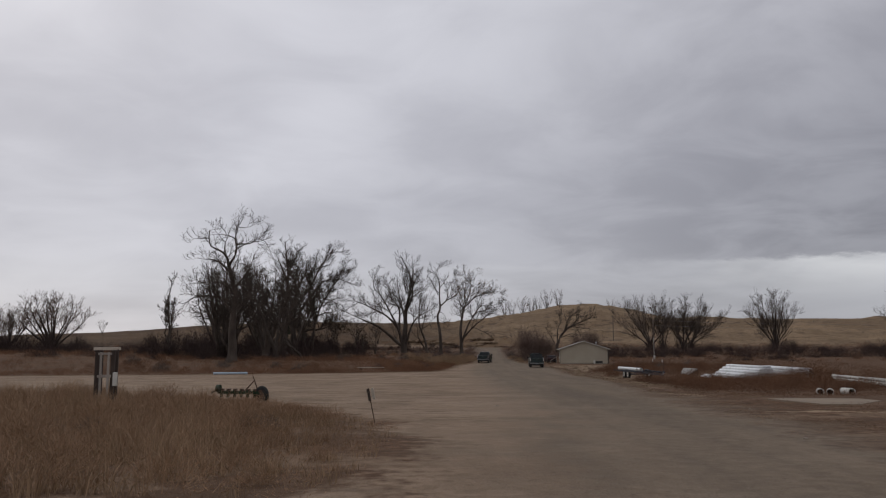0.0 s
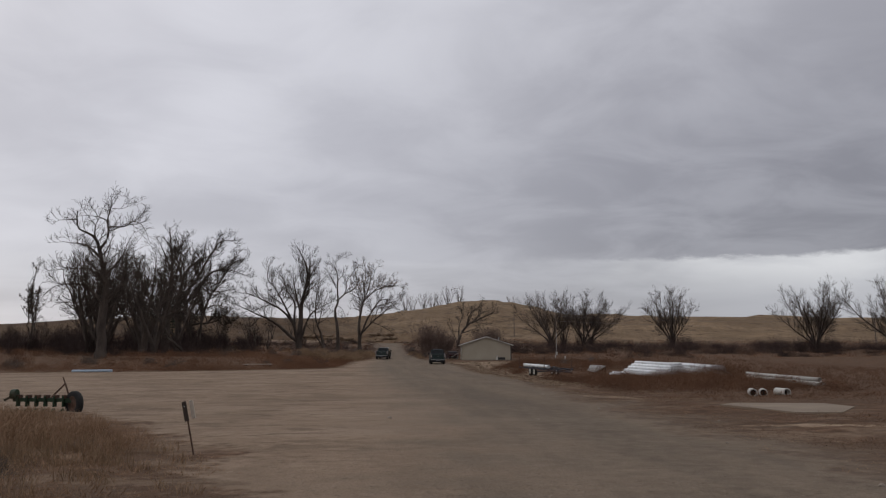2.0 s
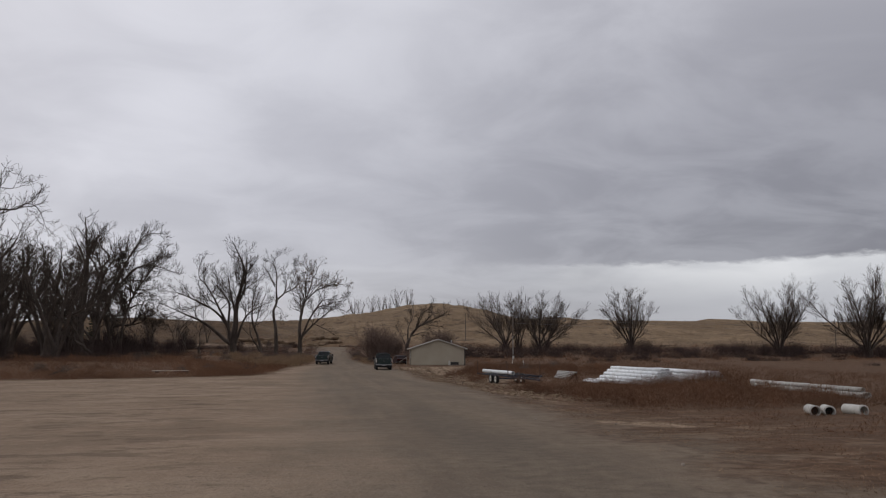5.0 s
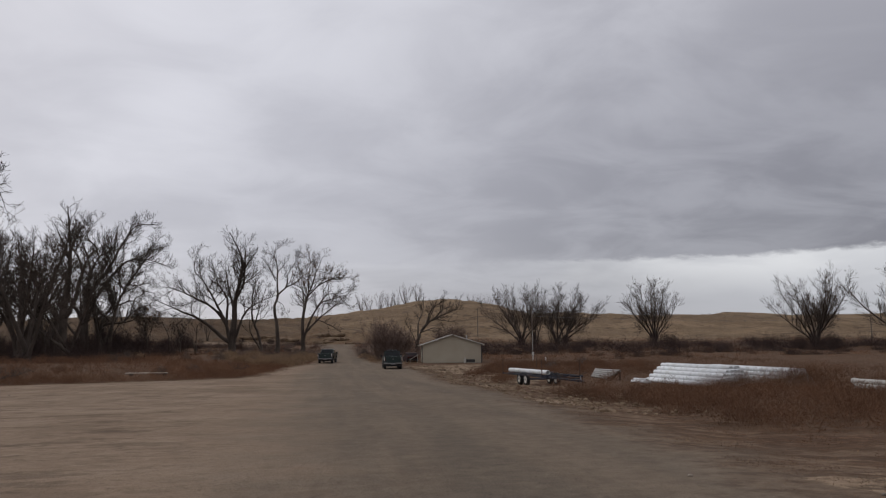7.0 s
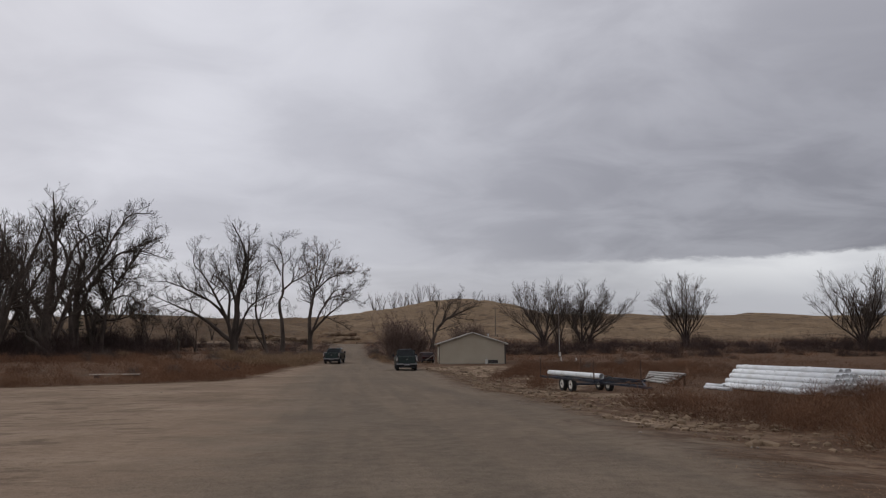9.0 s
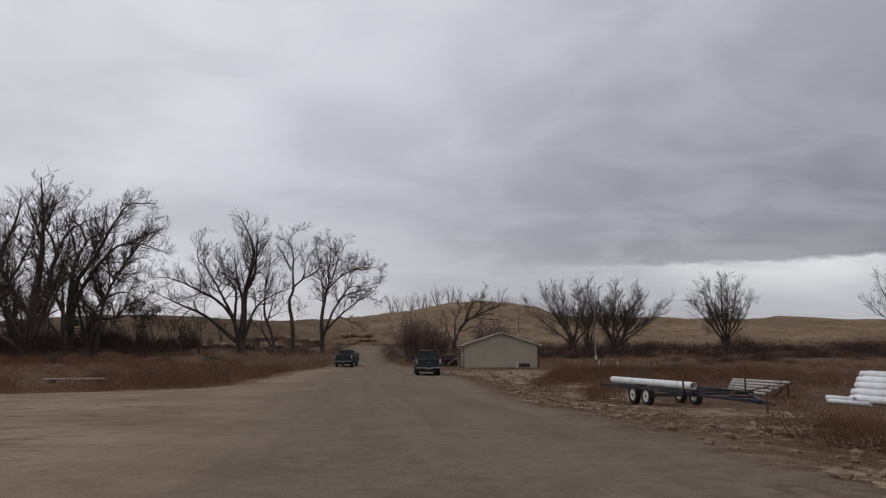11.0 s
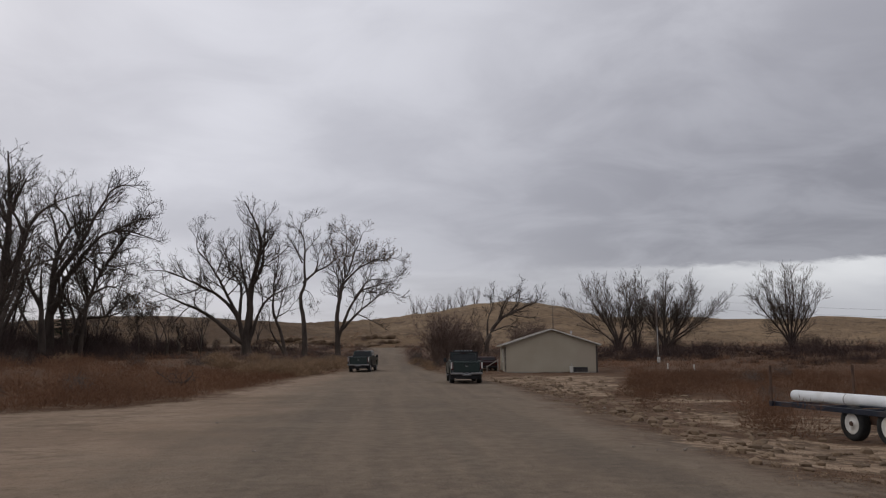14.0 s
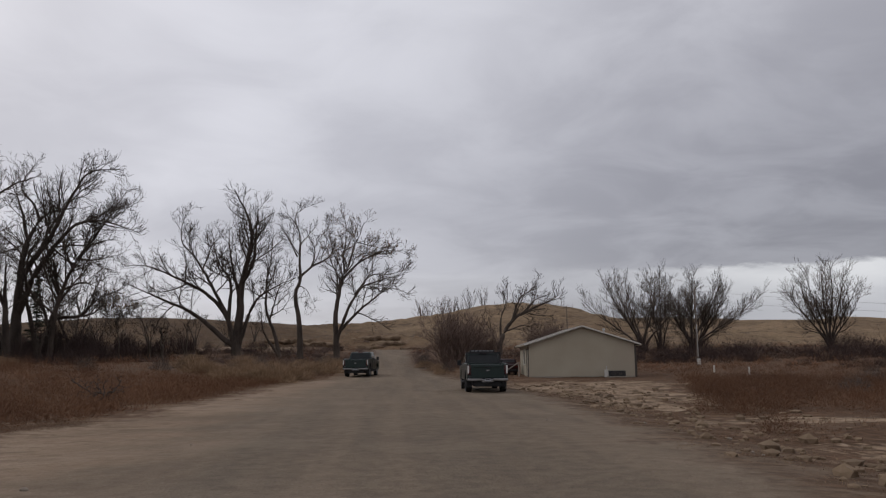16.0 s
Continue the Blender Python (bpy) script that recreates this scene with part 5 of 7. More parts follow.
    near = [plant("tumbleweed_bush", fuzzy_bush(190 + i, 0.95, 1.8, 8, 1500, 0.17, 0.0047, NEARWEED), put(x, y), "tan-brown fluffy dry tumbleweed by the roadside", "bush", "roadside tumbleweeds") for i, (x, y) in enumerate(((-4.6, 12.5), (-6.2, 17.5), (-8.4, 11.5)))]
    for k in range(120):
        y = 6.5 + 28 * rng.random()
        x = float(side_of(ROAD_LEFT, y)) - 0.9 - rng.exponential(6.5)
        if x < -24 or math.hypot(x + 12.5, y - 23.9) < 1.4 or (math.hypot(x + 8.6, y - 27.6) < 2.2) or math.hypot(x + 2.5, y - 16.8) < 0.9 or (y > 24 and x > -11 and rng.random() < 0.8):
            continue
        deep = min(1.0, (float(side_of(ROAD_LEFT, y)) - x) / 4.0)
        place_copy(near[k % 3], x, y, rng.uniform(0, 360), (0.35 + 0.6 * deep) * rng.uniform(0.6, 1.15), 0.06)
    for k in range(48):
        more.append((rng.uniform(14.5, 27.5), rng.uniform(46, 66), rng.uniform(0.8, 1.3)))
    for k in range(44):
        more.append((rng.uniform(17, 36), rng.uniform(100, 122), rng.uniform(0.7, 1.15)))
    for i, (x, y, s) in enumerate(more):
        if -15.2 < x < -9.0 and 91.5 < y < 97:
            continue
        if side_of(ROAD_LEFT, y) - 1.2 < x < side_of(ROAD_RIGHT, y) + 2.5 or (12.5 < x < 16.2 + (y - 101) * 0.35 and 96 < y < 142) or (24.3 < x < 31.5 and 75 < y < 86) or (16.3 < x < 20 and 74 < y < 87) or (18.5 < x < 25.2 and 66 < y < 83):
            continue
        place_copy(red[i % 3], x, y, rng.uniform(0, 360), s)


shrubs()


# ---- weeds ----
def blades(name, spots, mat, label, seed, width, segments=1):
    """Tufts of thin stems: spots are (x, y, height, spread, count)."""
    rng = np.random.default_rng(seed)
    s = np.array(spots, float)
    idx = np.repeat(np.arange(len(s)), s[:, 4].astype(int))
    k = len(idx)
    a, q = rng.uniform(0, 6.283, k), rng.random(k)
    h = s[idx, 2] * rng.uniform(0.45, 1.1, k)
    rr = s[idx, 3] * 0.55 * np.sqrt(rng.random(k))
    c = rng.uniform(0, 6.283, k)
    x0, y0 = s[idx, 0] + np.cos(c) * rr, s[idx, 1] + np.sin(c) * rr
    root = np.stack([x0, y0, height(x0, y0) - 0.02], 1)
    lean = np.stack([np.cos(a) * q, np.sin(a) * q, np.zeros(k)], 1) * (0.75 * h)[:, None]
    tip = root + lean + np.stack([np.zeros(k), np.zeros(k), h * (1 - 0.25 * q)], 1)
    side = unit(np.cross(tip - root, rng.normal(0, 1, (k, 3)))) * (width * rng.uniform(0.6, 1.3, k))[:, None]
    if segments == 1:
        up = (0.62 * rng.random(k) ** 0.8)[:, None] * (rng.random(k) < 0.7)[:, None]
        root = root + (tip - root) * up + rng.normal(0, 0.05, (k, 3)) * (up > 0)
        tip = root + (tip - root) * 0.75 + rng.normal(0, 0.09, (k, 3)) * (h * (1 - 0.6 * up[:, 0]))[:, None]
        co = np.stack([root - side, root + side, tip], 1).reshape(-1, 3)
        fa = np.arange(k * 3).reshape(-1, 3)
    else:
        mid = root + (tip - root) * 0.55 - lean * 0.22
        co = np.stack([root - side, root + side, mid + side * 0.8, mid - side * 0.8, tip], 1).reshape(-1, 3)
        b = np.arange(k)[:, None] * 5
        fa = np.concatenate([b + np.array([0, 1, 2]), b + np.array([0, 2, 3]), b + np.array([3, 2, 4])])
    tagged(new(name, arrays_mesh(name, co, fa, mat, False)), label, "weeds", kind="stuff")


def brush_field(name, spots, mat, label, seed, width, size):
    """Low fluffy domes of fine dry stalks grown into one another: spots are (x, y, height, spread, count)."""
    rng = np.random.default_rng(seed)
    s = np.array(spots, float)
    idx = np.repeat(np.arange(len(s)), s[:, 4].astype(int))
    k = len(idx)
    v = unit(rng.normal(0, 1, (k, 3)))
    v[:, 2] = np.abs(v[:, 2])
    out = (0.25 + 0.75 * rng.random(k) ** 0.6) * rng.uniform(0.7, 1.05, k)
    tall, wide = s[idx, 2], s[idx, 3]
    x0, y0 = s[idx, 0] + v[:, 0] * out * wide * 0.62, s[idx, 1] + v[:, 1] * out * wide * 0.62
    p = np.stack([x0, y0, height(x0, y0) + v[:, 2] * out * tall * 0.85], 1)
    way = unit(v * np.array([1, 1, 0.8]) + np.array([0, 0, 0.45]) + rng.normal(0, 0.5, (k, 3)))
    tip = p + way * (size * np.minimum(1.0, tall / 0.5) * rng.uniform(0.5, 1.3, k))[:, None]
    side = unit(np.cross(way, rng.normal(0, 1, (k, 3)))) * (width * rng.uniform(0.6, 1.4, k))[:, None]
    co = np.stack([p - side, p + side, tip], 1).reshape(-1, 3)
    tagged(new(name, arrays_mesh(name, co, np.arange(k * 3).reshape(-1, 3), mat, False)), label, "weeds", kind="stuff")


def weed_fields():
    rng = np.random.default_rng(5)
    near, low = [], []
    while len(near) < 1500:
        y = rng.uniform(6, 40)
        edge = float(side_of(ROAD_LEFT, y))
        x = edge - 0.5 - rng.exponential(7.0)
        if x < -34:
            continue
        deep = min(1.0, (edge - x) / 3.5)
        thick = 0.6 + 0.4 * math.sin(x * 0.9 + y * 0.55) * math.cos(y * 0.4 - x * 0.23)
        if rng.random() > 0.25 + 0.75 * thick * (0.35 + 0.65 * deep):
            continue
        lump = 0.62 + 0.38 * math.sin(x * 0.55 + 0.4) * math.cos(y * 0.48 + x * 0.2)
        near.append((x, y, 0.85 * (0.20 + 0.80 * deep ** 1.3 * lump + 0.34 * min(1.0, max(0.0, (edge - x) / 9 - 0.3))) * rng.uniform(0.55, 1.2), 0.42, 22 + 24 * deep))
    brush_field("weed_patch", [(a, b, c, 0.9, d * 2.0) for i, (a, b, c, e, d) in enumerate(near) if i % 5 < 3], NEARWEED, "dry brown roadside weeds", 6, 0.0042, 0.17)
    blades("straw_grass", [s for i, s in enumerate(near) if i % 5 >= 3], STRAW, "dry straw-coloured grass among the weeds", 7, 0.0058, 2)
    belt, right = [], []
    while len(belt) < 3000:
        x, y = rng.uniform(-62, 1), rng.uniform(77, 140)
        if x > side_of(ROAD_LEFT, y) - 0.4:
            continue
        front = min(1.0, float(side_of(ROAD_LEFT, y) - x) / 3 + 0.2)
        if rng.random() > 0.75 + 0.35 * math.sin(x * 0.35 + 1.0) * math.cos(y * 0.22) and y > 84:
            continue
        if -14.8 < x < -9.4 and 92.0 < y < 96.4:
            continue
        belt.append((x, y, rng.uniform(0.3, 0.75) * (0.4 + 0.6 * front), 0.9, 48))
    for i in range(900):
        y = rng.uniform(84, 128)
        x = float(side_of(ROAD_LEFT, y)) - 0.8 - rng.exponential(8.0)
        if -14.8 < x < -9.4 and 92.0 < y < 96.4:
            continue
        belt.append((x, y, rng.uniform(0.55, 1.0) * min(1.0, 0.4 + (float(side_of(ROAD_LEFT, y)) - x) / 4), 0.9, 50))
    for i in range(210):
        y = rng.uniform(84, 126)
        off = 1.4 + rng.exponential(9.0)
        x = float(side_of(ROAD_LEFT, y)) - off
        if x < -60 or (-15.6 < x < -8.6 and 91.0 < y < 97.2):
            continue
        belt.append((x, y, rng.uniform(0.75, 1.25) * min(1.0, 0.45 + off / 6), rng.uniform(1.5, 2.6), 260))
    brush_field("weed_belt", belt, REDSHRUB, "belt of dry red-brown weeds beside the lot", 8, 0.0085, 0.2)
    while len(right) < 3000:
        x, y = rng.uniform(9, 62), rng.uniform(16, 158)
        e = float(side_of(ROAD_RIGHT, y))
        if x < e + 0.3:
            continue
        bare = max([1.0 - math.hypot((x - a) / (ra * 1.15), (y - b) / (rb * 1.15)) for a, b, ra, rb in PALE_SPOTS])
        if bare > 0 and rng.random() < 0.985:
            continue
        if (14.4 < x < 25.5 and 125 < y < 142) or (11 < x < 16 and 23.5 < y < 30):
            continue
        deep = min(1.0, (x - e) / 8)
        if rng.random() > 0.30 + 0.7 * deep or (deep < 0.45 and rng.random() < 0.75):
            continue
        tall = rng.uniform(0.30, 0.85) * (0.22 + 0.78 * deep)
        if 24.0 < x < 31.5 and 74.5 < y < 86:
            tall *= 0.35
        if y < 46:
            tall *= 0.6
        if 23.5 < x < 33 and 66 < y < 73:
            tall *= 1.35
        if 18.5 < x < 25.2 and 66 < y < 83:
            tall *= 0.4
        right.append((x, y, tall, 1.2, 62))
    for k in range(560):
        y = rng.uniform(100.3, 124)
        x = 16.2 + (y - 101) * 0.35 + rng.exponential(6.0)
        right.append((x, y, rng.uniform(0.55, 1.0), 1.2, 78))
    for x0, x1, y0, y1, n in ((14, 28, 45, 68, 620), (24, 44, 93, 126, 520)):
        for k in range(n):
            x, y = rng.uniform(x0, x1), rng.uniform(y0, y1)
            if x > float(side_of(ROAD_RIGHT, y)) + 3.5:
                right.append((x, y, rng.uniform(0.5, 0.95), 1.3, 74))
    for k in range(26):
        u = (k + 0.5) / 26
        right.append((23.9 + 7.6 * u + rng.normal(0, 0.2), 69.3 - 0.9 * u + rng.normal(0, 0.4), (0.60 + 0.85 * u) * rng.uniform(0.8, 1.15), 1.8, 330))
    brush_field("weed_field", right, REDSHRUB, "field of dry red-brown weeds", 9, 0.0068, 0.18)
    tufts = []
    while len(tufts) < 900:
        y = rng.uniform(12, 150)
        e = float(side_of(ROAD_RIGHT, y))
        x = e + rng.uniform(-0.3, 8)
        if (14.4 < x < 25.5 and 127 < y < 142) or (11 < x < 16 and 23.5 < y < 30):
            continue
        if max([1.0 - math.hypot((x - a) / ra, (y - b) / rb) for a, b, ra, rb in PALE_SPOTS]) > -0.1 and rng.random() < 0.9:
            continue
        tufts.append((x, y, rng.uniform(0.05, 0.16), 0.6, 26))
    mats = []
    while len(mats) < 1100:
        y = rng.uniform(14, 150)
        e = float(side_of(ROAD_RIGHT, y))
        x = e + 0.4 + rng.exponential(5.0)
        if x > e + 16 or (14.4 < x < 25.5 and 127 < y < 142) or (10.8 < x < 16 and 23.5 < y < 30):
            continue
        if math.sin(x * 1.1 + 0.5 * y) * math.cos(y * 0.37 - x * 0.4) + 0.6 * math.sin(y * 0.9 + 2.0 * x) < 0.15:
            continue
        mats.append((x, y, rng.uniform(0.06, 0.20), rng.uniform(0.8, 1.5), 70))
    # mats added along the belt's front edge to draw its dark shadow line
    for k in range(420):
        y = 76.5 + 20 * rng.random() ** 1.6
        x = float(side_of(ROAD_LEFT, y)) - rng.uniform(0.0, 0.9)
        if x > -60:
            mats.append((x, y, rng.uniform(0.10, 0.26), 1.1, 60))
    brush_field("weed_mats", mats, MATWEED, "low matted dead brown weeds on the verge and the belt shadow line", 14, 0.0052, 0.10)
    brush_field("short_grass", tufts, STRAW, "short dry grass tufts on the road verge", 10, 0.006, 0.12)
    far = []
    while len(far) < 2200:
        x, y = rng.uniform(-120, 150), rng.uniform(140, 240)
        if side_of(ROAD_LEFT, y) - 1.5 < x < side_of(ROAD_RIGHT, y) + 1.5:
            continue
        far.append((x, y, rng.uniform(0.4, 1.0), 1.5, 30))
    for i in range(900):
        far.append((rng.uniform(-135, -58), rng.uniform(86, 150), rng.uniform(0.5, 1.0), 1.6, 30))
    brush_field("far_weeds", far, REDSHRUB, "far dry brown weeds below the trees", 12, 0.02, 0.4)
    hillside = []
    while len(hillside) < 1500:
        x, y = rng.uniform(-200, 260), rng.uniform(215, 470)
        hillside.append((x, y, rng.uniform(0.3, 0.8), 1.3, 16))
    blades("hill_scrub", hillside, SAGE, "scattered grey scrub on the hillside", 13, 0.035)


weed_fields()


# ---- house ----
def house():
    x0, x1, y0, y1 = 0.0, 8.0, 0.0, 8.0
    xm, top, apex = (x0 + x1) / 2, 2.50, 3.78
    g = 0.0
    h = thing("house", pose(15.78, 133.4, 0.0, 0, 0, -4.9), "small beige gabled house with pale trim", "house")
    t = 0.15

    def gable(y):
        bm = bmesh.new()
        pts = [(x0, g - 0.2), (x1, g - 0.2), (x1, top), (xm, apex), (x0, top)]
        a = [bm.verts.new((x, y, z)) for x, z in pts]
        f = bm.faces.new(a)
        r = bmesh.ops.extrude_face_region(bm, geom=[f])
        bmesh.ops.translate(bm, vec=(0, t, 0), verts=[v for v in r["geom"] if isinstance(v, bmesh.types.BMVert)])
        bmesh.ops.recalc_face_normals(bm, faces=bm.faces[:])
        return bm

    part("gable_wall", gable(y0), STUCCO, h)
    part("gable_wall", gable(y1 - t), STUCCO, h)
    part("side_wall", boxes(((x1 - t / 2, (y0 + y1) / 2, (top + g - 0.2) / 2), (t, y1 - y0 - 2 * t - 0.004, top - g + 0.2))), STUCCO, h)
    # west wall with a door and a window
    def wall_piece(ya, yb, za, zb):
        return ((x0 + t / 2, (ya + yb) / 2, (za + zb) / 2), (t, yb - ya, zb - za))
    part("side_wall", boxes(wall_piece(y0 + t, 0.9, -0.2, top), wall_piece(0.9, 1.8, 2.1, top), wall_piece(1.8, 3.2, -0.2, top), wall_piece(3.2, 4.4, -0.2, 1.0), wall_piece(3.2, 4.4, 2.1, top), wall_piece(4.4, y1 - t, -0.2, top)), STUCCO, h)
    door = part("door", boxes(((x0 + 0.06, 1.35, 1.02), (0.05, 0.88, 2.1), 0.01), ((x0 + 0.03, 1.35, 1.5), (0.03, 0.6, 0.7), 0.01), ((x0 + 0.03, 1.35, 0.55), (0.03, 0.6, 0.7), 0.01)), DOORPAINT, h, "pale cream panel door")
    part("door_handle", tubes_bm(((x0 + 0.03, 1.0, 1.0), (x0 - 0.03, 1.0, 1.0), 0.03, 8)), GALV, door)
    win = part("window", boxes(((x0 + 0.09, 3.8, 1.55), (0.02, 1.18, 1.08))), AUTOGLASS, h, "dark window pane")
    part("window_frame", boxes(((x0 - 0.01, 3.8, 2.13), (0.06, 1.36, 0.08)), ((x0 - 0.01, 3.8, 0.96), (0.08, 1.36, 0.08)), ((x0 - 0.01, 3.17, 1.55), (0.06, 0.08, 1.1)), ((x0 - 0.01, 4.43, 1.55), (0.06, 0.08, 1.1)), ((x0 + 0.05, 3.8, 1.55), (0.04, 0.05, 1.08))), WHITETRIM, win)
    part("door_frame", boxes(((x0 - 0.012, 0.84, 1.05), (0.05, 0.1, 2.2)), ((x0 - 0.012, 1.86, 1.05), (0.05, 0.1, 2.2)), ((x0 - 0.012, 1.35, 2.16), (0.05, 0.92, 0.1))), DARKTRIM, h, "dark brown door frame")
    # roof
    slope = math.atan2(apex - top, xm - x0)
    over, front = 0.36, 0.34
    for sgn in (-1, 1):
        ln = math.hypot(xm - x0, apex - top) + over
        c = Vector((xm + sgn * math.cos(slope) * ln / 2, (y0 + y1) / 2, apex + 0.07 - math.sin(slope) * ln / 2))
        rot = Matrix.Rotation(sgn * slope, 4, "Y")
        roof = part("roof", box(bmesh.new(), c, (ln, y1 - y0 + 2 * front - 0.08, 0.10), 0.0, rot), SHINGLE, h, "brown-grey shingled roof slope")
        for yy in (y0 - front, y1 + front):
            part("fascia", box(bmesh.new(), (c.x, yy, c.z + 0.0), (ln + 0.02, 0.04, 0.10), 0.008, rot), WHITETRIM, roof, "off-white fascia board")
        ex, ez = xm + sgn * math.cos(slope) * ln, apex + 0.07 - math.sin(slope) * ln
        part("gutter", boxes(((ex + sgn * 0.03, (y0 + y1) / 2, ez - 0.03), (0.09, y1 - y0 + 2 * front, 0.10), 0.02)), STUCCO, roof, "beige rain gutter")
        part("soffit", boxes(((xm + sgn * ((xm - x0) + 0.21), (y0 + y1) / 2, top - 0.13), (0.36, y1 - y0 + 2 * front - 0.1, 0.03))), STUCCO, roof)
    for bx in (x0 - 0.03, x1 + 0.03):
        part("downspout", boxes(((bx + (0.03 if bx > xm else -0.03), y0 + 0.06, 1.15), (0.07, 0.09, 2.3), 0.015)), DARKTRIM, h, "thin dark corner downspout")
        part("corner_trim", boxes(((bx + (-0.055 if bx > xm else 0.055), y0 - 0.014, 1.2), (0.10, 0.024, 2.55))), DARKTRIM if bx > xm else STUCCO, h)
    part("roof_vent", tubes_bm(((6.25, 3.0, 2.8), (6.25, 3.0, 3.62), 0.06, 10), ((6.25, 3.0, 3.62), (6.25, 3.0, 3.75), 0.12, 10, 0.09)), GALV, h, "galvanised roof vent pipe")
    part("roof_vent", tubes_bm(((5.85, 4.6, 2.9), (5.85, 4.6, 3.55), 0.05, 10)), GALV, h, "galvanised roof vent pipe")
    part("foundation", boxes((((x0 + x1) / 2, (y0 + y1) / 2, -0.02), (x1 - x0 + 0.05, y1 - y0 + 0.05, 0.28))), CONCRETE, h, "concrete foundation strip")
    # cooler beside the wall
    z = zat(22.1, 132.5)
    u = thing("cooling_unit", pose(22.1, 132.1, z, 0, 0, -5.3), "dark low air conditioning unit by the wall", "air conditioner")
    part("casing", boxes(((0, 0, 0.27), (1.15, 0.7, 0.40), 0.02)), BLACKTRIM, u)
    part("grille", boxes(*[((-0.45 + 0.09 * i, -0.356, 0.27), (0.03, 0.012, 0.32)) for i in range(11)]), DARKTRIM, u)
    part("slab", boxes(((0, 0, 0.03), (1.5, 0.85, 0.08), 0.01)), CONCRETE, u)
    v = thing("meter_box", pose(21.33, 132.2, zat(21.3, 132.2), 0, 0, -5.3), "small white utility box by the house wall", "utility box")
    part("casing", boxes(((0, 0, 0.24), (0.28, 0.22, 0.5), 0.02)), WHITETRIM, v)
    part("lid", boxes(((0, 0, 0.51), (0.32, 0.26, 0.05), 0.01)), WHITETRIM, v)
    part("conduit", tubes_bm(((0.05, 0.12, 0), (0.05, 0.12, 0.8), 0.025, 8)), GALV, v)
    w = thing("stair_rail", pose(15.1, 135.0, 0.0), "pale wooden handrail by the side door", "railing")
    part("rail", boxes(((-0.35, 0, 0.85), (1.3, 0.06, 0.07), 0.005, Matrix.Rotation(radians(-32), 4, "Y"))), GREYWOOD, w)
    part("post", boxes(((-0.85, 0, 0.28), (0.07, 0.07, 0.75), 0.005)), GREYWOOD, w)
    part("post", boxes(((0.15, 0, 0.55), (0.07, 0.07, 1.25), 0.005)), GREYWOOD, w)


house()


# ---- vehicles ----
def wheel(parent, name, c, r, w, rim_mat, sides=28):
    o = thing(name, pose(*c), "", "")
    for k in ("label", "category"):
        if k in o.keys():
            del o[k]
    o.parent = parent
    ty = part("tyre", lathe([(-w * 0.42, r * 0.60), (-w * 0.5, r * 0.80), (-w * 0.46, r * 0.95), (-w * 0.3, r), (w * 0.3, r), (w * 0.46, r * 0.95), (w * 0.5, r * 0.80), (w * 0.42, r * 0.60)], sides), RUBBER, o)
    part("rim", lathe([(-w * 0.40, 0.001), (-w * 0.44, r * 0.16), (-w * 0.34, r * 0.2), (-w * 0.26, r * 0.48), (-w * 0.42, r * 0.58), (-w * 0.40, r * 0.62), (w * 0.40, r * 0.62), (w * 0.42, r * 0.58), (w * 0.26, r * 0.48), (w * 0.34, r * 0.2), (w * 0.44, r * 0.16), (w * 0.40, 0.001)], sides), rim_mat, o)
    return o


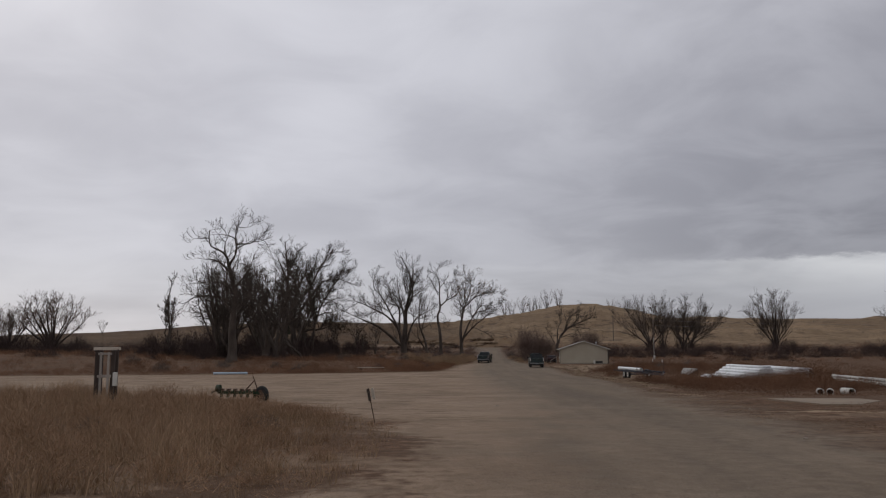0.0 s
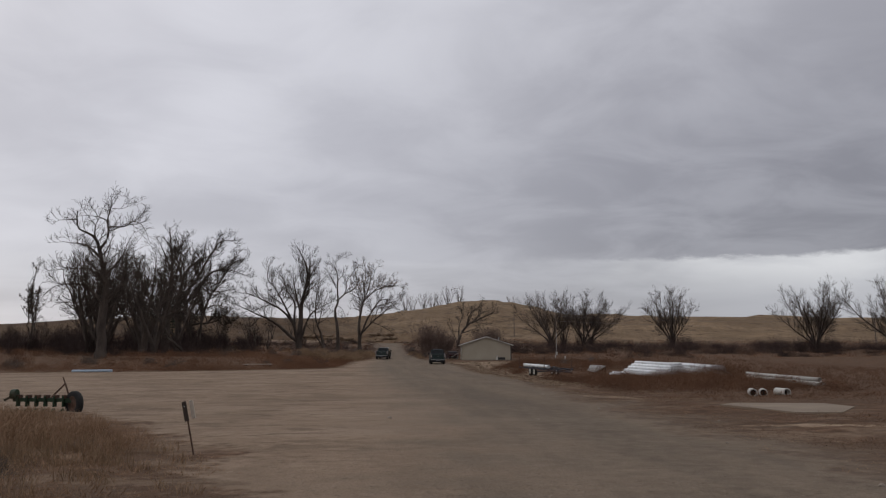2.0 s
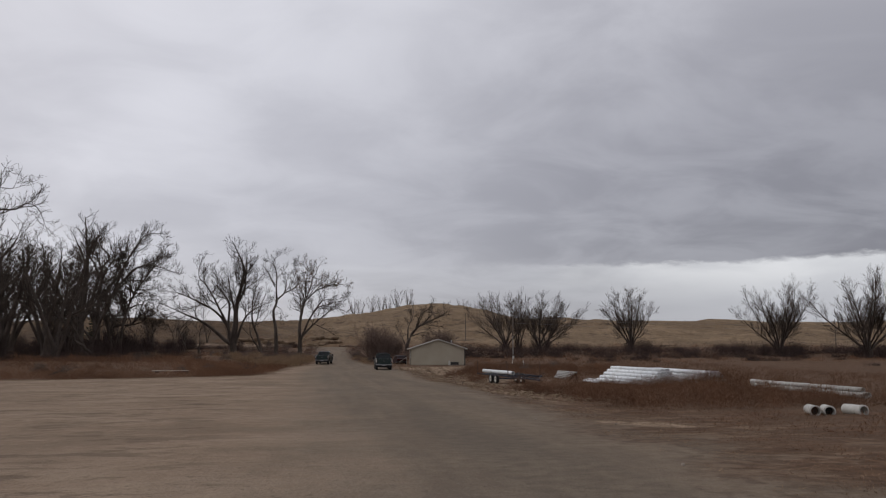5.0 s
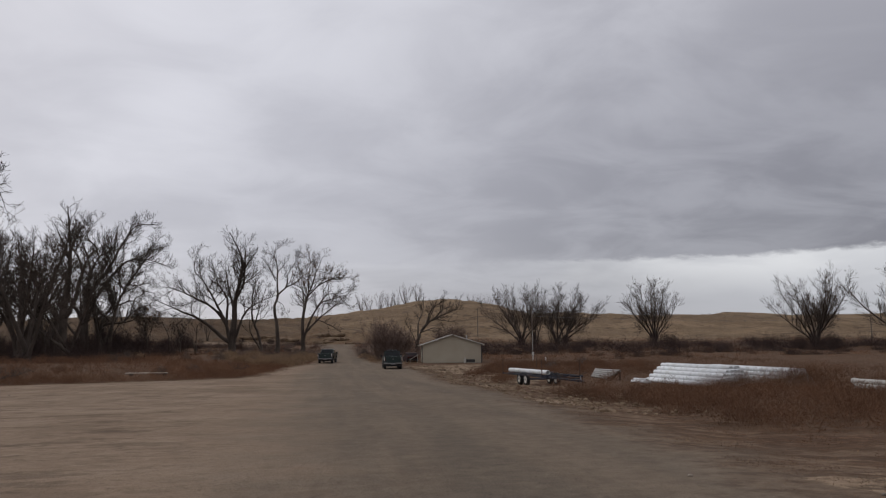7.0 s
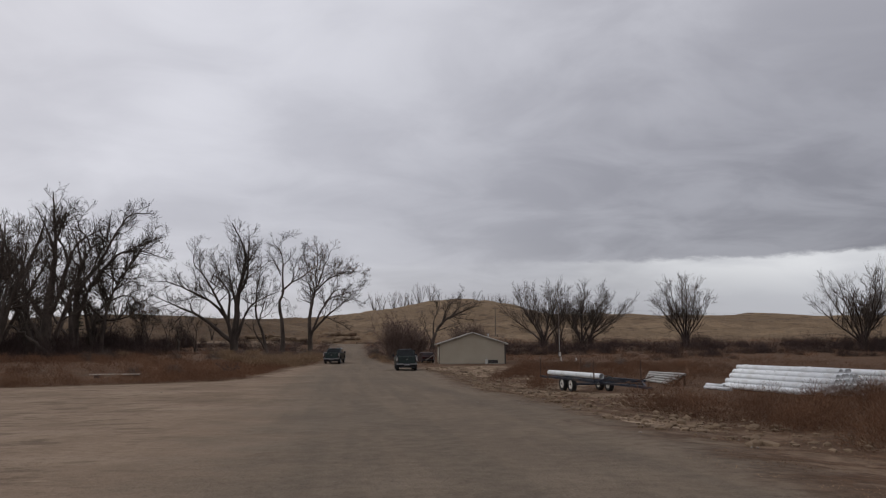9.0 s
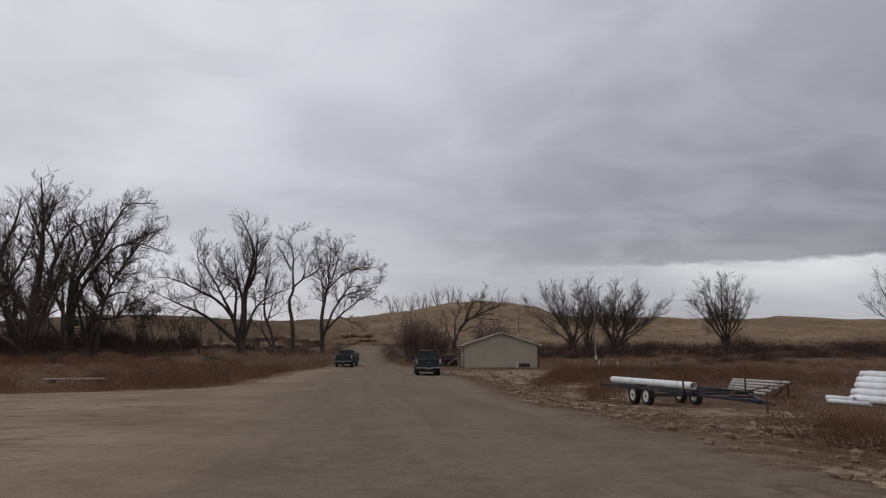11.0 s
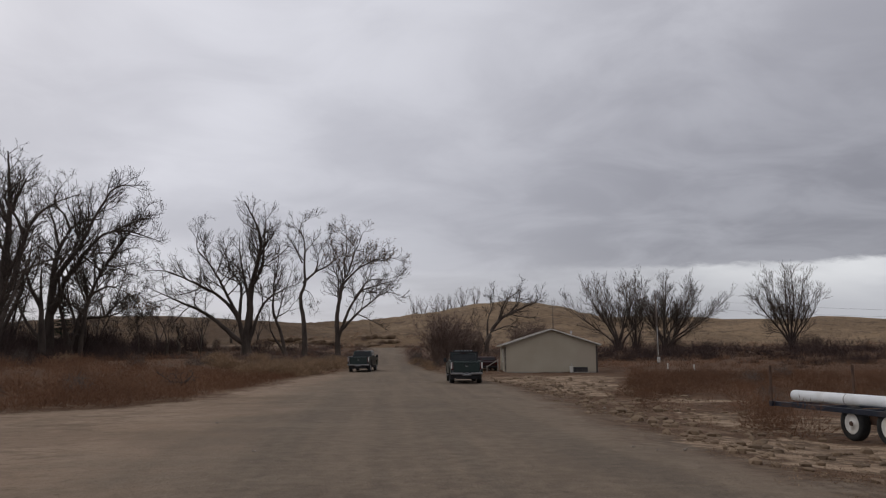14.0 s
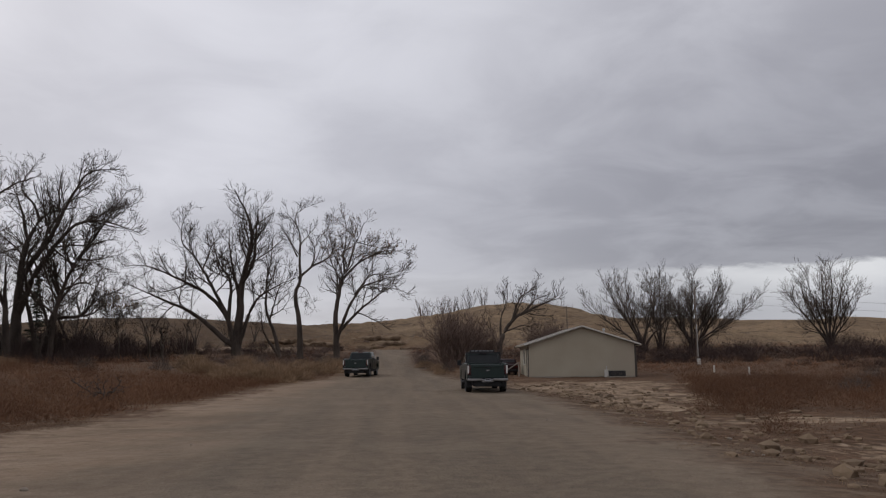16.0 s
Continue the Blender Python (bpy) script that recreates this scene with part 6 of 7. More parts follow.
def pickup(m, label, light_bar):
    """Rear axle to the south; y runs forward from the rear bumper."""
    t = thing("pickup_truck", m, label, "pickup truck", "green pickup trucks")
    W = 1.0
    bed_side = [(0.12, 0.62), (0.72, 0.62), (0.80, 0.86), (1.02, 1.03), (1.42, 1.03), (1.64, 0.86), (1.72, 0.62), (2.28, 0.62), (2.28, 1.42), (0.12, 1.40)]
    for s in (-1, 1):
        part("bed_side", extrude(bed_side, s * 0.90, s * W, 0.02), GREENPAINT, t)
        part("wheel_arch", lathe([(s * 0.995, 0.47), (s * 1.015, 0.49), (s * 1.015, 0.53), (s * 0.995, 0.55)], 28), BLACKTRIM, t).location = (0, 1.22, 0.56)
    part("bed_floor", boxes(((0, 1.2, 0.72), (1.80, 2.16, 0.06))), BLACKTRIM, t)
    part("bed_front", boxes(((0, 2.25, 1.08), (1.80, 0.05, 0.66))), GREENPAINT, t)
    gate = part("tailgate", boxes(((0, 0.09, 1.04), (1.62, 0.07, 0.66), 0.025), ((0, 0.06, 1.26), (1.40, 0.05, 0.10), 0.02)), GREENPAINT, t)
    part("badge", lathe([(0.03, 0.001), (0.012, 0.10), (0.0, 0.11)], 20, "Y"), CHROME, gate, "small oval chrome badge").matrix_basis = Matrix.Translation((0, 0.025, 1.08)) @ Matrix.Diagonal((0.85, 1, 0.36, 1))
    part("gate_handle", boxes(((0, 0.03, 1.25), (0.24, 0.03, 0.06), 0.01)), BLACKTRIM, gate)
    for s in (-1, 1):
        lamp = part("tail_light", boxes(((s * 0.905, 0.10, 1.10), (0.15, 0.08, 0.46), 0.02)), TAILRED, t, "red tail light")
        part("reversing_lens", boxes(((s * 0.945, 0.052, 1.12), (0.08, 0.03, 0.38), 0.008)), LIGHTCLEAR, lamp, "pale reversing lens")
    bump = part("rear_bumper", boxes(((-0.62, 0.0, 0.63), (0.74, 0.20, 0.12), 0.04), ((0.62, 0.0, 0.63), (0.74, 0.20, 0.12), 0.04), ((0, 0.03, 0.57), (0.56, 0.16, 0.14), 0.03)), CHROME, t, "dusty chrome rear bumper")
    # added black panel: stands in for the shade below the bumper
    part("shade_panel", boxes(((0, 0.16, 0.42), (1.30, 0.10, 0.26), 0.03)), BLACKTRIM, t, "black panel standing in for shade under the bumper")
    part("number_plate", boxes(((0, -0.06, 0.62), (0.28, 0.015, 0.13), 0.006)), PLATE, bump, "pale plate with dark bars")
    part("plate_bar", boxes(((0, -0.07, 0.64), (0.22, 0.006, 0.05))), BLACKTRIM, bump)
    part("hitch", boxes(((0, -0.08, 0.47), (0.09, 0.3, 0.09), 0.01)), BLACKTRIM, bump)
    part("chassis", boxes(((-0.42, 3.0, 0.50), (0.10, 5.6, 0.16)), ((0.42, 3.0, 0.50), (0.10, 5.6, 0.16)), ((0, 1.22, 0.40), (1.5, 0.14, 0.14)), ((0, 4.95, 0.40), (1.5, 0.14, 0.14)), ((0.3, 0.5, 0.42), (0.10, 0.9, 0.10))), BLACKTRIM, t)
    part("spare_tyre", lathe([(-0.1, 0.2), (-0.11, 0.34), (0, 0.37), (0.11, 0.34), (0.1, 0.2)], 20, "Z"), RUBBER, t).location = (0, 0.75, 0.50)
    # axle housing, plus two black boxes added as shade between the tyres
    part("axle_and_shade_fill", boxes(((0, 1.22, 0.40), (1.3, 0.26, 0.26), 0.05), ((0, 0.35, 0.50), (1.5, 0.25, 0.18), 0.03), ((0, 2.6, 0.46), (1.7, 3.9, 0.20), 0.03)), BLACKTRIM, t)
    # cab
    cab = [(2.34, 0.58), (4.42, 0.58), (4.55, 0.72), (4.55, 1.28), (2.34, 1.36)]
    part("cab_body", extrude(cab, -W, W, 0.03), GREENPAINT, t)
    bm = bmesh.new()
    lo = [(-0.96, 2.36, 1.33), (0.96, 2.36, 1.33), (0.96, 4.72, 1.27), (-0.96, 4.72, 1.27)]
    hi = [(-0.80, 2.50, 1.93), (0.80, 2.50, 1.93), (0.80, 3.98, 1.95), (-0.80, 3.98, 1.95)]
    a, b = [bm.verts.new(p) for p in lo], [bm.verts.new(p) for p in hi]
    bm.faces.new(a[::-1]), bm.faces.new(b)
    for i in range(4):
        bm.faces.new((a[i], a[(i + 1) % 4], b[(i + 1) % 4], b[i]))
    bmesh.ops.bevel(bm, geom=[e for e in bm.edges if e.verts[0].co.z + e.verts[1].co.z > 3.0], offset=0.07, segments=3, affect="EDGES", profile=0.5)
    part("cab_top", bm, GREENPAINT, t)

    def pane(name, pts, parent, label=""):
        b2 = bmesh.new()
        f = b2.faces.new([b2.verts.new(p) for p in pts])
        r = bmesh.ops.extrude_face_region(b2, geom=[f])
        n = f.normal if f.normal.length else Vector((0, 0, 1))
        b2.normal_update()
        n = f.normal.copy()
        bmesh.ops.translate(b2, vec=n * 0.012, verts=[v for v in r["geom"] if isinstance(v, bmesh.types.BMVert)])
        bmesh.ops.recalc_face_normals(b2, faces=b2.faces[:])
        return part(name, b2, AUTOGLASS, parent, label)
    pane("rear_window", [(-0.80, 2.345, 1.40), (0.80, 2.345, 1.40), (0.72, 2.445, 1.84), (-0.72, 2.445, 1.84)], t, "dark tinted rear window")
    pane("windscreen", [(0.84, 4.64, 1.34), (-0.84, 4.64, 1.34), (-0.72, 4.06, 1.88), (0.72, 4.06, 1.88)], t)
    for s in (-1, 1):
        for ya, yb in ((2.52, 3.25), (3.33, 4.15)):
            pts = [(s * 0.945, ya, 1.40), (s * 0.945, yb + 0.12, 1.38), (s * 0.835, yb - 0.1, 1.83), (s * 0.835, ya + 0.06, 1.83)]
            pane("side_window", pts if s > 0 else pts[::-1], t)
            part("door_handle", boxes(((s * 1.005, ya + 0.12, 1.18), (0.03, 0.16, 0.035), 0.008)), CHROME, t)
        for yy in (2.42, 3.29, 4.36):
            part("door_gap", boxes(((s * 0.998, yy, 0.96), (0.012, 0.014, 0.66))), BLACKTRIM, t)
        mir = part("mirror", boxes(((s * 1.13, 4.20, 1.42), (0.20, 0.12, 0.28), 0.03), ((s * 1.02, 4.22, 1.34), (0.14, 0.05, 0.05), 0.01)), BLACKTRIM, t)
        part("running_board", boxes(((s * 0.98, 3.35, 0.46), (0.18, 1.9, 0.05), 0.015)), BLACKTRIM, t)
        part("mud_flap", boxes(((s * 0.84, 0.70, 0.42), (0.26, 0.015, 0.34))), BLACKTRIM, t)
    # bonnet and front
    hood = [(4.50, 0.62), (4.44, 0.62), (4.44, 1.27), (4.66, 1.29), (5.92, 1.20), (6.02, 1.08), (6.02, 0.62), (5.44, 0.62), (5.36, 0.86), (5.14, 1.03), (4.76, 1.03), (4.56, 0.86)]
    part("front_clip", extrude(hood, -0.99, 0.99, 0.03), GREENPAINT, t)
    part("front_bumper", boxes(((0, 6.08, 0.62), (1.96, 0.2, 0.22), 0.04)), CHROME, t)
    part("brake_light", boxes(((0, 2.47, 1.90), (0.42, 0.03, 0.05), 0.008)), TAILRED, t)
    if light_bar:
        bar = part("light_bar", boxes(((0, 2.95, 2.03), (1.30, 0.24, 0.10), 0.03)), BLACKTRIM, t, "low black roof light bar")
        for dx in (-0.5, -0.3, -0.1, 0.1, 0.3, 0.5):
            part("lens", boxes(((dx, 2.82, 2.03), (0.15, 0.02, 0.045), 0.006)), GREYRIM, bar, "dim grey light bar lens")
        for dx in (-0.6, 0.6):
            part("bracket", boxes(((dx, 2.95, 1.98), (0.05, 0.1, 0.08))), BLACKTRIM, bar)
        rack = part("headache_rack", boxes(((-0.86, 2.32, 1.64), (0.09, 0.06, 0.60), 0.01), ((0.86, 2.32, 1.64), (0.09, 0.06, 0.60), 0.01), ((0, 2.32, 1.93), (1.80, 0.06, 0.08), 0.01), ((0, 2.32, 1.40), (1.70, 0.06, 0.08), 0.01)), BLACKTRIM, t, "black steel rack behind the cab")
    for s in (-1, 1):
        for yy in (1.22, 4.95):
            wheel(t, "wheel", (s * 0.845, yy, 0.40), 0.40, 0.28, GREYRIM)
    return t


pickup(pose(9.95, 112.55, zat(9.9, 114) + 0.0, 0, 0, -1.8), "dark green pickup truck with a roof light bar", True)
pickup(pose(2.62, 136.8, zat(2.6, 138) + 0.02, 0, 0, -8.0), "dark green pickup truck parked beside the brush", False)


def small_car():
    t = thing("compact_car", pose(14.95, 138.2, zat(14.9, 139) - 0.03, 0, 0, 5), "dark red compact car parked beside the house", "car")
    side = [(0.0, 0.35), (0.0, 0.85), (0.35, 0.95), (0.75, 1.32), (1.9, 1.36), (2.55, 0.95), (3.6, 0.80), (3.75, 0.35), (3.4, 0.24), (0.3, 0.24)]
    part("body", extrude(side, -0.80, 0.80, 0.05), REDPAINT, t)
    bm = bmesh.new()
    box(bm, (0, 0.54, 1.12), (1.30, 0.02, 0.30), 0.0, Matrix.Rotation(radians(-43), 4, "X"))
    part("rear_window", bm, BLACKTRIM, t)
    for s in (-1, 1):
        part("side_window", boxes(((s * 0.803, 1.45, 1.12), (0.02, 1.3, 0.28), 0.005)), AUTOGLASS, t)
        part("tail_light", boxes(((s * 0.64, -0.01, 0.72), (0.26, 0.03, 0.13), 0.01)), TAILRED, t)
        for yy in (0.75, 3.0):
            wheel(t, "wheel", (s * 0.72, yy, 0.29), 0.29, 0.18, GREYRIM, 20)
    part("bumper", boxes(((0, -0.03, 0.42), (1.6, 0.10, 0.16), 0.03)), BLACKTRIM, t)


small_car()


# ---- pipes and trailer ----
def pipe_profile(r, length, wall=0.012, bell=True):
    p = [(0.0, r - wall), (0.0, r + (0.018 if bell else 0)), (0.22 if bell else 0.01, r + (0.018 if bell else 0)), (0.27 if bell else 0.02, r), (length, r), (length, r - wall), (0.0, r - wall)]
    return p


def pipe_thing(name, m, r, length, mat, label, group, gates=0, bands=0, bell=True):
    """A hollow pipe along its own y, from the foot of m."""
    t = thing(name, m, label, "pipe", group)
    part("barrel", lathe(pipe_profile(r, length, bell=bell), 20, "Y"), mat, t)
    for i in range(gates):
        part("outlet", boxes(((-r * 0.70, 0.7 + i * (length - 1.2) / max(1, gates - 1), r * 0.68), (0.08, 0.18, 0.08), 0.01)), DARKHOLE, t, "small dark gate outlet")
    for i in range(bands):
        y = length * (0.14, 0.40, 0.70)[i]
        part("joint_band", lathe([(y, r + 0.003), (y + 0.005, r + 0.006), (y + 0.03, r + 0.006), (y + 0.035, r + 0.003)], 20, "Y"), GREYPIPE, t)
    return t


def along(a, b):
    """A pose at a whose y points to b."""
    d = Vector(b) - Vector(a)
    return Matrix.Translation(a) @ d.to_track_quat("Y", "Z").to_matrix().to_4x4()


def trailer():
    g = zat(18.0, 82.4)
    m = pose(18.0, 82.4, g, 0, 0, 5.8)
    t = thing("pipe_trailer", m, "dark blue tandem-axle pipe trailer with upright stakes", "trailer")
    rails = [((s * 1.30, -0.1, 0.76), (0.10, 8.9, 0.13), 0.008) for s in (-1, 1)]
    part("side_rail", boxes(rails[0]), BLUESTEEL, t), part("side_rail", boxes(rails[1]), BLUESTEEL, t)
    for yy in (4.25, 2.6, 1.0, -0.6, -2.2, -4.45):
        part("cross_member", boxes(((0, yy, 0.74), (2.50, 0.09, 0.10), 0.006)), BLUESTEEL, t)
    part("coiled_chain", tubes_bm(((0.25, -4.9, 0.78), (-0.2, -5.3, 0.74), 0.03, 6), ((-0.2, -5.3, 0.74), (0.1, -5.9, 0.70), 0.03, 6)), RUST, t, "rusty chain over the tongue")
    for s in (-1, 1):
        foot, head = Vector((s * 1.22, -4.40, 0.70)), Vector((s * 0.05, -7.05, 0.57))
        turn = (head - foot).to_track_quat("Y", "Z").to_matrix().to_4x4()
        part("tongue_beam", box(bmesh.new(), (foot + head) / 2, (0.09, (head - foot).length, 0.11), 0.006, turn), BLUESTEEL, t)
        for yy in (4.2, -3.95):
            st = part("stake", boxes(((s * 1.38, yy, 1.30), (0.05, 0.07, 1.15), 0.006)), RUST, t, "upright rusty steel stake")
            part("stake_pocket", boxes(((s * 1.38, yy, 0.76), (0.10, 0.13, 0.16), 0.008)), BLUESTEEL, st)
        for yy in (1.02, -0.30):
            wl = wheel(t, "wheel", (s * 1.16, yy - 0.1, 0.44), 0.44, 0.25, WHITERIM)
            part("hub", tubes_bm(((s * 0.06, 0, 0), (s * 0.135, 0, 0), 0.075, 12, 0.06)), RUST, wl, "dark rusty hub")
        part("fender_bar", boxes(((s * 1.10, 0.26, 0.90), (0.22, 0.8, 0.025), 0.006)), BLUESTEEL, t)
    part("tongue_brace", boxes(((0, -5.5, 0.66), (1.36, 0.07, 0.08), 0.006)), BLUESTEEL, t)
    part("centre_beam", boxes(((0, -5.75, 0.60), (0.08, 2.6, 0.09), 0.006)), BLUESTEEL, t)
    part("drawbar", boxes(((0, -7.15, 0.55), (0.11, 0.9, 0.12), 0.008)), BLUESTEEL, t)
    part("coupler", boxes(((0, -7.65, 0.52), (0.13, 0.30, 0.09), 0.02)), RUST, t, "worn rusty hitch coupler")
    part("jack", tubes_bm(((0.0, -7.4, 0.04), (0.0, -7.4, 0.85), 0.035, 8), ((0, -7.4, 0.0), (0, -7.4, 0.04), 0.09, 10), ((0, -7.4, 0.80), (0.16, -7.4, 0.80), 0.014, 6)), RUST, t, "rusty screw jack")
    part("axle", tubes_bm(((-1.0, 0.92, 0.44), (1.0, 0.92, 0.44), 0.045, 8)), BLUESTEEL, t), part("axle", tubes_bm(((-1.0, -0.40, 0.44), (1.0, -0.40, 0.44), 0.045, 8)), BLUESTEEL, t)
    part("spring", boxes(((-1.0, 0.26, 0.55), (0.07, 1.6, 0.22)), ((1.0, 0.26, 0.55), (0.07, 1.6, 0.22))), RUST, t)
    part("rack_bar", boxes(((0.9, -5.3, 0.92), (0.05, 1.9, 0.05), 0.005, Matrix.Rotation(radians(-9), 4, "X"))), RUST, t)
    a, b = Vector(m @ Vector((-0.95, -4.0, 1.02))), Vector(m @ Vector((-0.98, 3.65, 1.02)))
    pipe_thing("trailer_pipe", along(a, b), 0.155, 7.65, WHITEPIPE, "long white plastic pipe lying on the trailer", "", bands=3, bell=False)


trailer()


def pipe_piles():
    rng = random.Random(4)
    gl = "white irrigation pipes in a pile"
    r, w = 0.14, 0.30
    base = Vector((25.1, 79.8, 0))
    way = Vector((0.06, -1, 0)).normalized()
    right = Vector((1, 0.06, 0))
    for row, count in enumerate((11, 9, 7, 5, 3)):
        for i in range(count):
            o = base + right * (i * w + row * w * 1.9) + Vector((0, 0.58 * row + 0.12 * i + rng.uniform(-0.1, 0.1), 0))
            z = zat(o.x, o.y - 4) + r + 0.02 + row * 0.232
            far = o + way * 9.1
            pipe_thing("irrigation_pipe", along((o.x, o.y, z), (far.x, far.y, z + rng.uniform(-0.02, 0.0))), r, 9.1, WHITEPIPE, "white plastic irrigation pipe in a pile", gl, gates=11 if row > 2 and i < 1 else 0)
    g2 = "second pile of white pipes"
    for row, count in enumerate((7, 6, 5, 4)):
        for i in range(count):
            o = Vector((30.2 + i * w + row * w * 0.5, 81.0 + 0.3 * row + rng.uniform(-0.2, 0.2), 0))
            z = zat(30.5, 76) + r + 0.04 + row * 0.262
            pipe_thing("irrigation_pipe", along((o.x, o.y, z), (o.x - 0.5, o.y - 11.4, z)), r, 11.4, WHITEPIPE, "white plastic irrigation pipe half hidden by weeds", g2, gates=5 if i == 0 and row else 0)
    g3 = "long white pipes in the weeds"
    for i, (dx, row) in enumerate(((0, 0), (0.30, 0), (0.15, 1))):
        z = zat(30, 58) + r + 0.03 + row * 0.25
        pipe_thing("irrigation_pipe", along((30.75 + dx, 65.3 + 0.2 * i, z), (28.6 + dx, 51.3 + 0.2 * i, z + 0.12)), 0.13, 14.1, DIRTYPIPE, "long white pipe stained with mud", g3)
    z = zat(23.6, 77)
    pipe_thing("loose_pipe", along((23.7, 79.2, z + 0.11), (24.1, 77.0, z + 0.10)), 0.09, 2.2, WHITEPIPE, "short white pipe lying on the ground", "", bell=False)
    pipe_thing("loose_pipe", along((24.4, 80.4, z + 0.16), (24.7, 78.9, z + 0.15)), 0.12, 1.5, WHITEPIPE, "short white pipe end beside the pile", "", bell=False)
    # aluminium rack
    g4 = "grey aluminium pipes"
    z = zat(24.6, 86)
    for i in range(5):
        x = 23.9 + 0.15 * i
        a, b = (x, 84.6 - 0.30 * i, z + 0.12 + 0.15 * i), (24.55 + 0.08 * i, 90.0, z + 0.12 + 0.13 * i)
        pipe_thing("aluminium_pipe", along(a, b), 0.075, (Vector(b) - Vector(a)).length, GREYPIPE, "weathered grey aluminium pipe on a low rack", g4, bell=False)
    for yy, dx in ((84.2, 0.62), (88.6, 1.0)):
        k = thing("pipe_rack", pose(23.65 + dx, yy, z), "low sloping timber rack under grey pipes", "rack", "pipe racks")
        part("sloping_beam", boxes(((0.06, 0, 0.27), (1.25, 0.12, 0.10), 0.01, Matrix.Rotation(radians(-41), 4, "Y"))), DARKWOOD, k)
        part("leg", boxes(((0.50, 0, 0.30), (0.1, 0.1, 0.66), 0.01)), DARKWOOD, k)
    # culverts
    for x, y, t0 in ((19.30, 41.7, -20), (19.72, 41.5, -24), (20.62, 40.9, 2)):
        zz = zat(x, y + 0.8)
        c = thing("concrete_culvert_pipe", pose(x, y, zz + 0.15, 0, 0, t0), "short pale stained pipe lying in the weeds", "pipe", "short concrete pipes")
        part("barrel", lathe([(0, 0.155), (0, 0.20), (0.10, 0.20), (0.13, 0.185), (0.95, 0.185), (0.95, 0.15), (0.75, 0.15), (0, 0.155)], 20, "Y"), DIRTYPIPE, c)
        # near-black disc across the bore, painted shade for the pipe's inside
        part("bore_shade_disc", lathe([(0.30, 0.001), (0.30, 0.153)], 16, "Y"), DARKHOLE, c)
    z = zat(-25.5, 82.2)
    pipe_thing("blue_pipe", along((-27.0, 80.6, z + 0.13), (-23.6, 81.3, z + 0.13)), 0.12, 3.5, BLUEPIPE, "pale blue plastic pipe at the edge of the lot", "", bell=False)


pipe_piles()


# ---- poles, posts and yard pieces ----
def pole(x, y, tall, r, label, arm=False, name="utility_pole"):
    t = thing(name, pose(x, y, zat(x, y)), label, "pole", "utility poles")
    part("shaft", tubes_bm(((0, 0, -0.3), (0, 0, tall), r, 12, r * 0.65)), POLEWOOD, t)
    if arm:
        ar = part("cross_arm", boxes(((0, 0, tall - 0.5), (1.9, 0.10, 0.11), 0.01)), POLEWOOD, t)
        for dx in (-0.85, -0.3, 0.85):
            part("insulator", tubes_bm(((dx, 0, tall - 0.44), (dx, 0, tall - 0.3), 0.045, 8, 0.03)), BLACKTRIM, ar)
    return t


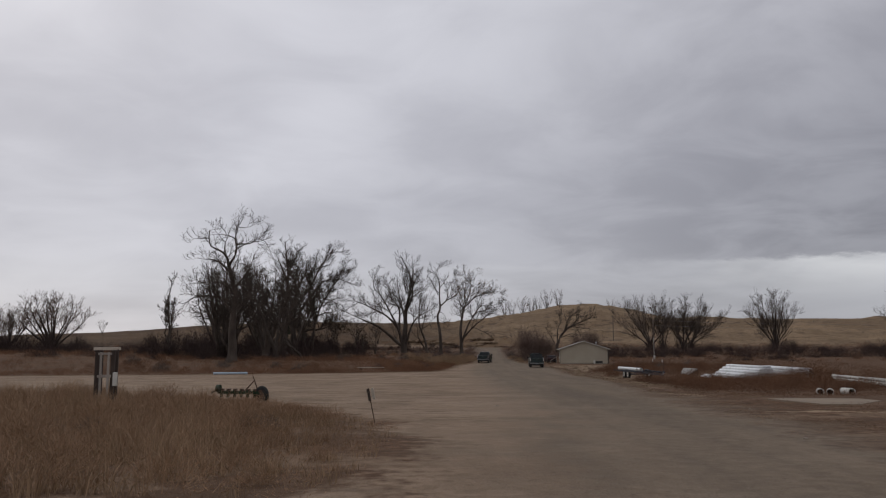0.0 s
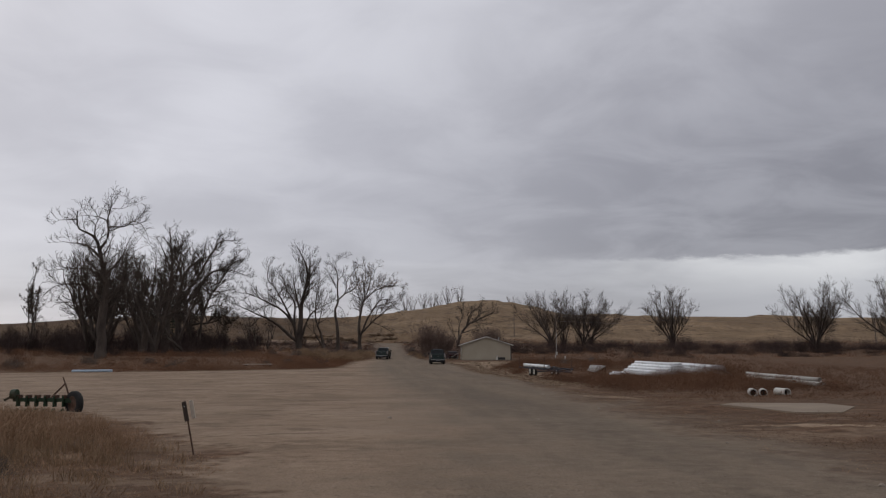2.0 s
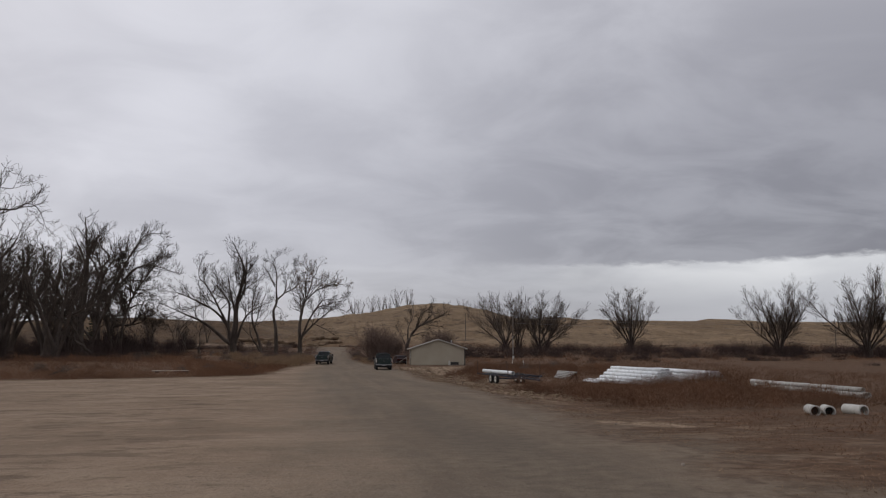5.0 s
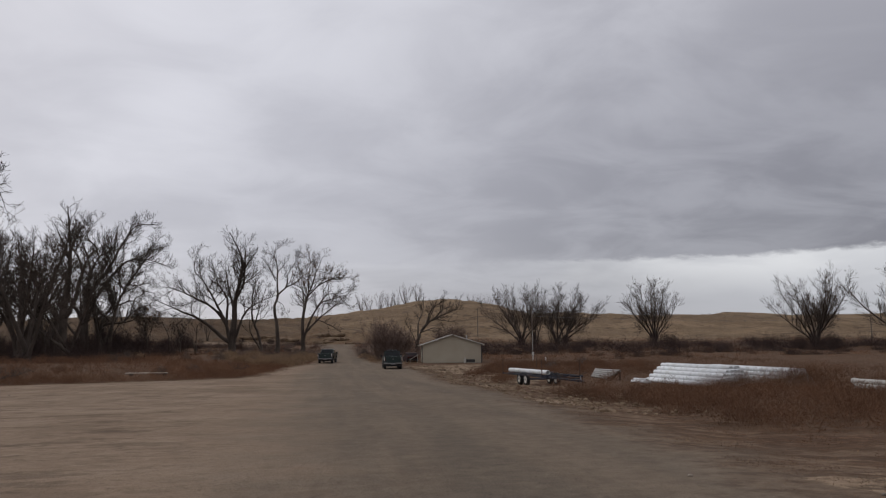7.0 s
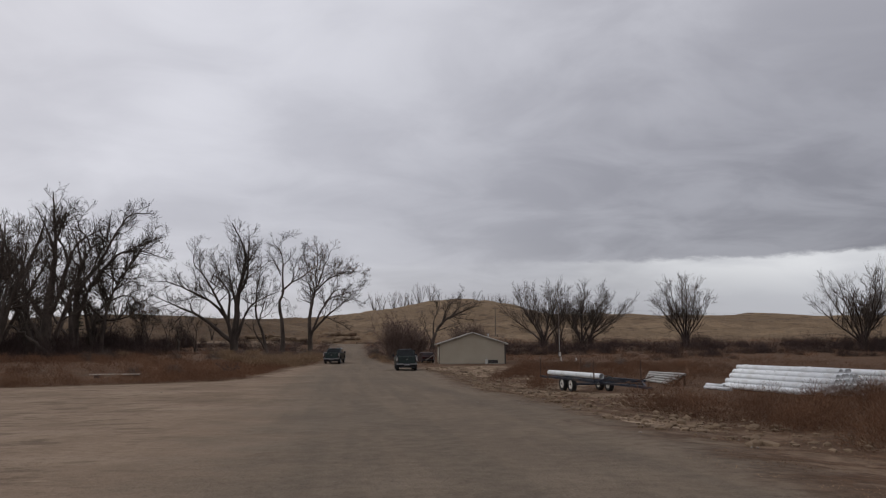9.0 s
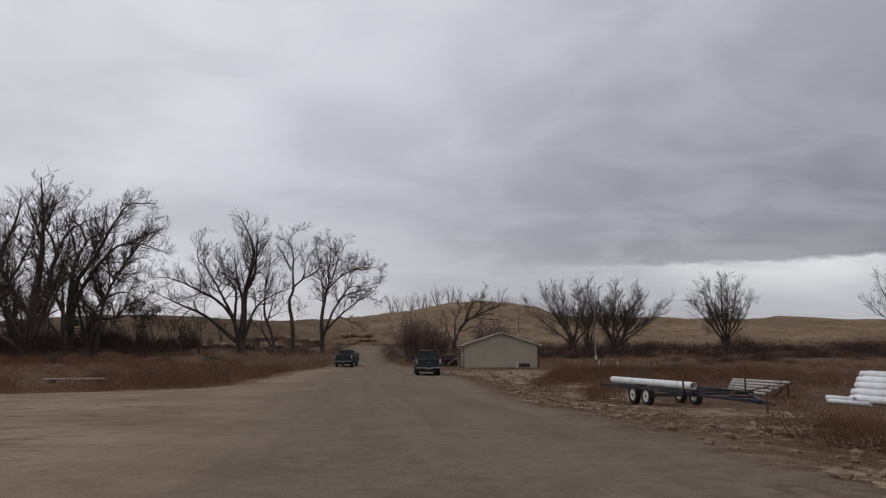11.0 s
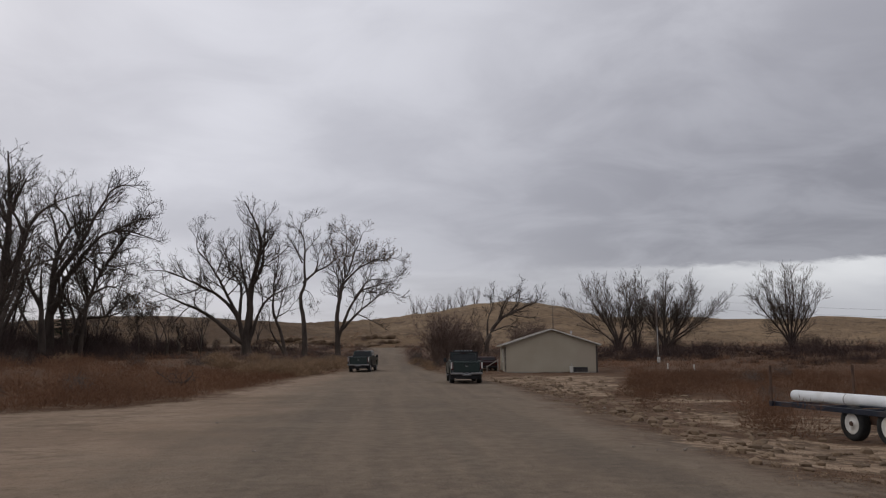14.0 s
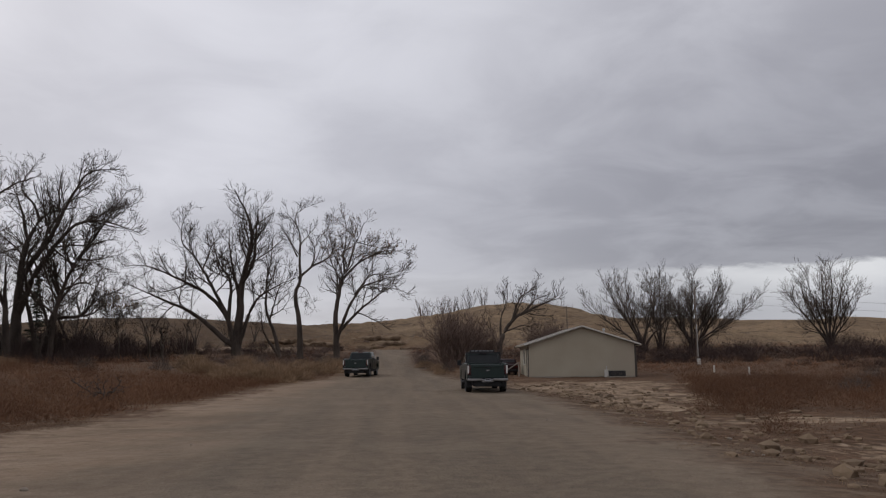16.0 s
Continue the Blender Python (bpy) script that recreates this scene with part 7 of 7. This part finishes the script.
def poles():
    p = pole(35.6, 150.3, 7.75, 0.11, "slim wooden pole with a meter box at its foot")
    bx = part("meter_box", boxes(((0, -0.2, 0.55), (0.32, 0.2, 0.6), 0.02)), GALV, p, "grey metal meter box")
    part("box_door", boxes(((0, -0.31, 0.57), (0.24, 0.02, 0.46), 0.01)), WHITETRIM, bx)
    part("conduit", tubes_bm(((0.0, -0.135, 1.05), (0.0, -0.115, 4.2), 0.028, 10)), GALV, p, "grey metal conduit up the pole")
    pole(48.5, 262, 8.6, 0.16, "dark wooden power pole on the grass", True)
    pole(131.5, 198, 7.6, 0.15, "dark wooden power pole beyond the thicket", True)
    for dz, dx in ((-0.25, 0.0), (-1.2, 0.1)):
        a = Vector((35.6 + dx, 150.3, zat(35.6, 150.3) + 7.75 + dz))
        b = Vector((131.5, 198, zat(131.5, 198) + 7.2 + dz))
        cu = bpy.data.curves.new("power_line", "CURVE")
        cu.dimensions, cu.bevel_depth, cu.bevel_resolution = "3D", 0.012, 1
        sp = cu.splines.new("POLY")
        sp.points.add(24)
        for i in range(25):
            u = i / 24
            q = a.lerp(b, u) - Vector((0, 0, 4 * 0.9 * u * (1 - u)))
            sp.points[i].co = (*q, 1)
        cu.materials.append(WIRE)
        tagged(new("power_line", cu), "thin grey overhead power line", "cable", "power lines")
    for x, y in ((32.98, 140.3), (33.15, 134.1)):
        t = thing("riser_post", pose(x, y, zat(x, y)), "short white utility riser post", "post", "white riser posts")
        part("shaft", boxes(((0, 0, 0.24), (0.11, 0.11, 0.60), 0.015)), WHITETRIM, t)
        part("cap", boxes(((0, 0, 0.56), (0.14, 0.14, 0.05), 0.012)), WHITETRIM, t)
    s = thing("steel_post", pose(15.65, 26.0, zat(15.65, 26)), "single rusty steel post beside the dirt pad", "post")
    part("shaft", tubes_bm(((0, 0, -0.2), (0.02, 0, 1.25), 0.045, 10)), RUST, s)
    part("cap", tubes_bm(((0.02, 0, 1.25), (0.02, 0, 1.29), 0.052, 10)), RUST, s)
    g = zat(-2.62, 16.8)
    t = thing("marker_sign", pose(-2.50, 16.8, g, 0, -11.5, 0), "leaning roadside marker with a dark narrow plate", "sign")
    part("stake", boxes(((0, 0, 0.38), (0.024, 0.024, 0.98), 0.004)), RUST, t)
    part("plate", boxes(((-0.01, -0.02, 0.70), (0.07, 0.012, 0.31), 0.004)), DARKWOOD, t, "dark weathered narrow plate")
    part("side_plate", boxes(((0.09, 0.035, 0.71), (0.012, 0.12, 0.29), 0.004, Matrix.Rotation(radians(40), 4, "Z"))), PALEWOOD, t, "faded tan side plate")
    part("bolt", tubes_bm(((-0.01, -0.035, 0.78), (-0.01, -0.02, 0.78), 0.01, 6)), GALV, t)


poles()


def yard():
    # headgate frame
    t = thing("headgate_frame", pose(-12.55, 23.9, zat(-12.55, 23.9), 0, 0, 14), "weathered timber headgate frame above the weeds", "frame")
    for dx in (-0.25, 0.25):
        for dy in (-0.30, 0.30):
            part("leg", boxes(((dx, dy, 0.95), (0.13, 0.13, 2.0), 0.01)), DARKWOOD, t)
    part("top_beam", boxes(((0, -0.33, 1.97), (0.74, 0.10, 0.10), 0.01)), PALEWOOD, t, "pale weathered top beam")
    part("top_beam", boxes(((0, 0.33, 1.97), (0.72, 0.10, 0.10), 0.01)), PALEWOOD, t)
    part("rail", boxes(((0, -0.38, 1.05), (0.44, 0.06, 0.09), 0.008)), GREYWOOD, t)
    part("rail", boxes(((0, -0.38, 1.80), (0.44, 0.06, 0.07), 0.008)), GREYWOOD, t)
    part("guide", boxes(((-0.12, -0.38, 1.0), (0.07, 0.07, 1.7), 0.006)), GREYWOOD, t)
    part("guide", boxes(((0.12, -0.38, 1.0), (0.07, 0.07, 1.7), 0.006)), GREYWOOD, t)
    part("cover_box", boxes(((0.36, -0.42, 0.95), (0.14, 0.16, 0.45), 0.02)), WHITETRIM, t, "small white metal box")
    # toolbar with shanks
    t = thing("farm_toolbar", pose(-8.3, 27.6, zat(-8.3, 27.6) - 0.14, 0, 0, -12), "faded green farm toolbar with a rubber wheel", "farm implement")
    part("toolbar", boxes(((-0.8, 0, 0.46), (1.75, 0.11, 0.11), 0.008)), FARMGREEN, t)
    part("toolbar", boxes(((-0.8, 0.45, 0.42), (1.75, 0.09, 0.09), 0.008)), FARMGREEN, t)
    for i in range(6):
        x = -1.5 + i * 0.28
        sh = part("shank", boxes(((x, -0.05, 0.42), (0.05, 0.14, 0.30), 0.006), ((x, -0.16, 0.16), (0.06, 0.22, 0.05), 0.006, Matrix.Rotation(radians(25), 4, "X"))), FARMGREEN, t)
        part("clamp", boxes(((x, 0, 0.55), (0.12, 0.16, 0.10), 0.01)), RUST, sh)
    part("mast", tubes_bm(((-0.55, 0.0, 0.5), (-0.18, 0.1, 0.92), 0.024, 8), ((-0.02, 0.1, 0.5), (-0.18, 0.1, 0.92), 0.024, 8), ((-0.18, 0.1, 0.92), (-0.26, 0.1, 1.10), 0.018, 8)), RUST, t, "rusty mast of the hitch")
    part("wheel_arm", boxes(((0.05, -0.02, 0.42), (0.30, 0.08, 0.08), 0.01)), FARMGREEN, t)
    wheel(t, "wheel", (0.22, -0.05, 0.36), 0.36, 0.17, RUST).rotation_euler = (0, 0, radians(62))
    hub = part("gauge_hub", tubes_bm(((-1.68, -0.08, 0.62), (-1.54, -0.08, 0.62), 0.14, 12)), FARMGREEN, t)
    part("lever", boxes(((-1.75, 0, 0.55), (0.5, 0.06, 0.06), 0.008, Matrix.Rotation(radians(-28), 4, "Y"))), FARMGREEN, t)
    # packed dirt pad
    bm = bmesh.new()
    vs = [bm.verts.new((x, y, zat(x, y) + 0.03)) for x, y in ((11.2, 27.8), (11.9, 24.6), (13.0, 24.2), (14.7, 26.3), (15.0, 28.4), (12.4, 29.1))]
    f = bm.faces.new(vs)
    r = bmesh.ops.extrude_face_region(bm, geom=[f])
    bmesh.ops.translate(bm, vec=(0, 0, -0.18), verts=[v for v in r["geom"] if isinstance(v, bmesh.types.BMVert)])
    bmesh.ops.recalc_face_normals(bm, faces=bm.faces[:])
    me = bpy.data.meshes.new("dirt_pad")
    bm.to_mesh(me), bm.free()
    me.materials.append(PALEDIRT)
    tagged(new("dirt_pad", me), "pale packed dirt pad flush with the ground", "dirt pad", kind="structure")
    # beam on blocks
    t = thing("timber_beam", pose(-12.2, 96.0, zat(-12.2, 96.0), 0, 0, 0), "long pale timber beam resting on two blocks", "beam")
    part("beam", boxes(((0, 0, 0.27), (3.4, 0.20, 0.07), 0.012)), PALEWOOD, t)
    part("block", boxes(((-1.2, 0, 0.10), (0.3, 0.3, 0.28), 0.015)), DARKWOOD, t)
    part("block", boxes(((1.5, 0, 0.10), (0.3, 0.3, 0.28), 0.015)), DARKWOOD, t)
    for x, y, tr, ln in ((-4.9, 104.0, 172, 1.6), (-5.5, 103.7, 20, 0.9), (-20.5, 86.4, 4, 2.4)):
        line = curve_through([(0, 0, 0.20, 0.040), (ln * 0.35, 0.06, 0.55, 0.032), (ln * 0.6, -0.06, 0.60, 0.024), (ln, 0.1, 1.0, 0.010)], 9)
        plant("dead_branch", grown_tree(int(abs(x) * 10), [line], gap=(0.13, 0.14, 0.2), angle=(58, 50, 40), grow=(0.34, 0.4, 0.4), least=(0.3, 0.16, 0.12), wander=0.3, start=0.05, twig=0.007, mats=(BARK, PALETWIG)), pose(x, y, zat(x, y), 0, 0, tr), "grey fallen dead branch in the weeds", "branch", "fallen branches")
    # eroded dirt banks where the road turns below the hill
    rb = random.Random(31)
    for k, (x, y, w, d, h) in enumerate(((-3.5, 222, 6, 3, 1.5), (1.0, 226, 7, 3, 1.7), (6.2, 229, 6, 3, 1.6), (10.5, 222, 5, 3, 1.5), (-8.5, 228, 8, 3.5, 1.6), (3.2, 234, 8, 3, 1.5), (12.5, 214, 4.5, 3, 1.3), (-14, 233, 8, 3, 1.5))):
        b2 = bmesh.new()
        bmesh.ops.create_icosphere(b2, subdivisions=4, radius=0.5)
        for v in b2.verts:
            q = Vector((v.co.x * w, v.co.y * d, 0)) * 0.9 + Vector((k * 7.3, 0, 0))
            v.co.z = max(-0.3, min(0.18, v.co.z * 1.1)) + 0.30 * noise.noise(q * 0.9) + 0.20 * noise.noise(q * 2.3)
            v.co.x *= 1 + 0.7 * noise.noise(q * 0.8)
            v.co.y *= 1 + 0.8 * noise.noise(q * 0.9 + Vector((0, 9, 3)))
            v.co = Vector((v.co.x * w, v.co.y * d, v.co.z * h))
        me = bpy.data.meshes.new("dirt_bank")
        b2.to_mesh(me), b2.free()
        me.materials.append(BANKDIRT)
        o = new("dirt_bank", me)
        o.matrix_world = pose(x, y, zat(x, y) + 0.05, 0, 0, rb.uniform(-14, 14))
        tagged(o, "eroded tan dirt bank with a crumbling edge", "bank", "eroded dirt banks")
    plant("fallen_trunk", tree_meshes(390, [[(0, 0, 0.1, 0.24), (-1.5, 0.1, 1.6, 0.2), (-2.9, 0, 2.9, 0.15), (-4.3, 0.2, 4.0, 0.05)]], per=(3, 3, 3, 2), lo=0.5), put(-27.4, 128), "leaning dead trunk propped in the brush", "dead tree")
    # clods of dirt along the verge
    rng = np.random.default_rng(77)
    ico = bmesh.new()
    bmesh.ops.create_icosphere(ico, subdivisions=1, radius=1.0)
    base = np.array([v.co[:] for v in ico.verts])
    faces = np.array([[v.index for v in f.verts] for f in ico.faces])
    ico.free()
    count = 900
    y = rng.uniform(52, 122, count)
    x = side_of(ROAD_RIGHT, y) + 0.3 + rng.gamma(2.0, 1.6, count)
    size = rng.uniform(0.03, 0.11, count) * rng.uniform(0.6, 1.5, count)
    shape = base[None] * (size[:, None] * rng.uniform(0.6, 1.4, (count, 3)) * np.array([1.3, 1.3, 0.8]))[:, None, :] * rng.uniform(0.75, 1.25, (count, len(base), 1))
    co = shape + np.stack([x, y, height(x, y) + size * 0.2], 1)[:, None, :]
    tri = faces[None] + (np.arange(count) * len(base))[:, None, None]
    tagged(new("dirt_clods", arrays_mesh("dirt_clods", co.reshape(-1, 3), tri.reshape(-1, 3), BANKDIRT, False)), "loose brown dirt clods along the verge", "dirt clods", kind="stuff")
    # scattered stones on the lot
    rng = random.Random(9)
    bm0 = bmesh.new()
    bmesh.ops.create_icosphere(bm0, subdivisions=2, radius=0.5)
    for v in bm0.verts:
        v.co *= 1 + 0.25 * noise.noise(v.co * 2.3)
        v.co.z *= 0.6
    me = bpy.data.meshes.new("stone")
    bm0.to_mesh(me), bm0.free()
    me.materials.append(STONE)
    for i in range(50):
        y = rng.uniform(12, 120)
        x = side_of(ROAD_RIGHT, y) + rng.uniform(-0.6, 3.0) if i % 2 else rng.uniform(float(max(side_of(ROAD_LEFT, y), -14)), float(side_of(ROAD_RIGHT, y)))
        if abs(x - 1 - y * 0.055) < 1.5 and i % 2 == 0:
            continue
        s = rng.uniform(0.05, 0.13)
        o = new("stone", me)
        o.matrix_world = pose(x, y, zat(x, y) + 0.01, 0, 0, rng.uniform(0, 360)) @ Matrix.Diagonal((s, s * rng.uniform(0.6, 1), s, 1))
        tagged(o, "small tan stone on the dirt", "stone", "scattered stones")


yard()
